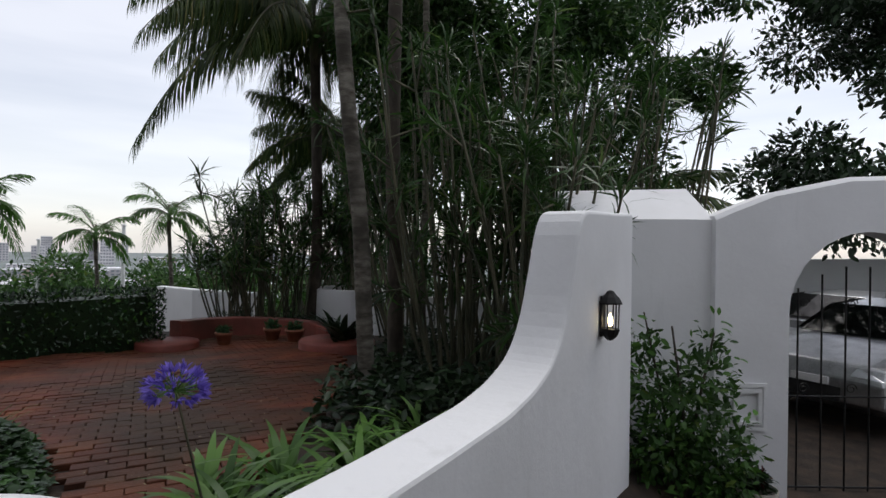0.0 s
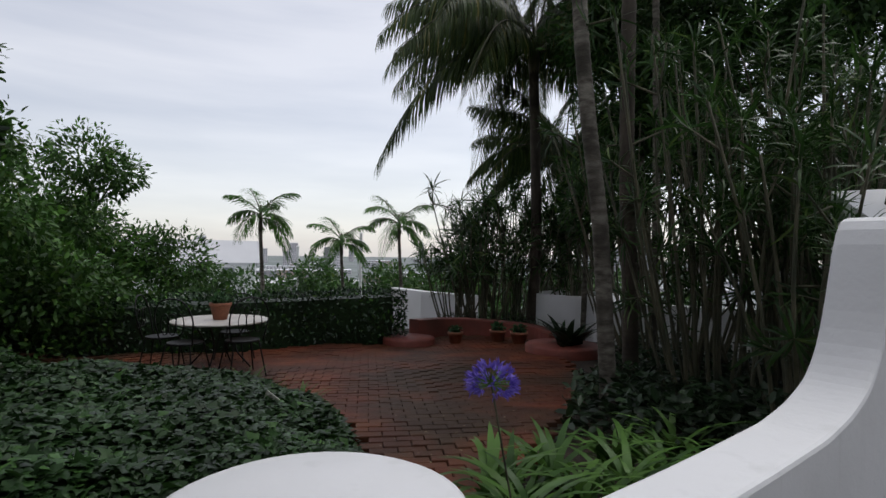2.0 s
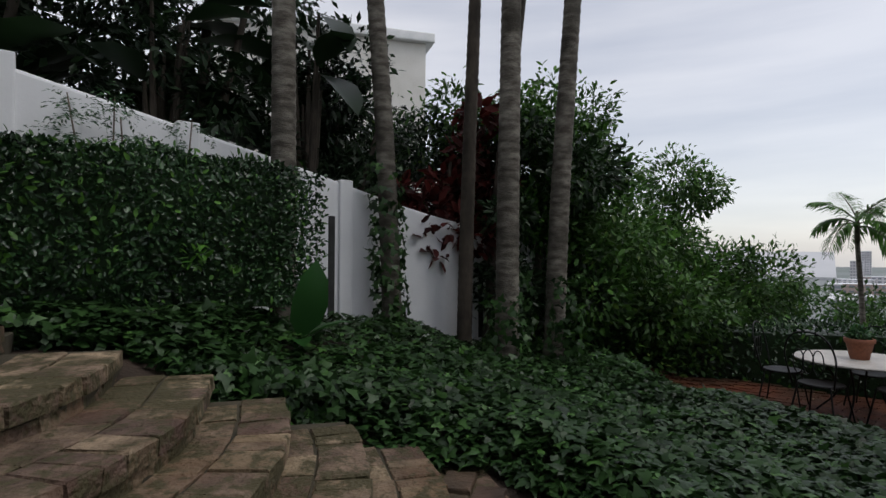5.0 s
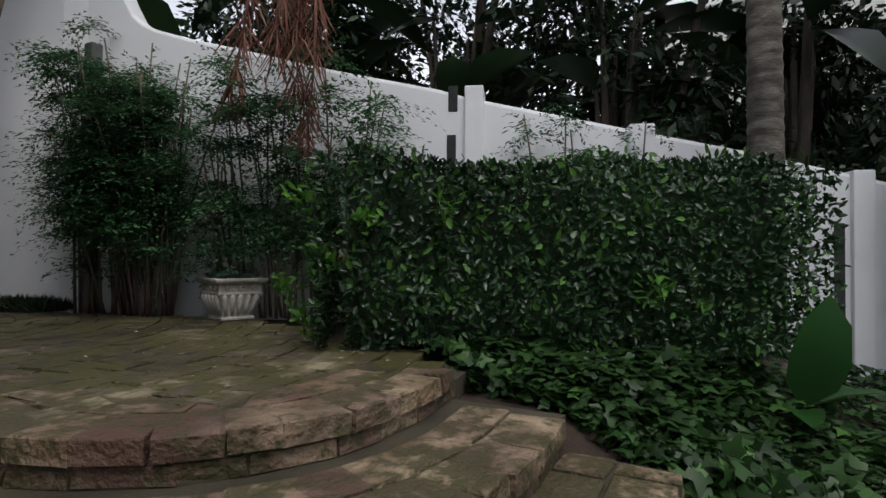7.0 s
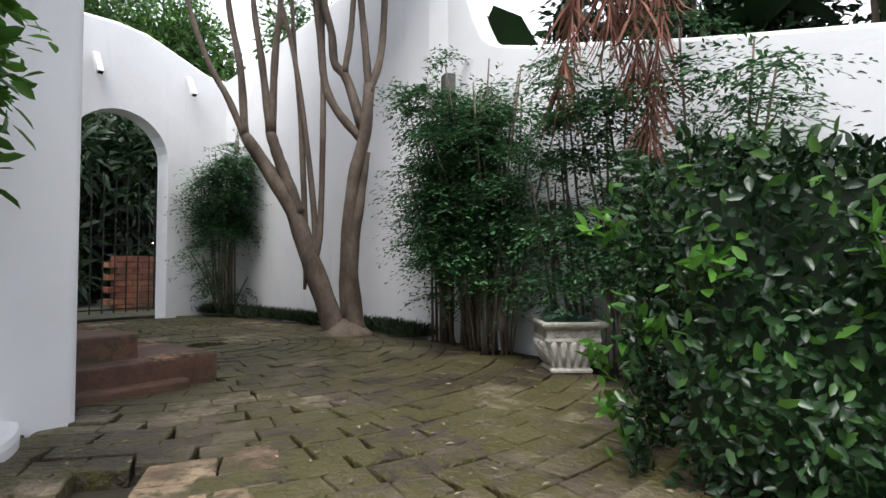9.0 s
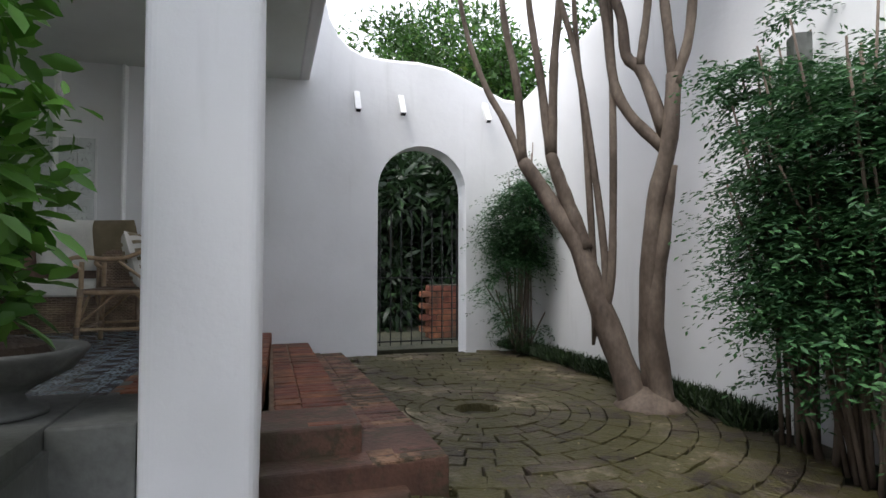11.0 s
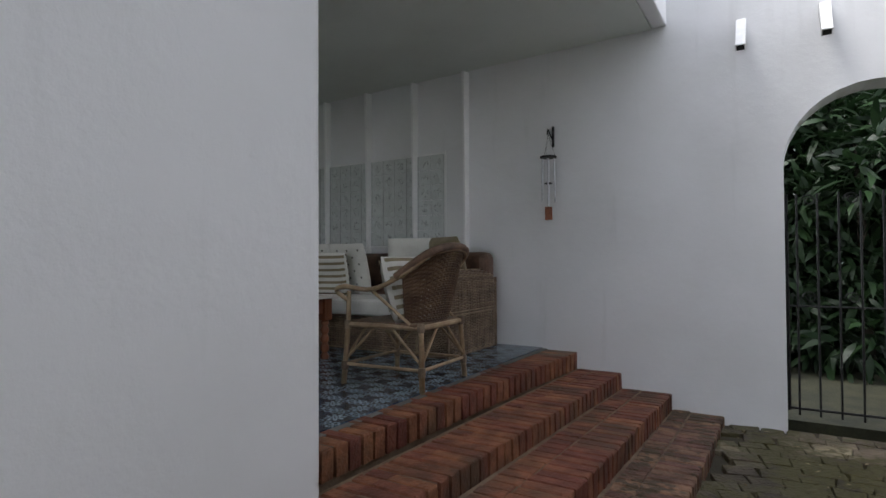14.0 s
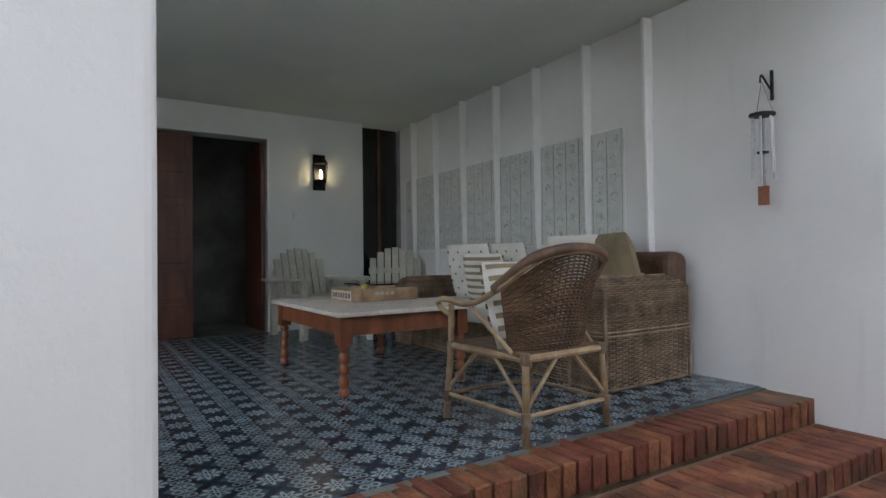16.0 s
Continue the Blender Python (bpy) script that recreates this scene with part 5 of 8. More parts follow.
def stone_planter():
    ob = thing("stone_planter", "square cast stone planter with scroll reliefs and grey-green succulents", "planter", (-5.25, -4.15, 1.337), turn=-17)
    g = Geo()

    def ring(rows):
        vs, n = [], len(rows)
        for r, z in rows:
            vs += [(-r, -r, z), (r, -r, z), (r, r, z), (-r, r, z)]
        f = [(i * 4 + j, i * 4 + (j + 1) % 4, i * 4 + 4 + (j + 1) % 4, i * 4 + 4 + j) for i in range(n - 1) for j in range(4)]
        return vs, f + [(3, 2, 1, 0)] + [((n - 1) * 4, (n - 1) * 4 + 1, (n - 1) * 4 + 2, (n - 1) * 4 + 3)]

    g.add(*ring([(0.15, 0), (0.155, 0.025), (0.135, 0.035), (0.15, 0.10), (0.185, 0.20), (0.205, 0.235), (0.20, 0.245), (0.195, 0.255), (0.195, 0.315), (0.215, 0.325), (0.235, 0.34), (0.24, 0.36), (0.235, 0.372), (0.20, 0.372), (0.195, 0.345)]))
    part("bowl", bevel(g.mesh("bowl"), 0.005, 1), M_STONE, ob, local=True)
    part("soil", Geo().box((-0.195, -0.195, 0.34), (0.195, 0.195, 0.352)), M_SOIL, ob, local=True)
    for k in range(4):
        m = Matrix.Rotation(k * math.pi / 2, 4, "Z")
        for j in range(5):
            x = (j - 2) * 0.066
            v, f = tube_arrays([(x * 0.85, -0.145, 0.05), (x * 0.95, -0.165, 0.12), (x * 1.1, -0.195, 0.205), (x * 1.1, -0.19, 0.235)], [0.012, 0.021, 0.027, 0.012], 7)
            part("rib", Geo().add(xf(v, m), f).mesh("rib", True), M_STONE, ob, local=True)
        for x in (-0.115, 0, 0.115):
            pts = [(x + 0.030 * (1 - q * 0.8) * math.cos(q * 11), -0.198, 0.285 + 0.026 * (1 - q * 0.8) * math.sin(q * 11)) for q in np.linspace(0, 1, 16)]
            v, f = tube_arrays(pts, [0.007, 0.005], 5)
            part("scroll", Geo().add(xf(v, m), f).mesh("scroll", True), M_STONE, ob, local=True)
    for cx, cy, s in ((-0.09, -0.10, 0.11), (0.09, -0.09, 0.12), (0.02, 0.06, 0.11), (-0.11, 0.08, 0.09), (0.12, 0.09, 0.10)):
        n = 34
        a = np.arange(n) * 2.4
        el = np.linspace(0.15, 1.3, n)
        d = np.column_stack([np.cos(a) * np.cos(el), np.sin(a) * np.cos(el), np.sin(el)])
        vf = leaves(np.tile([cx, cy, 0.36], (n, 1)), d, np.tile([0, 0, 1.0], (n, 1)) - d * 0.5, s * (1.1 - 0.5 * el / 1.3), LEAF_OVAL, 0.9)
        part("succulent", mesh_of("succulent", *vf), M_SUCC, ob, "grey-green succulent rosette", local=True)
    for o in ob.children:
        o.data.transform(Matrix.Scale(0.87, 4))
    return ob


M_SUCC = leafy("succulent_leaf", (0.12, 0.22, 0.17), (0.22, 0.36, 0.28), 0.6, 0.1)
stone_planter()
fl = thing("orange_flowers", "low plant with orange yellow flowers behind the stone planter", "plant", (-5.6, -3.35, 1.33))
leaf_part("leaves", blobs([(-5.62, -3.35, 1.62)], [0.25], 500, 0.08, rng), M_NANDINA, fl)
M_ORANGE = leafy("orange_petal", (0.45, 0.16, 0.01), (0.6, 0.30, 0.02), 0.6, 0.3)
leaf_part("petals", blobs([(-5.50, -3.42, 1.86), (-5.56, -3.28, 1.84)], [0.07, 0.06], 320, 0.03, rng), M_ORANGE, fl)

# dry fronds hanging over the wall
dryp = thing("hanging_dry_frond", "brown dry palm fronds hanging over the white wall", "palm frond", (-5.3, -3.7, 3.0))
vfs, dg = [], Geo()
for k, pts in enumerate((((-5.45, -3.95, 4.6), (-5.2, -3.9, 3.95), (-5.15, -3.98, 3.4), (-5.12, -4.06, 3.05)), ((-5.6, -3.5, 4.7), (-5.35, -3.4, 4.0), (-5.28, -3.35, 3.3), (-5.33, -3.47, 2.72)),
                         ((-5.6, -3.7, 4.6), (-5.3, -3.6, 4.1), (-5.2, -3.62, 3.7), (-5.2, -3.66, 3.4)), ((-5.6, -3.6, 4.6), (-5.35, -3.5, 4.1), (-5.25, -3.50, 3.5), (-5.3, -3.52, 3.0)))):
    line = smooth_line(pts, 12)
    dg.tube(line, [0.018, 0.005], 5)
    n = 170
    s = np.sort(rng.random(n))
    px = np.stack([np.interp(s, np.linspace(0, 1, 12), line[:, j]) for j in range(3)], 1)
    sd = np.array([-0.35, 0.93, 0]) * np.where(rng.random(n) < 0.5, 1, -1)[:, None]
    vfs.append(leaves(px, sd * 0.35 + (0.05, 0, -1.0) + rng.normal(size=(n, 3)) * 0.16, rng.normal(size=(n, 3)), rng.uniform(0.2, 0.45, n), LEAF_LONG, 0.42))
part("frond_stem", dg.mesh("stems"), M_DRY, dryp, kind="stuff")
leaf_part("dry_foliage", join(*vfs), M_DRY, dryp)

# shrub with bright leaves at the pier
hib = leafy_tree("leafy_shrub", "shrub with fresh glossy green leaves beside the white pier", (-2.35, -2.75, 0.75), [([(0, 0, 0), (0.05, 0.0, 0.9), (0.0, -0.05, 1.9)], 0.04, 0.015)],
                 [(0.0, -0.12, 1.75, 0.36), (-0.05, -0.05, 2.1, 0.32), (0.1, 0.1, 1.75, 0.3), (0.0, -0.2, 1.55, 0.25), (-0.05, 0.1, 0.22, 0.22), (0.15, -0.1, 2.45, 0.3)], 3400, 0.08, M_MIDLEAF, rng, LEAF_OVAL, category="shrub", extra=(M_NEWLEAF, 1500, 0.075))

# ---- ivy bed ----
IVY = [(-4.60, -1.75), (-4.42, -0.3), (-4.05, 0.62), (-3.2, 0.95), (-2.55, 1.6), (-2.2, 2.3), (-2.2, 3.0), (-2.55, 3.6), (-3.3, 4.35), (-4.4, 4.75), (-5.6, 4.35), (-7.0, 3.8), (-8.4, 3.2), (-8.35, 2.3), (-7.6, 0.4), (-7.1, -1.0), (-6.6, -2.2), (-5.4, -2.9), (-4.9, -2.2)]


def inside(x, y, poly):
    x, y = np.asarray(x), np.asarray(y)
    hit = np.zeros(x.shape, bool)
    for (x0, y0), (x1, y1) in zip(poly, poly[1:] + poly[:1]):
        c = ((y0 > y) != (y1 > y)) & (x < (x1 - x0) * (y - y0) / (y1 - y0 + 1e-12) + x0)
        hit ^= c
    return hit


def edge_distance(x, y, poly):
    best = np.full(np.shape(x), 9.0)
    for (x0, y0), (x1, y1) in zip(poly, poly[1:] + poly[:1]):
        t = np.clip(((x - x0) * (x1 - x0) + (y - y0) * (y1 - y0)) / ((x1 - x0) ** 2 + (y1 - y0) ** 2), 0, 1)
        best = np.minimum(best, np.hypot(x - x0 - t * (x1 - x0), y - y0 - t * (y1 - y0)))
    return best


ivy = thing("ivy_bed", "dense bed of dark green lobed ivy leaves under the palms", "ground cover", (-4.5, 1.5, 0.3))
ivy["kind"] = "stuff"
n = 88000
ix, iy = rng.uniform(-8.5, -2.1, n), rng.uniform(-3.0, 4.8, n)
ok = inside(ix, iy, IVY) & (rng.random(n) < np.clip(1.25 - 0.09 * np.hypot(ix + 1.5, iy - 0.0), 0.45, 1))
ok &= (ix + 5.15 + 0.383 * (iy + 6.02) > 1.5) | (rng.random(n) < 0.45)
ix, iy = ix[ok], iy[ok]
ed = np.clip(edge_distance(ix, iy, IVY) / 0.25, 0, 1)
hum = np.array([noise.noise(Vector((a * 1.3, b * 1.3, 3.0))) for a, b in zip(ix, iy)])
top = (0.05 + 0.17 * ed + 0.09 * hum * ed)
iz = ground_z(ix, iy) + top * (1 - 0.75 * rng.random(len(ix)) ** 2.5)
iup = rng.normal(size=(len(ix), 3)) * 0.38 + (0, 0, 1.0)
isz = rng.uniform(0.04, 0.095, len(ix))
leaf_part("ivy_leaves", leaves(np.column_stack([ix, iy, iz]), rng.normal(size=(len(ix), 3)) * (1, 1, 0.25), iup, isz, LEAF_IVY), M_IVY, ivy)
# ivy climbing over the step ends and up the palms
ivc = thing("climbing_ivy", "ivy leaves climbing the palm trunks and hanging beside the steps", "ivy", (-5.0, -1.8, 0.9))
ivc["kind"] = "stuff"
P, U = [], []
for x, y, r, h in ((-7.35, 0.72, 0.15, 1.9), (-6.9, 2.68, 0.17, 1.1), (-6.75, 1.86, 0.17, 0.9), (-7.35, 2.28, 0.13, 1.2)):
    m = int(240 * h)
    a = rng.uniform(0, 2 * math.pi, m)
    z = gz(x, y) + h * rng.random(m) ** 1.4
    rr = r * (1 + 0.4 * rng.random(m))
    P.append(np.column_stack([x + np.cos(a) * rr, y + np.sin(a) * rr - 0.06 * (z - gz(x, y)), z]))
    U.append(np.column_stack([np.cos(a), np.sin(a), np.full(m, 0.2)]))
m = 1500
t = rng.random(m)
P.append(np.column_stack([-4.60 - 0.5 * rng.random(m) + 0.12 * t, -1.95 + 1.9 * t, 1.28 - 0.52 * t + rng.uniform(-0.15, 0.12, m)]))
U.append(np.column_stack([rng.normal(size=m) * 0.4 + 0.5, rng.normal(size=m) * 0.4 + 0.3, np.full(m, 0.8)]))
P, U = np.concatenate(P), np.concatenate(U)
leaf_part("ivy_leaves", leaves(P, rng.normal(size=(len(P), 3)) - (0, 0, 0.5), U, rng.uniform(0.05, 0.11, len(P)), LEAF_IVY), M_IVY, ivc)

canna = thing("broad_leaf_plant", "plant with one big upright glossy green leaf among ivy", "plant", (-5.92, -0.36, 0.95))
n = 7
a = np.array([0.6, 1.4, 2.4, -2.4, 3.4, 0.1, -1.2])
leaf_part("broad_leaves", leaves(np.column_stack([-5.92 + 0.05 * np.cos(a), -0.36 + 0.05 * np.sin(a), np.full(n, 1.0)]), np.column_stack([np.cos(a), np.sin(a), [2.6, 0.5, 0.3, 0.6, 0.2, 0.15, 0.35]]), np.array([[1.0, 0.2, 0.1]] + [[0, 0, 1.0]] * 6), np.array([0.66, 0.42, 0.45, 0.40, 0.45, 0.40, 0.36]), PADDLE, 1.1), leafy("broad_leaf", (0.02, 0.07, 0.02), (0.04, 0.13, 0.03), 0.35, 0.4), canna)


def strap_plant(name, label, foots, n, length, rng, material, upright=0.9, width=1.0):
    ob = thing(name, label, "plant", (foots[0][0], foots[0][1], gz(*foots[0][:2])))
    vf = []
    for x, y in foots:
        a = rng.uniform(0, 2 * math.pi, n)
        z0 = gz(x, y)
        for seg in range(1):
            base = np.column_stack([x + rng.normal(size=n) * 0.05, y + rng.normal(size=n) * 0.05, np.full(n, z0)])
            vf.append(leaves(base, np.column_stack([np.cos(a), np.sin(a), np.full(n, upright) * rng.uniform(0.5, 1.5, n)]), np.tile([0, 0, 1.0], (n, 1)), length * rng.uniform(0.6, 1.1, n), STRAP, width))
    leaf_part("strap_leaves", join(*vf), material, ob)
    return ob


s = np.linspace(0, 1, 7)
STRAP = (np.array([(0.95 * t - 0.1 * t * t, sg * 0.045 * (1 - t**3), 0.35 * t - 0.62 * t * t) for t in s for sg in (-1, 1)]), np.array([f for i in range(6) for f in ((2 * i, 2 * i + 2, 2 * i + 1), (2 * i + 1, 2 * i + 2, 2 * i + 3))]))
strap_plant("lily_clump", "clump of arching pale green strap leaves beside the swept wall", [(-0.7, 2.9), (-0.95, 3.35), (-0.5, 3.25), (-1.25, 2.95), (-0.3, 3.7), (-0.6, 3.8), (-1.0, 2.55), (-0.2, 4.3)], 26, 0.62, rng, M_LILY)
strap_plant("iris_clump", "tuft of yellow-green blades at the edge of the ivy", [(-3.7, 4.0), (-3.9, 4.15), (-3.5, 4.2), (-4.4, 4.4)], 34, 0.42, rng, M_MIDLEAF, 1.8, 0.5)
strap_plant("dark_clump", "dark strap-leaved plants under the palm", [(-0.3, 4.9), (0.1, 5.2), (-0.5, 5.9), (0.4, 5.6), (0.2, 6.2), (0.7, 5.0), (0.3, 4.5), (0.55, 4.2)], 26, 0.55, rng, M_GRASSY)
strap_plant("crane_flower_plant", "dark plant with upright paddle leaves by the round white planter", [(-1.75, 9.0), (-1.6, 9.2)], 22, 0.85, rng, M_DARKLEAF, 1.8, 1.6)

undergrowth = thing("undergrowth", "dark low undergrowth and fallen leaves under the canes", "shrub", (0.6, 6.0, -0.1))
undergrowth["kind"] = "stuff"
n = 9000
ux, uy = rng.uniform(-1.1, 2.6, n), rng.uniform(4.3, 10.0, n)
ok = ux > -1.2 + (uy - 4.4) * 0.06
ux, uy = ux[ok], uy[ok]
uz = ground_z(ux, uy) + 0.38 * rng.random(len(ux)) ** 1.3
leaf_part("low_leaves", leaves(np.column_stack([ux, uy, uz]), rand_dirs(len(ux), rng, 0.4), rng.normal(size=(len(ux), 3)) * 0.5 + (0, 0, 1), rng.uniform(0.07, 0.16, len(ux)), LEAF_OVAL), M_DARKLEAF, undergrowth)

aga = thing("agapanthus", "single agapanthus with a round purple flower head on a thin stem", "flower", (-0.98, 2.35, 0.0))
C = np.array([-1.06, 2.17, 0.93])
part("stem", Geo().tube(smooth_line([(-0.98, 2.45, 0.05), (-1.02, 2.3, 0.5), tuple(C)], 8), [0.006, 0.005], 5).mesh("stem"), M_CANE, aga)
n = 64
d = rand_dirs(n, rng)
d[:, 2] = np.abs(d[:, 2]) * 1.0 - 0.35
d /= np.linalg.norm(d, axis=1, keepdims=True)
sg = Geo()
for q in d:
    sg.tube([C, C + q * 0.09], [0.0018, 0.0015], 4)
part("flower_stalks", sg.mesh("stalks"), M_LILY, aga, kind="stuff")
P = np.repeat(C + d * 0.088, 6, axis=0)
dd = np.repeat(d, 6, axis=0) + rng.normal(size=(n * 6, 3)) * 0.35
leaf_part("petals", leaves(P, dd, rng.normal(size=(n * 6, 3)), rng.uniform(0.035, 0.055, n * 6), LEAF_SIMPLE, 0.7), M_PURPLE, aga)

# bush and flower pot by the gate
bush = leafy_tree("rose_bush", "tall leafy bush with thin twigs against the white wall", (1.85, 4.25, -0.55), [([(0, 0, 0), (0.02, 0, 0.6), (-0.1, 0, 1.5)], 0.02, 0.008), ([(0, 0, 0), (0.1, 0.05, 0.7), (0.25, 0.05, 1.45)], 0.018, 0.007), ([(0, 0, 0), (-0.1, 0.05, 0.7), (-0.3, 0.05, 1.6)], 0.018, 0.006)],
                  [(0, 0, 0.25, 0.38), (0.2, 0, 0.55, 0.35), (-0.2, 0, 0.6, 0.34), (0, 0, 0.85, 0.36), (-0.22, 0, 1.05, 0.26), (0.15, 0, 1.1, 0.26), (0.25, 0, 0.3, 0.3), (-0.28, 0.05, 1.35, 0.14), (0.22, 0.05, 1.35, 0.13)], 2600, 0.075, M_TREELEAF, rng, LEAF_OVAL, category="shrub", extra=(M_MIDLEAF, 350, 0.08))


def flower_pot(x, y, z, r, h, label, leaf_mat, flower_mat=None, name="flower_pot", group="", plant=0.6, mat_pot=None):
    ob = thing(name, label, "flower pot", (x, y, z), group)
    part("pot", Geo().lathe([(0.0, 0), (r * 0.62, 0), (r * 0.9, h * 0.78), (r, h * 0.8), (r * 1.02, h), (r * 0.9, h), (r * 0.86, h * 0.86), (0, h * 0.85)], (x, y, z), 22).mesh("pot", True), mat_pot or M_TERRA, ob)
    leaf_part("plant", blobs([(x, y, z + h + r * plant * 0.5)], [r * plant * 1.3], 220, r * 0.42, rng, LEAF_OVAL, 0.7, shell=0.2), leaf_mat, ob)
    if flower_mat:
        leaf_part("flowers", blobs([(x, y, z + h + r * plant * 0.8)], [r * plant], 46, r * 0.25, rng, LEAF_OVAL, 0.7, shell=0.8), flower_mat, ob)
    return ob


flower_pot(2.42, 4.28, -0.56, 0.16, 0.27, "shallow stone pot with red flowers beside the gate", M_DARKLEAF, M_REDLEAF, mat_pot=M_STONE)
for x, y, r in ((-3.92, 9.75, 0.15), (-3.2, 10.2, 0.16), (-2.72, 9.95, 0.17)):
    flower_pot(x, y, gz(x, y), r, 0.24, "terracotta pot with small pale plants on the brick patio", M_NANDINA, None, group="pots on the patio")


def wall_lamp(x, y, z, turn, label, s=1.0):
    ob = thing("wall_lamp", label, "lamp", (x, y, z), turn=turn)
    g = Geo()
    g.box((-0.012 * s, 0.0, -0.14 * s), (0.012 * s, 0.02 * s, 0.17 * s))
    part("back_plate", bevel(Geo().box((-0.05 * s, 0.0, -0.14 * s), (0.05 * s, 0.015 * s, 0.15 * s)).mesh("back_plate"), 0.004), M_BLACK, ob, local=True)
    hood = Geo().lathe([(0.075, 0.085), (0.078, 0.095), (0.055, 0.13), (0.035, 0.15), (0.02, 0.17), (0.0, 0.175)], (0, 0.055, 0), 8)
    part("hood", hood.mesh("hood"), M_BLACK, ob, local=True)
    part("base", Geo().lathe([(0.0, -0.155), (0.02, -0.15), (0.045, -0.125), (0.062, -0.085), (0.062, -0.075), (0.0, -0.074)], (0, 0.055, 0), 8).mesh("base"), M_BLACK, ob, local=True)
    for k in range(6):
        a = k * math.pi / 3
        part("bar", Geo().tube([(0.06 * math.cos(a), 0.055 + 0.052 * math.sin(a), -0.08), (0.07 * math.cos(a), 0.055 + 0.055 * math.sin(a), 0.09)], 0.005, 5), M_BLACK, ob, local=True)
    part("bulb", Geo().lathe([(0.0, -0.06), (0.016, -0.055), (0.018, -0.02), (0.010, 0.01), (0.0, 0.03)], (0, 0.055, 0), 10).mesh("bulb", True), M_BULB, ob, "glowing warm bulb", local=True)
    part("candle", Geo().lathe([(0.012, -0.075), (0.012, -0.06)], (0, 0.055, 0), 8), M_CREAM, ob, local=True)
    ob.scale = (s, s, s)
    return ob


wall_lamp(0.95, 3.34, 1.12, -122.7, "lit black iron coach lamp on the white swept wall", 0.92)
x, y, z = hp(5.15, 1.21, 3.72)
wall_lamp(x, y, z, 30 + 90, "lit black iron coach lamp on the veranda wall", 1.25)
for (u_, v_, z_, r_) in ((1.0, 3.4, 2.2, 0),):
    pass


def point_lamp(name, at, watts):
    d = bpy.data.lights.new(name, "POINT")
    d.energy = watts
    d.color = (1.0, 0.72, 0.4)
    d.shadow_soft_size = 0.03
    ob = new(name, d)
    ob.location = at
    return ob


def iron_gate(name, label, m, width, height, bars, mat_=None, arch=False):
    ob = thing(name, label, "gate", tuple(m.translation))
    inv = m

    def P(x, z, y=0.0):
        return tuple(inv @ Vector((x, y, z)))

    part("frame", Geo().tube([P(0.02, 0.06), P(0.02, height)], 0.012, 6).tube([P(width - 0.02, 0.06), P(width - 0.02, height)], 0.012, 6).tube([P(0.02, 0.08), P(width - 0.02, 0.08)], 0.010, 6).tube([P(0.02, height * 0.5), P(width - 0.02, height * 0.5)], 0.008, 6), M_BLACK, ob)
    for i in range(bars):
        x = 0.02 + (width - 0.04) * (i + 0.5) / bars
        hh = height * (1.0 + 0.16 * math.sin(math.pi * (i + 0.5) / bars)) if arch else height
        part("bar", Geo().tube([P(x, 0.03), P(x, hh)], 0.008, 6), M_BLACK, ob)
        for z0, s in ((height * 0.5 + 0.07, 1), (height * 0.97, 1)):
            if i % 2 == 0:
                pts = [P(x + 0.055 + 0.05 * (1 - q * 0.75) * math.cos(q * 9), z0 + 0.05 * (1 - q * 0.75) * math.sin(q * 9)) for q in np.linspace(0, 1, 18)]
                part("scroll", Geo().tube(pts, 0.005, 5), M_BLACK, ob)
    return ob


gm = HOUSE @ Matrix.Translation((-2.70, -0.26, 1.33))
iron_gate("iron_gate", "black wrought iron gate with scrolls in the arched gateway", gm, 1.12, 1.75, 8)
gm2 = Matrix.Translation((2.98, 4.86, -0.6))
iron_gate("iron_gate", "ornate black wrought iron gate standing before the parking yard", gm2, 1.3, 1.75, 6, arch=True)
# behind the arched gateway
g = Geo()
structure("lawn_strip", Geo().box((-6.0, -7.5, 0.9), (1.0, -0.31, 1.30), HOUSE), grain("mossy_ground", (0.018, 0.020, 0.010), (0.045, 0.045, 0.022), 4, 50, 0.9, 0.5), "mossy ground behind the gateway")
lw = thing("brick_wall", "low red brick wall behind the iron gate", "wall", hp(-3.1, -1.4, 1.3))
bmesh_brick = {}


def brick_mesh(key, lx, ly, lz, wob=0.004):
    """A brick with chipped corners, centred, its top face proud."""
    if key in bmesh_brick:
        return bmesh_brick[key]
    r = random.Random(str(key))
    b = min(lx, ly, lz) * 0.10
    v = []
    for z, e in ((-lz / 2, 0), (lz / 2 - b, 0), (lz / 2, b)):
        for sx, sy in ((-1, -1), (1, -1), (1, 1), (-1, 1)):
            v.append((sx * (lx / 2 - e) + r.uniform(-wob, wob), sy * (ly / 2 - e) + r.uniform(-wob, wob), z + r.uniform(-wob, wob) * (z > 0) * 0.5))
    f = [(i * 4 + j, i * 4 + (j + 1) % 4, i * 4 + 4 + (j + 1) % 4, i * 4 + 4 + j) for i in range(2) for j in range(4)] + [(8, 9, 10, 11)]
    bmesh_brick[key] = mesh_of("brick", v, f)
    return bmesh_brick[key]


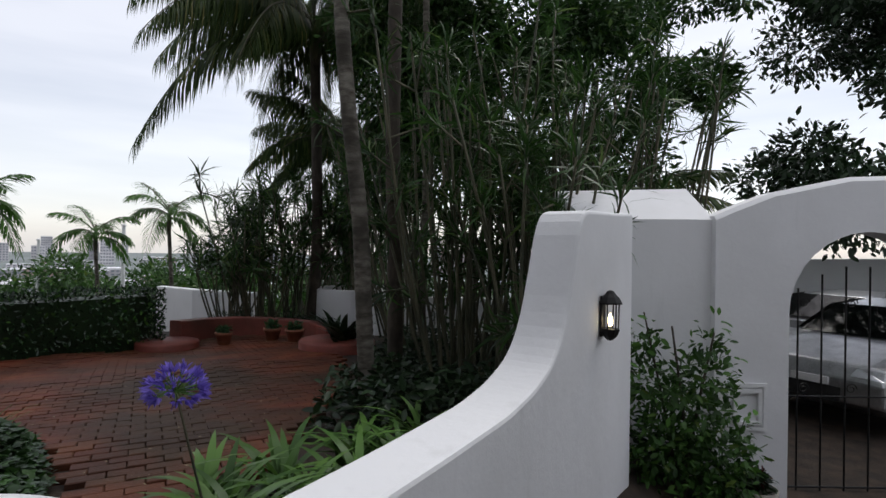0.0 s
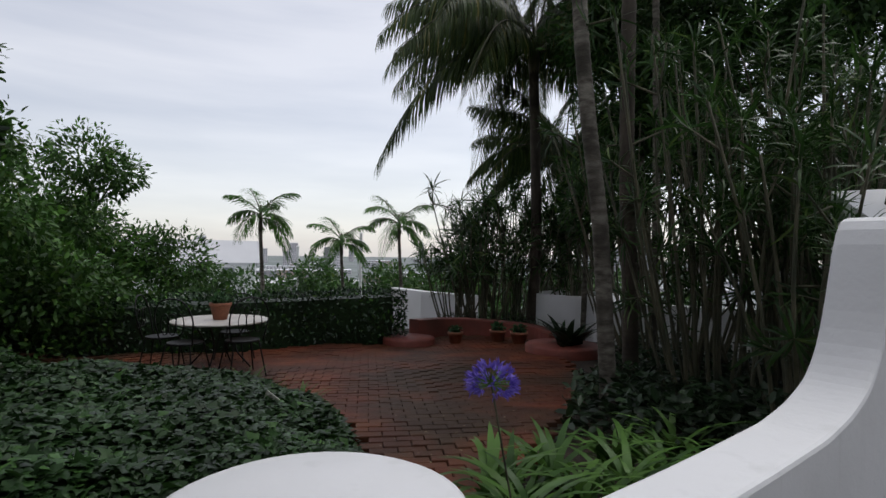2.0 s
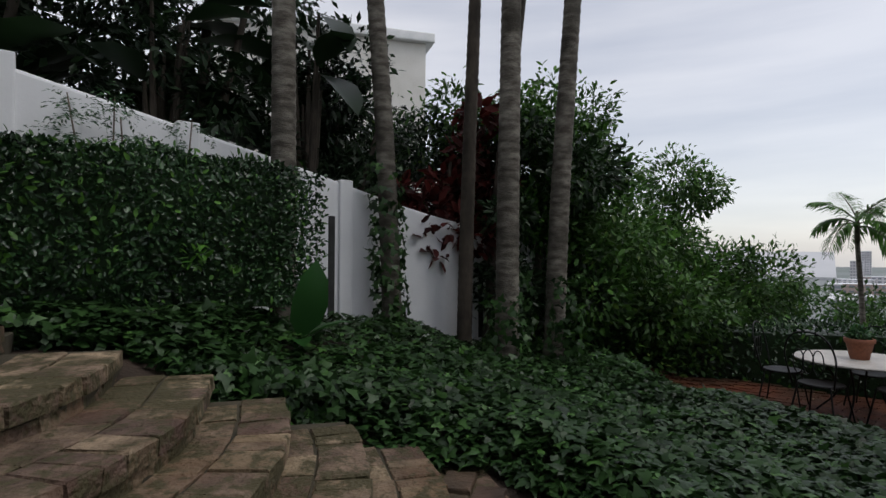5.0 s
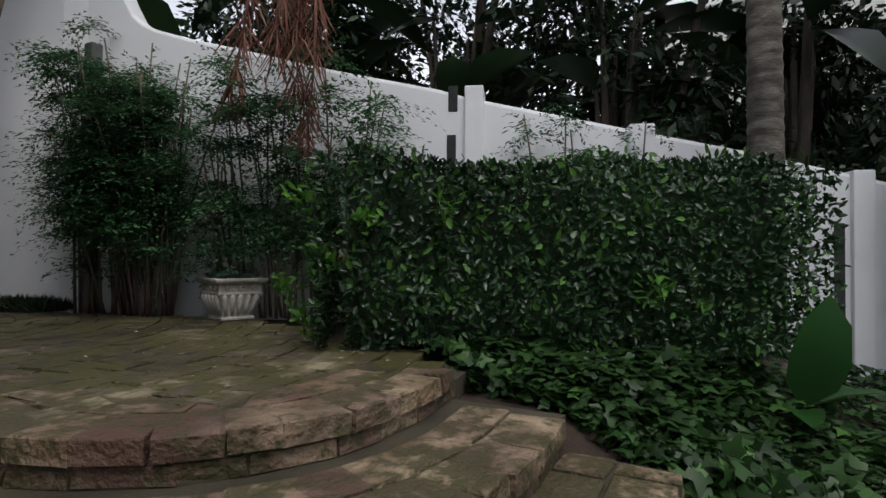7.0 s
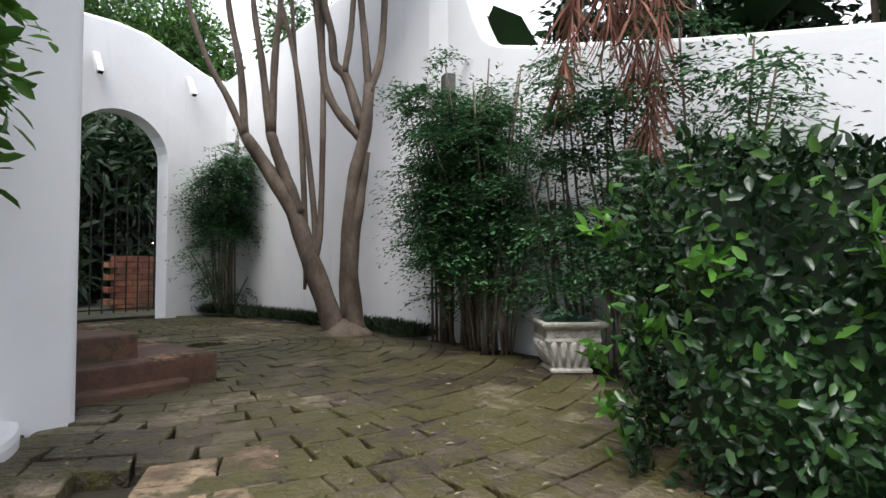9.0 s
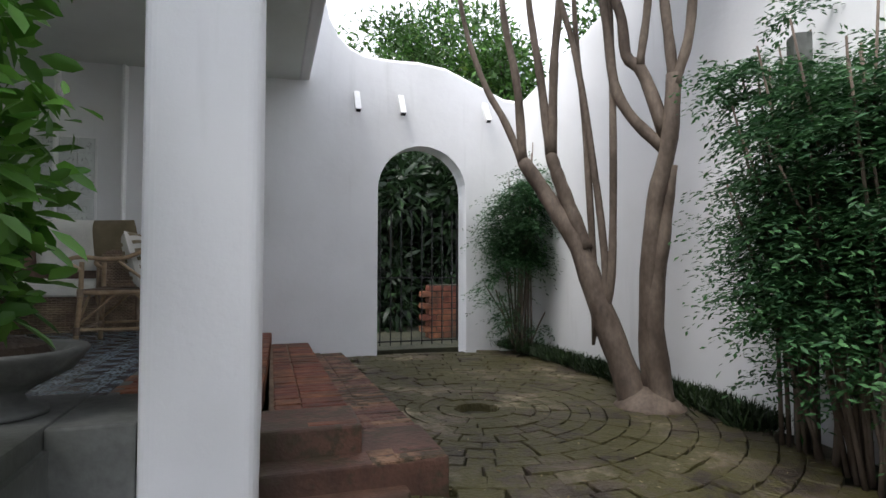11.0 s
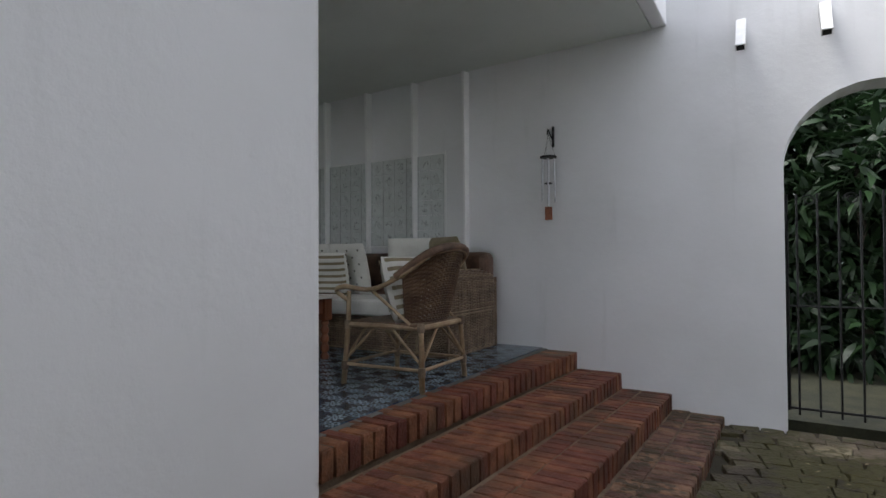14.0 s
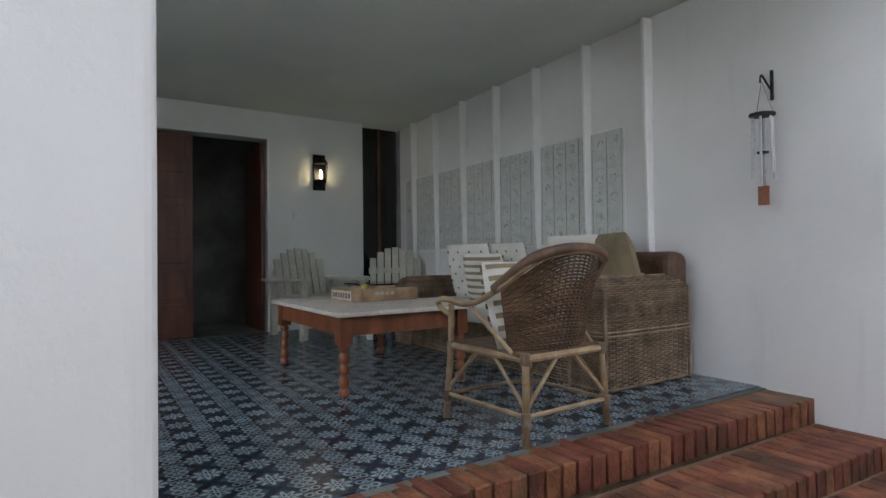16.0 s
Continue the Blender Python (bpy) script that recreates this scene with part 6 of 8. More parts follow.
core = Geo().box((-3.45, -1.42, 1.3), (-2.6, -1.22, 2.08), HOUSE)
part("mortar", core, M_MORTAR, lw)
for row in range(9):
    for col in range(4):
        me = brick_mesh(("wallbrick", (row + col) % 3), 0.21, 0.215, 0.075)
        if not me.materials:
            me.materials.append(M_RED)
        o = new("brick", me)
        o.parent = lw
        base = Vector(hp(-3.1, -1.4, 1.3))
        c = HOUSE @ Vector((-3.35 + col * 0.222 + (0.1 if row % 2 else 0), -1.32, 1.345 + row * 0.086))
        o.location = c - base
        o.rotation_euler = (0, 0, math.atan2(UY, UX))
for (u_, v_, z_, h_) in ((-2.4, -2.9, 1.3, 3.2), (-1.5, -3.1, 1.3, 3.6), (-3.2, -3.2, 1.3, 3.4), (-0.7, -3.0, 1.3, 3.2), (-4.0, -3.0, 1.3, 3.0), (-2.0, -4.3, 1.3, 4.4), (-3.1, -4.5, 1.3, 4.4), (-1.0, -4.2, 1.3, 4.2)):
    bx_, by_, _ = hp(u_, v_)
    leafy_tree("broad_leaf_shrub", "dense dark shrub with long drooping leaves behind the gateway", (bx_, by_, z_), [([(0, 0, 0), (0, 0.1, 1.4), (0.1, 0, 2.6)], 0.07, 0.03)],
               clump_cloud((-0.6, -0.5, 0.2), (0.6, 0.5, h_ - 0.2), 20, 0.3, 0.5, rng), 2600, 0.30, M_DARKLEAF, rng, (LEAF_LONG[0] * (1, 2.4, 1), LEAF_LONG[1]), category="shrub", squash=1.0)
for (u_, v_, h_) in ((-2.2, -6.5, 8.0), (-4.6, -5.5, 8.0), (0.3, -6.0, 8.5), (-6.5, -5.0, 8.0), (-8.5, -3.0, 8.0), (-4.4, -8.0, 9.5)):
    bx_, by_, _ = hp(u_, v_)
    leafy_tree("garden_tree", "green leafy tree rising behind the wavy white wall", (bx_, by_, 1.0), [([(0, 0, 0), (0, 0.1, 3), (0.1, 0, 6)], 0.16, 0.06), ([(0, 0, 2.5), (0.6, 0.5, 4), (1.0, 0.8, 6)], 0.08, 0.03)],
               clump_cloud((-1.6, -1.2, 2.2), (1.6, 1.2, h_ - 1.0), 36, 0.5, 0.9, rng), 9000, 0.17, M_TREELEAF, rng, extra=(M_MIDLEAF, 2500, 0.15))

# ---- the patio's garden things ----
def disc(x, y, r, z0, z1, mat_, name, label):
    ob = thing(name, label, "raised bed", (x, y, z0))
    part("rim", Geo().lathe([(0, z0), (r, z0), (r, z1 - 0.03), (r - 0.02, z1), (0.0, z1)], (x, y, 0), 32).mesh("rim", True), mat_, ob)
    return ob


disc(-4.72, 9.35, 0.50, -0.7, -0.10, M_REDPAINT, "round_bed", "low round red plastered bed on the patio's edge")
disc(-1.78, 9.1, 0.62, -0.7, 0.02, M_REDPAINT, "round_bed", "round red plastered bed at the foot of a palm")
structure("wall_red", wall_strip(smooth_line([(-4.75, 9.9), (-4.35, 10.7), (-3.6, 11.0), (-2.7, 10.8), (-2.2, 10.2)], 20), np.linspace(0.16, 0.02, 20), -1.0, 0.3, 0.02, 1.0), M_REDPAINT, "curved red plastered low wall")
cyl = thing("white_planter", "large round white plastered planter beyond the patio", "planter", (-2.0, 12.5, -0.8))
part("drum", Geo().lathe([(0.0, -0.8), (0.95, -0.8), (0.95, 0.61), (0.93, 0.64), (0.85, 0.64), (0.83, 0.62), (0.82, 0.30), (0, 0.30)], (-2.0, 12.5, 0), 48).mesh("drum", True), M_WALL, cyl)
for x, y, r in ((-4.3, 11.6, 0.8), (-3.3, 11.9, 0.8), (-2.9, 11.4, 0.6)):
    leafy_tree("low_bush", "clipped dark green bush behind the red wall", (x, y, -0.6), [([(0, 0, 0), (0, 0, 0.4), (0, 0, 0.7)], 0.04, 0.02)], [(0, 0, 0.45, r * 0.55), (0.4, 0, 0.4, r * 0.5), (-0.4, 0, 0.45, r * 0.5)], 2200, 0.06, M_DARKLEAF, rng, category="shrub")

tbl = thing("garden_table", "round pale-topped iron garden table on the brick patio", "table", (-5.72, 5.5, gz(-5.72, 5.5)))
tz = 0.60
part("tabletop", Geo().lathe([(0, tz - 0.025), (0.60, tz - 0.025), (0.615, tz - 0.01), (0.60, tz), (0, tz)], (-5.72, 5.5, 0), 40).mesh("tabletop", True), M_TABTOP, tbl)
for k in range(4):
    a = k * math.pi / 2 + 0.4
    c, s_ = math.cos(a), math.sin(a)
    part("leg", Geo().tube(smooth_line([(-5.72 + 0.42 * c, 5.5 + 0.42 * s_, gz(-5.72, 5.5)), (-5.72 + 0.2 * c, 5.5 + 0.2 * s_, 0.25), (-5.72 + 0.36 * c, 5.5 + 0.36 * s_, tz - 0.02)], 12), 0.011, 6).mesh("leg", True), M_BLACK, tbl)
flower_pot(-5.72, 5.5, tz + 0.002, 0.14, 0.22, "terracotta pot with small flowers on the garden table", M_NANDINA, M_LILY)


def iron_chair():
    ob = thing("iron_chair", "black wrought iron chair beside the garden table", "chair", (0, 0, 0), "iron chairs round the garden table")
    seat = Geo().lathe([(0, 0.425), (0.20, 0.425), (0.205, 0.435), (0.20, 0.445), (0, 0.44)], (0, 0, 0), 18)
    part("seat", seat.mesh("seat"), M_BLACK, ob)
    for sx in (-1, 1):
        for sy in (-1, 1):
            part("leg", Geo().tube([(sx * 0.22, sy * 0.22, 0), (sx * 0.15, sy * 0.15, 0.43)], 0.009, 6), M_BLACK, ob)
    pts = smooth_line([(-0.19, -0.17, 0.43), (-0.23, -0.24, 0.75), (-0.12, -0.28, 0.95), (0.12, -0.28, 0.95), (0.23, -0.24, 0.75), (0.19, -0.17, 0.43)], 26)
    part("back_hoop", Geo().tube(pts, 0.009, 6).mesh("hoop", True), M_BLACK, ob)
    for k in range(3):
        pts = [((k - 1) * 0.09 + 0.05 * math.cos(q), -0.26, 0.68 + 0.12 * math.sin(q)) for q in np.linspace(0, 2 * math.pi, 18)]
        part("back_scroll", Geo().tube(pts, 0.006, 5).mesh("scroll", True), M_BLACK, ob)
    return ob


ic = iron_chair()
places = ((-5.05, 5.15, 60), (-5.55, 4.75, 15), (-6.35, 5.15, -60), (-6.1, 6.2, 200))
for x, y, a in places[1:]:
    copy_thing(ic, Matrix.Translation((x, y, gz(x, y))) @ Matrix.Rotation(radians(a), 4, "Z"))
ic.location = (places[0][0], places[0][1], gz(*places[0][:2]))
ic.rotation_euler = (0, 0, radians(places[0][2]))

sgn = thing("plant_marker", "small pale tilted marker standing in the ivy", "sign", (-3.3, 3.45, 0.2))
part("plate", bevel(Geo().box((-0.07, -0.004, 0), (0.07, 0.004, 0.09), Matrix.Translation((-3.3, 3.45, 0.27)) @ Matrix.Rotation(0.5, 4, "Y")).mesh("plate"), 0.002), M_CREAM, sgn)
part("stake", Geo().tube([(-3.3, 3.45, 0.05), (-3.29, 3.45, 0.30)], 0.005, 5), M_BLACK, sgn)
for x, y, h, r in ((-12.3, 20.9, 5.4, 0.085), (-16.0, 21.5, 4.8, 0.07)):
    fp = thing("pole", "tall slim white pole beyond the hedge", "pole", (x, y, -3.5))
    part("shaft", Geo().tube([(x, y, -3.5), (x, y, h - 3.5 + 0.35)], [r, r * 0.8], 10), M_WHITEPAINT, fp)
    part("cap", Geo().lathe([(0.01, 0), (r * 1.3, 0.02), (r, 0.08), (0, 0.10)], (x, y, h - 3.15), 10), M_WHITEPAINT, fp)


# ---- the town in the distance ----
def far_block(name, label, x, y, z, w, d, h, storeys, cols, mat_, group=""):
    ob = thing(name, label, "building", (x, y, z), group, turn=math.degrees(math.atan2(y, x)) - 90)
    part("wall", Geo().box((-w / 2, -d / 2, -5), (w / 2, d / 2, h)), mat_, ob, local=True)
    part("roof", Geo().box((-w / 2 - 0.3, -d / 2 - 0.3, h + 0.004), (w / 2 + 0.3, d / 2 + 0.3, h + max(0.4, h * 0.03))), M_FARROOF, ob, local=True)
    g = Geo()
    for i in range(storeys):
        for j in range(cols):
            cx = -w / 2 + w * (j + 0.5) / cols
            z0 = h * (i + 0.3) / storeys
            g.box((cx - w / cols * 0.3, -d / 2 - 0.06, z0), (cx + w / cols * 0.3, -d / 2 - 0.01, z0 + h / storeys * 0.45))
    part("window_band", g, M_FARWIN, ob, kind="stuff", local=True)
    return ob


# haze is mixed into these window and brick colours too
M_FARWIN = grain("hazed_window", (0.16, 0.18, 0.21), (0.26, 0.28, 0.31), 0.1, 1, 0.3, 0)
M_FARRED = grain("hazed_brick", (0.34, 0.24, 0.22), (0.44, 0.34, 0.31), 0.02, 0.4, 0.9, 0, per_piece=0.3)
r2 = random.Random(5)
for i in range(120):
    yaw = radians(r2.uniform(-14, 68))
    d = r2.choice([r2.uniform(900, 1500), r2.uniform(1500, 2600), r2.uniform(500, 900)])
    x, y = -math.sin(yaw) * d, math.cos(yaw) * d
    z = float(ground_z(x, y))
    tall = d > 1400 and r2.random() < 0.55
    if tall:
        h, w = r2.uniform(40, 88), r2.uniform(18, 40)
    else:
        h, w = r2.uniform(6, 16), r2.uniform(30, 110)
    far_block("distant_building", "distant town building, paled in colour for haze" if r2.random() < 0.7 else "distant reddish town building", x, y, z, w, w * 0.5, h, max(2, int(h / (7 if tall else 5))), 5 if tall else 9, M_FAR if r2.random() < 0.75 else M_FARRED, "distant town buildings")
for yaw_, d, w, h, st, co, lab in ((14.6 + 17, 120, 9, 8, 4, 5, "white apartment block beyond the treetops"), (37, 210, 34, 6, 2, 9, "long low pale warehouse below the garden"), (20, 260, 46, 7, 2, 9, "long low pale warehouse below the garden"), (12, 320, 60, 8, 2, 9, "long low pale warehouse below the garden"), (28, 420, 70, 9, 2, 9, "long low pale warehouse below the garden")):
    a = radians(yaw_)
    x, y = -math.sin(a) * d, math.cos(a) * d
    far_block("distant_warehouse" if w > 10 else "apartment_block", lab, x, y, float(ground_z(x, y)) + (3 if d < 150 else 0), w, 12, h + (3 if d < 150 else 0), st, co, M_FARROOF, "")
# neighbour's low white building beyond the shrubs, and the tall house behind the wall
nb = thing("neighbour_building", "long pale building with a steep gable beyond the shrubs", "building", (-31.5, 28.0, -5))
part("wall", prism([(-37.5, 26.9), (-28.8, 33.9), (-31.0, 36.7), (-39.7, 29.7)], -8, [0.55, 0.45, 0.45, 0.55]), M_WHITEPAINT, nb)
roof = mesh_of("gable_roof", [(-38.0, 26.4, 0.6), (-28.4, 34.2, 0.5), (-29.9, 35.9, 2.2), (-39.4, 28.3, 2.3), (-31.2, 37.2, 0.5), (-40.4, 29.8, 0.6),
                              (-38.0, 26.4, 0.4), (-28.4, 34.2, 0.3), (-31.2, 37.2, 0.3), (-40.4, 29.8, 0.4)],
               [(0, 1, 2, 3), (3, 2, 4, 5), (6, 7, 1, 0), (1, 7, 8, 4, 2), (5, 9, 6, 0, 3), (8, 9, 5, 4), (9, 8, 7, 6)])
part("roof", roof, M_FARROOF, nb)
for k in range(5):
    fx = 0.12 + k * 0.18
    part("window", Geo().box((-37.5 + 8.7 * fx - 0.35, 26.9 + 7.0 * fx - 0.30, -0.5), (-37.5 + 8.7 * fx + 0.35, 26.9 + 7.0 * fx + 0.1, 0.15)), M_FARWIN, nb)
nh = thing("neighbour_house", "tall pale neighbouring house behind the dark trees", "building", (-24, 4.0, 0))
part("wall", Geo().box((-27, -3, -1), (-21, 4.6, 9.6)), M_HOUSE, nh)
part("cornice", bevel(Geo().box((-27.3, -3.3, 9.604), (-20.75, 4.9, 9.95)).mesh("cornice"), 0.05), M_WHITEPAINT, nh)


# ---- cars in the yard ----
def car(name, label, m, paint):
    ob = thing(name, label, "car", tuple(m.translation))
    L, W = 4.1, 1.7
    prof = [(-2.05, 0.35), (-2.05, 0.62), (-1.95, 0.80), (-1.2, 0.95), (-0.9, 1.0), (-0.2, 1.40), (0.5, 1.47), (1.3, 1.40), (1.85, 1.05), (2.02, 0.9), (2.05, 0.4), (1.75, 0.22), (-1.8, 0.22)]
    ys = [(-0.85, 0.90), (-0.80, 0.97), (-0.6, 1.0), (0.6, 1.0), (0.80, 0.97), (0.85, 0.90)]
    v, n = [], len(prof)
    for yy, k in ys:
        for x, z in prof:
            yb = yy * (1 - 0.22 * max(0, z - 0.95) / 0.5)
            v.append((x * (0.94 if abs(yy) > 0.82 else 1.0), yb, 0.22 + (z - 0.22) * k))
    f = [(i * n + j, i * n + (j + 1) % n, (i + 1) * n + (j + 1) % n, (i + 1) * n + j) for i in range(len(ys) - 1) for j in range(n)] + [tuple(range(n))[::-1], tuple((len(ys) - 1) * n + j for j in range(n))]
    me = Geo().add(xf(v, m), f).mesh("body")
    part("body", bevel(me, 0.03, 2, 20), paint, ob)
    glass = [(-0.86, 1.03), (-0.24, 1.375), (0.5, 1.44), (1.25, 1.37), (1.6, 1.12), (0.4, 1.02)]
    for sy in (-1, 1):
        gv = [(x, sy * (0.865 - 0.19 * max(0, z - 0.95) / 0.5), z) for x, z in glass]
        part("side_window", Geo().add(xf(gv, m), [tuple(range(6)), tuple(range(6))[::-1]]), M_DARKGLASS, ob)
    part("windscreen", Geo().add(xf([(-0.97, -0.72, 1.03), (-0.27, -0.60, 1.395), (-0.27, 0.60, 1.395), (-0.97, 0.72, 1.03)], m), [(0, 1, 2, 3), (3, 2, 1, 0)]), M_DARKGLASS, ob)
    for sy in (-1, 1):
        hv = [(-2.04, sy * 0.45, 0.68), (-2.03, sy * 0.78, 0.66), (-1.72, sy * 0.835, 0.80), (-1.95, sy * 0.5, 0.79)]
        part("headlight", Geo().add(xf(hv, m), [(0, 1, 2, 3), (3, 2, 1, 0)]), M_HEADLIGHT, ob)
        for x in (-1.3, 1.3):
            wm = m @ Matrix.Translation((x, sy * 0.80, 0.31)) @ Matrix.Rotation(math.pi / 2, 4, "X")
            wh = part("wheel", Geo().lathe([(0.0, -0.09), (0.29, -0.09), (0.31, -0.06), (0.31, 0.06), (0.29, 0.09), (0, 0.09)], (0, 0, 0), 24, wm).mesh("tyre"), M_TYRE, ob)
            part("rim", Geo().lathe([(0.0, -0.10), (0.19, -0.098), (0.20, 0.0), (0.19, 0.098), (0, 0.10)], (0, 0, 0), 16, wm), paint, wh)
        part("mirror", bevel(Geo().box((-0.75, sy * 0.86 - 0.02, 1.0), (-0.62, sy * 0.86 + sy * 0.15, 1.12), m).mesh("mirror"), 0.02), paint, ob)
    part("grille", Geo().box((-2.065, -0.35, 0.34), (-2.045, 0.35, 0.52), m), M_TYRE, ob)
    part("number_plate", Geo().box((-2.075, -0.22, 0.53), (-2.052, 0.22, 0.62), m), M_WHITEPAINT, ob)
    return ob


M_TYRE = grain("tyre_rubber", (0.008, 0.008, 0.008), (0.02, 0.02, 0.02), 8, 60, 0.8, 0.3)
M_HEADLIGHT, _n2, _b2 = mat_new("headlight_glass")
_b2.inputs["Base Color"].default_value = (0.5, 0.52, 0.55, 1)
_b2.inputs["Roughness"].default_value = 0.08
_b2.inputs["Metallic"].default_value = 0.5
car("car", "silver-grey hatchback parked on the brick yard", Matrix.Translation((6.4, 7.9, -0.58)) @ Matrix.Rotation(radians(28), 4, "Z"), M_TANK)
car("car", "second silver hatchback parked farther in the yard", Matrix.Translation((7.2, 10.1, -0.58)) @ Matrix.Rotation(radians(22), 4, "Z"), M_TANK)

mb = thing("meter_box", "white painted meter box set in the garden wall", "box", (2.57, 4.69, 0.2))
for k, (i_, d_) in enumerate(((0.0, 0.02), (0.05, 0.03))):
    g = Geo()
    x0, x1, z0, z1 = 2.40 + i_, 2.74 - i_, 0.02 + i_, 0.42 - i_
    for lo, hi in (((x0, z0), (x1, z0 + 0.03)), ((x0, z1 - 0.03), (x1, z1)), ((x0, z0 + 0.03), (x0 + 0.03, z1 - 0.03)), ((x1 - 0.03, z0 + 0.03), (x1, z1 - 0.03))):
        g.box((lo[0], 4.695 - d_, lo[1]), (hi[0], 4.697, hi[1]))
    part("frame" if k == 0 else "inner_frame", g, M_WHITEPAINT, mb)


# ---- veranda furniture ----
def H3(u, v, z):
    return Vector(hp(u, v, VER + z))


def hbox(g, lo, hi):
    return g.box((lo[0], lo[1], VER + lo[2]), (hi[0], hi[1], VER + hi[2]), HOUSE)


table = thing("coffee_table", "low wooden table with turned red-brown legs and a pale top", "table", tuple(H3(2.25, 1.85, 0)))
part("tabletop", bevel(hbox(Geo(), (1.62, 1.35, 0.51), (3.08, 2.41, 0.54)).mesh("tabletop"), 0.008), M_TABTOP, table)
ap = Geo()
for lo, hi in (((1.72, 1.42, 0.385), (2.98, 1.44, 0.508)), ((1.72, 2.33, 0.385), (2.98, 2.35, 0.508)), ((1.68, 1.45, 0.385), (1.70, 2.32, 0.508)), ((2.98, 1.45, 0.385), (3.0, 2.32, 0.508))):
    hbox(ap, lo, hi)
part("apron", ap, M_TABLEWOOD, table)
LEGP = [(0.0, 0.0), (0.024, 0.0), (0.036, 0.012), (0.038, 0.035), (0.026, 0.052), (0.022, 0.06), (0.036, 0.078), (0.039, 0.10), (0.030, 0.125), (0.022, 0.138), (0.035, 0.155), (0.038, 0.175), (0.029, 0.20), (0.022, 0.212), (0.035, 0.228), (0.038, 0.25), (0.028, 0.275), (0.022, 0.285), (0.036, 0.30), (0.030, 0.325), (0.024, 0.33), (0.0, 0.331)]
for uu, vv in ((1.70, 2.34), (2.99, 2.32), (1.70, 1.45), (2.97, 1.45)):
    leg = part("leg", Geo().lathe(LEGP, tuple(H3(uu, vv, 0)), 14).mesh("leg", True), M_TABLEWOOD, table)
    part("leg_block", hbox(Geo(), (uu - 0.042, vv - 0.042, 0.332), (uu + 0.042, vv + 0.042, 0.507)), M_TABLEWOOD, leg)
tray = thing("wooden_tray", "wooden tray with a fretwork side on the low table", "tray", tuple(H3(2.5, 1.65, 0.542)))
tg = Geo()
hbox(tg, (2.30, 1.45, 0.542), (2.72, 2.02, 0.555))
part("bottom", tg, M_RATTAN, tray)
for name_, lo, hi, mt in (("side", (2.30, 1.45, 0.556), (2.315, 2.02, 0.64), M_RATTAN), ("side", (2.705, 1.45, 0.556), (2.72, 2.02, 0.64), M_RATTAN), ("side", (2.316, 1.45, 0.556), (2.704, 1.465, 0.625), M_RATTAN), ("fret_side", (2.316, 2.005, 0.556), (2.704, 2.02, 0.625), M_CREAM)):
    part(name_, bevel(hbox(Geo(), lo, hi).mesh(name_), 0.004), mt, tray)
hg = Geo()
for k in range(7):
    hbox(hg, (2.34 + k * 0.05, 2.0195, 0.57), (2.37 + k * 0.05, 2.0225, 0.61))
part("fret_pattern", hg, M_TIMBER, tray, kind="stuff")
hg = Geo()
for k in range(4):
    hbox(hg, (2.297, 1.66 + k * 0.045, 0.59), (2.2995, 1.69 + k * 0.045, 0.615))
part("painted_bars", hg, M_CREAM, tray, "worn pale marks", kind="stuff")


def adirondack(m, label, group=""):
    ob = thing("garden_chair", label, "chair", tuple(m.translation), group)

    def B(name, lo, hi, mm=m, mat_=M_CREAM):
        return part(name, bevel(Geo().box(lo, hi, mm).mesh(name), 0.006), mat_, ob)

    for sx in (-1, 1):
        B("front_leg", (sx * 0.31 - 0.03, 0.30, 0), (sx * 0.31 + 0.03, 0.36, 0.52))
        B("back_leg", (sx * 0.31 - 0.03, -0.28, 0), (sx * 0.31 + 0.03, -0.22, 0.52))
        B("arm", (sx * 0.34 - 0.06, -0.34, 0.522), (sx * 0.34 + 0.06, 0.42, 0.545))
        B("rail", (sx * 0.27 - 0.015, -0.25, 0.28), (sx * 0.27 + 0.015, 0.34, 0.36))
    for k in range(6):
        B("seat_slat", (-0.26, -0.20 + k * 0.09, 0.362), (0.26, -0.125 + k * 0.09, 0.38))
    bm2 = m @ Matrix.Translation((0, -0.24, 0.36)) @ Matrix.Rotation(radians(14), 4, "X")
    for k in range(7):
        x = (k - 3) * 0.078
        B("back_slat", (x - 0.034, -0.01, 0), (x + 0.034, 0.01, 0.50 - 0.013 * (k - 3) ** 2), bm2)
    B("back_brace", (-0.28, -0.032, 0.22), (0.28, -0.012, 0.28), bm2)
    return ob


adirondack(HOUSE @ Matrix.Translation((4.65, 1.45, VER)) @ Matrix.Rotation(radians(100), 4, "Z") @ Matrix.Scale(1.2, 4), "slatted cream-painted garden chair with a rounded back by the wall")
adirondack(HOUSE @ Matrix.Translation((4.35, 0.55, VER)) @ Matrix.Rotation(radians(62), 4, "Z") @ Matrix.Scale(1.2, 4), "slatted cream garden chair in the veranda's corner")
st = thing("glass_side_table", "small side table with white legs and a dark glass top", "table", tuple(H3(4.0, 1.0, 0)))
part("tabletop", bevel(hbox(Geo(), (3.75, 0.62, 0.585), (4.35, 1.22, 0.60)).mesh("top"), 0.004), M_DARKGLASS, st)
for uu, vv in ((3.82, 0.69), (4.28, 0.69), (3.82, 1.15), (4.28, 1.15)):
    part("leg", hbox(Geo(), (uu - 0.025, vv - 0.025, 0), (uu + 0.025, vv + 0.025, 0.583)), M_WHITEPAINT, st)
cn = thing("candle_glass", "yellow candle in a clear glass on the low table", "candle", tuple(H3(2.85, 1.9, 0.542)))
c0 = H3(2.72, 1.72, 0.556)
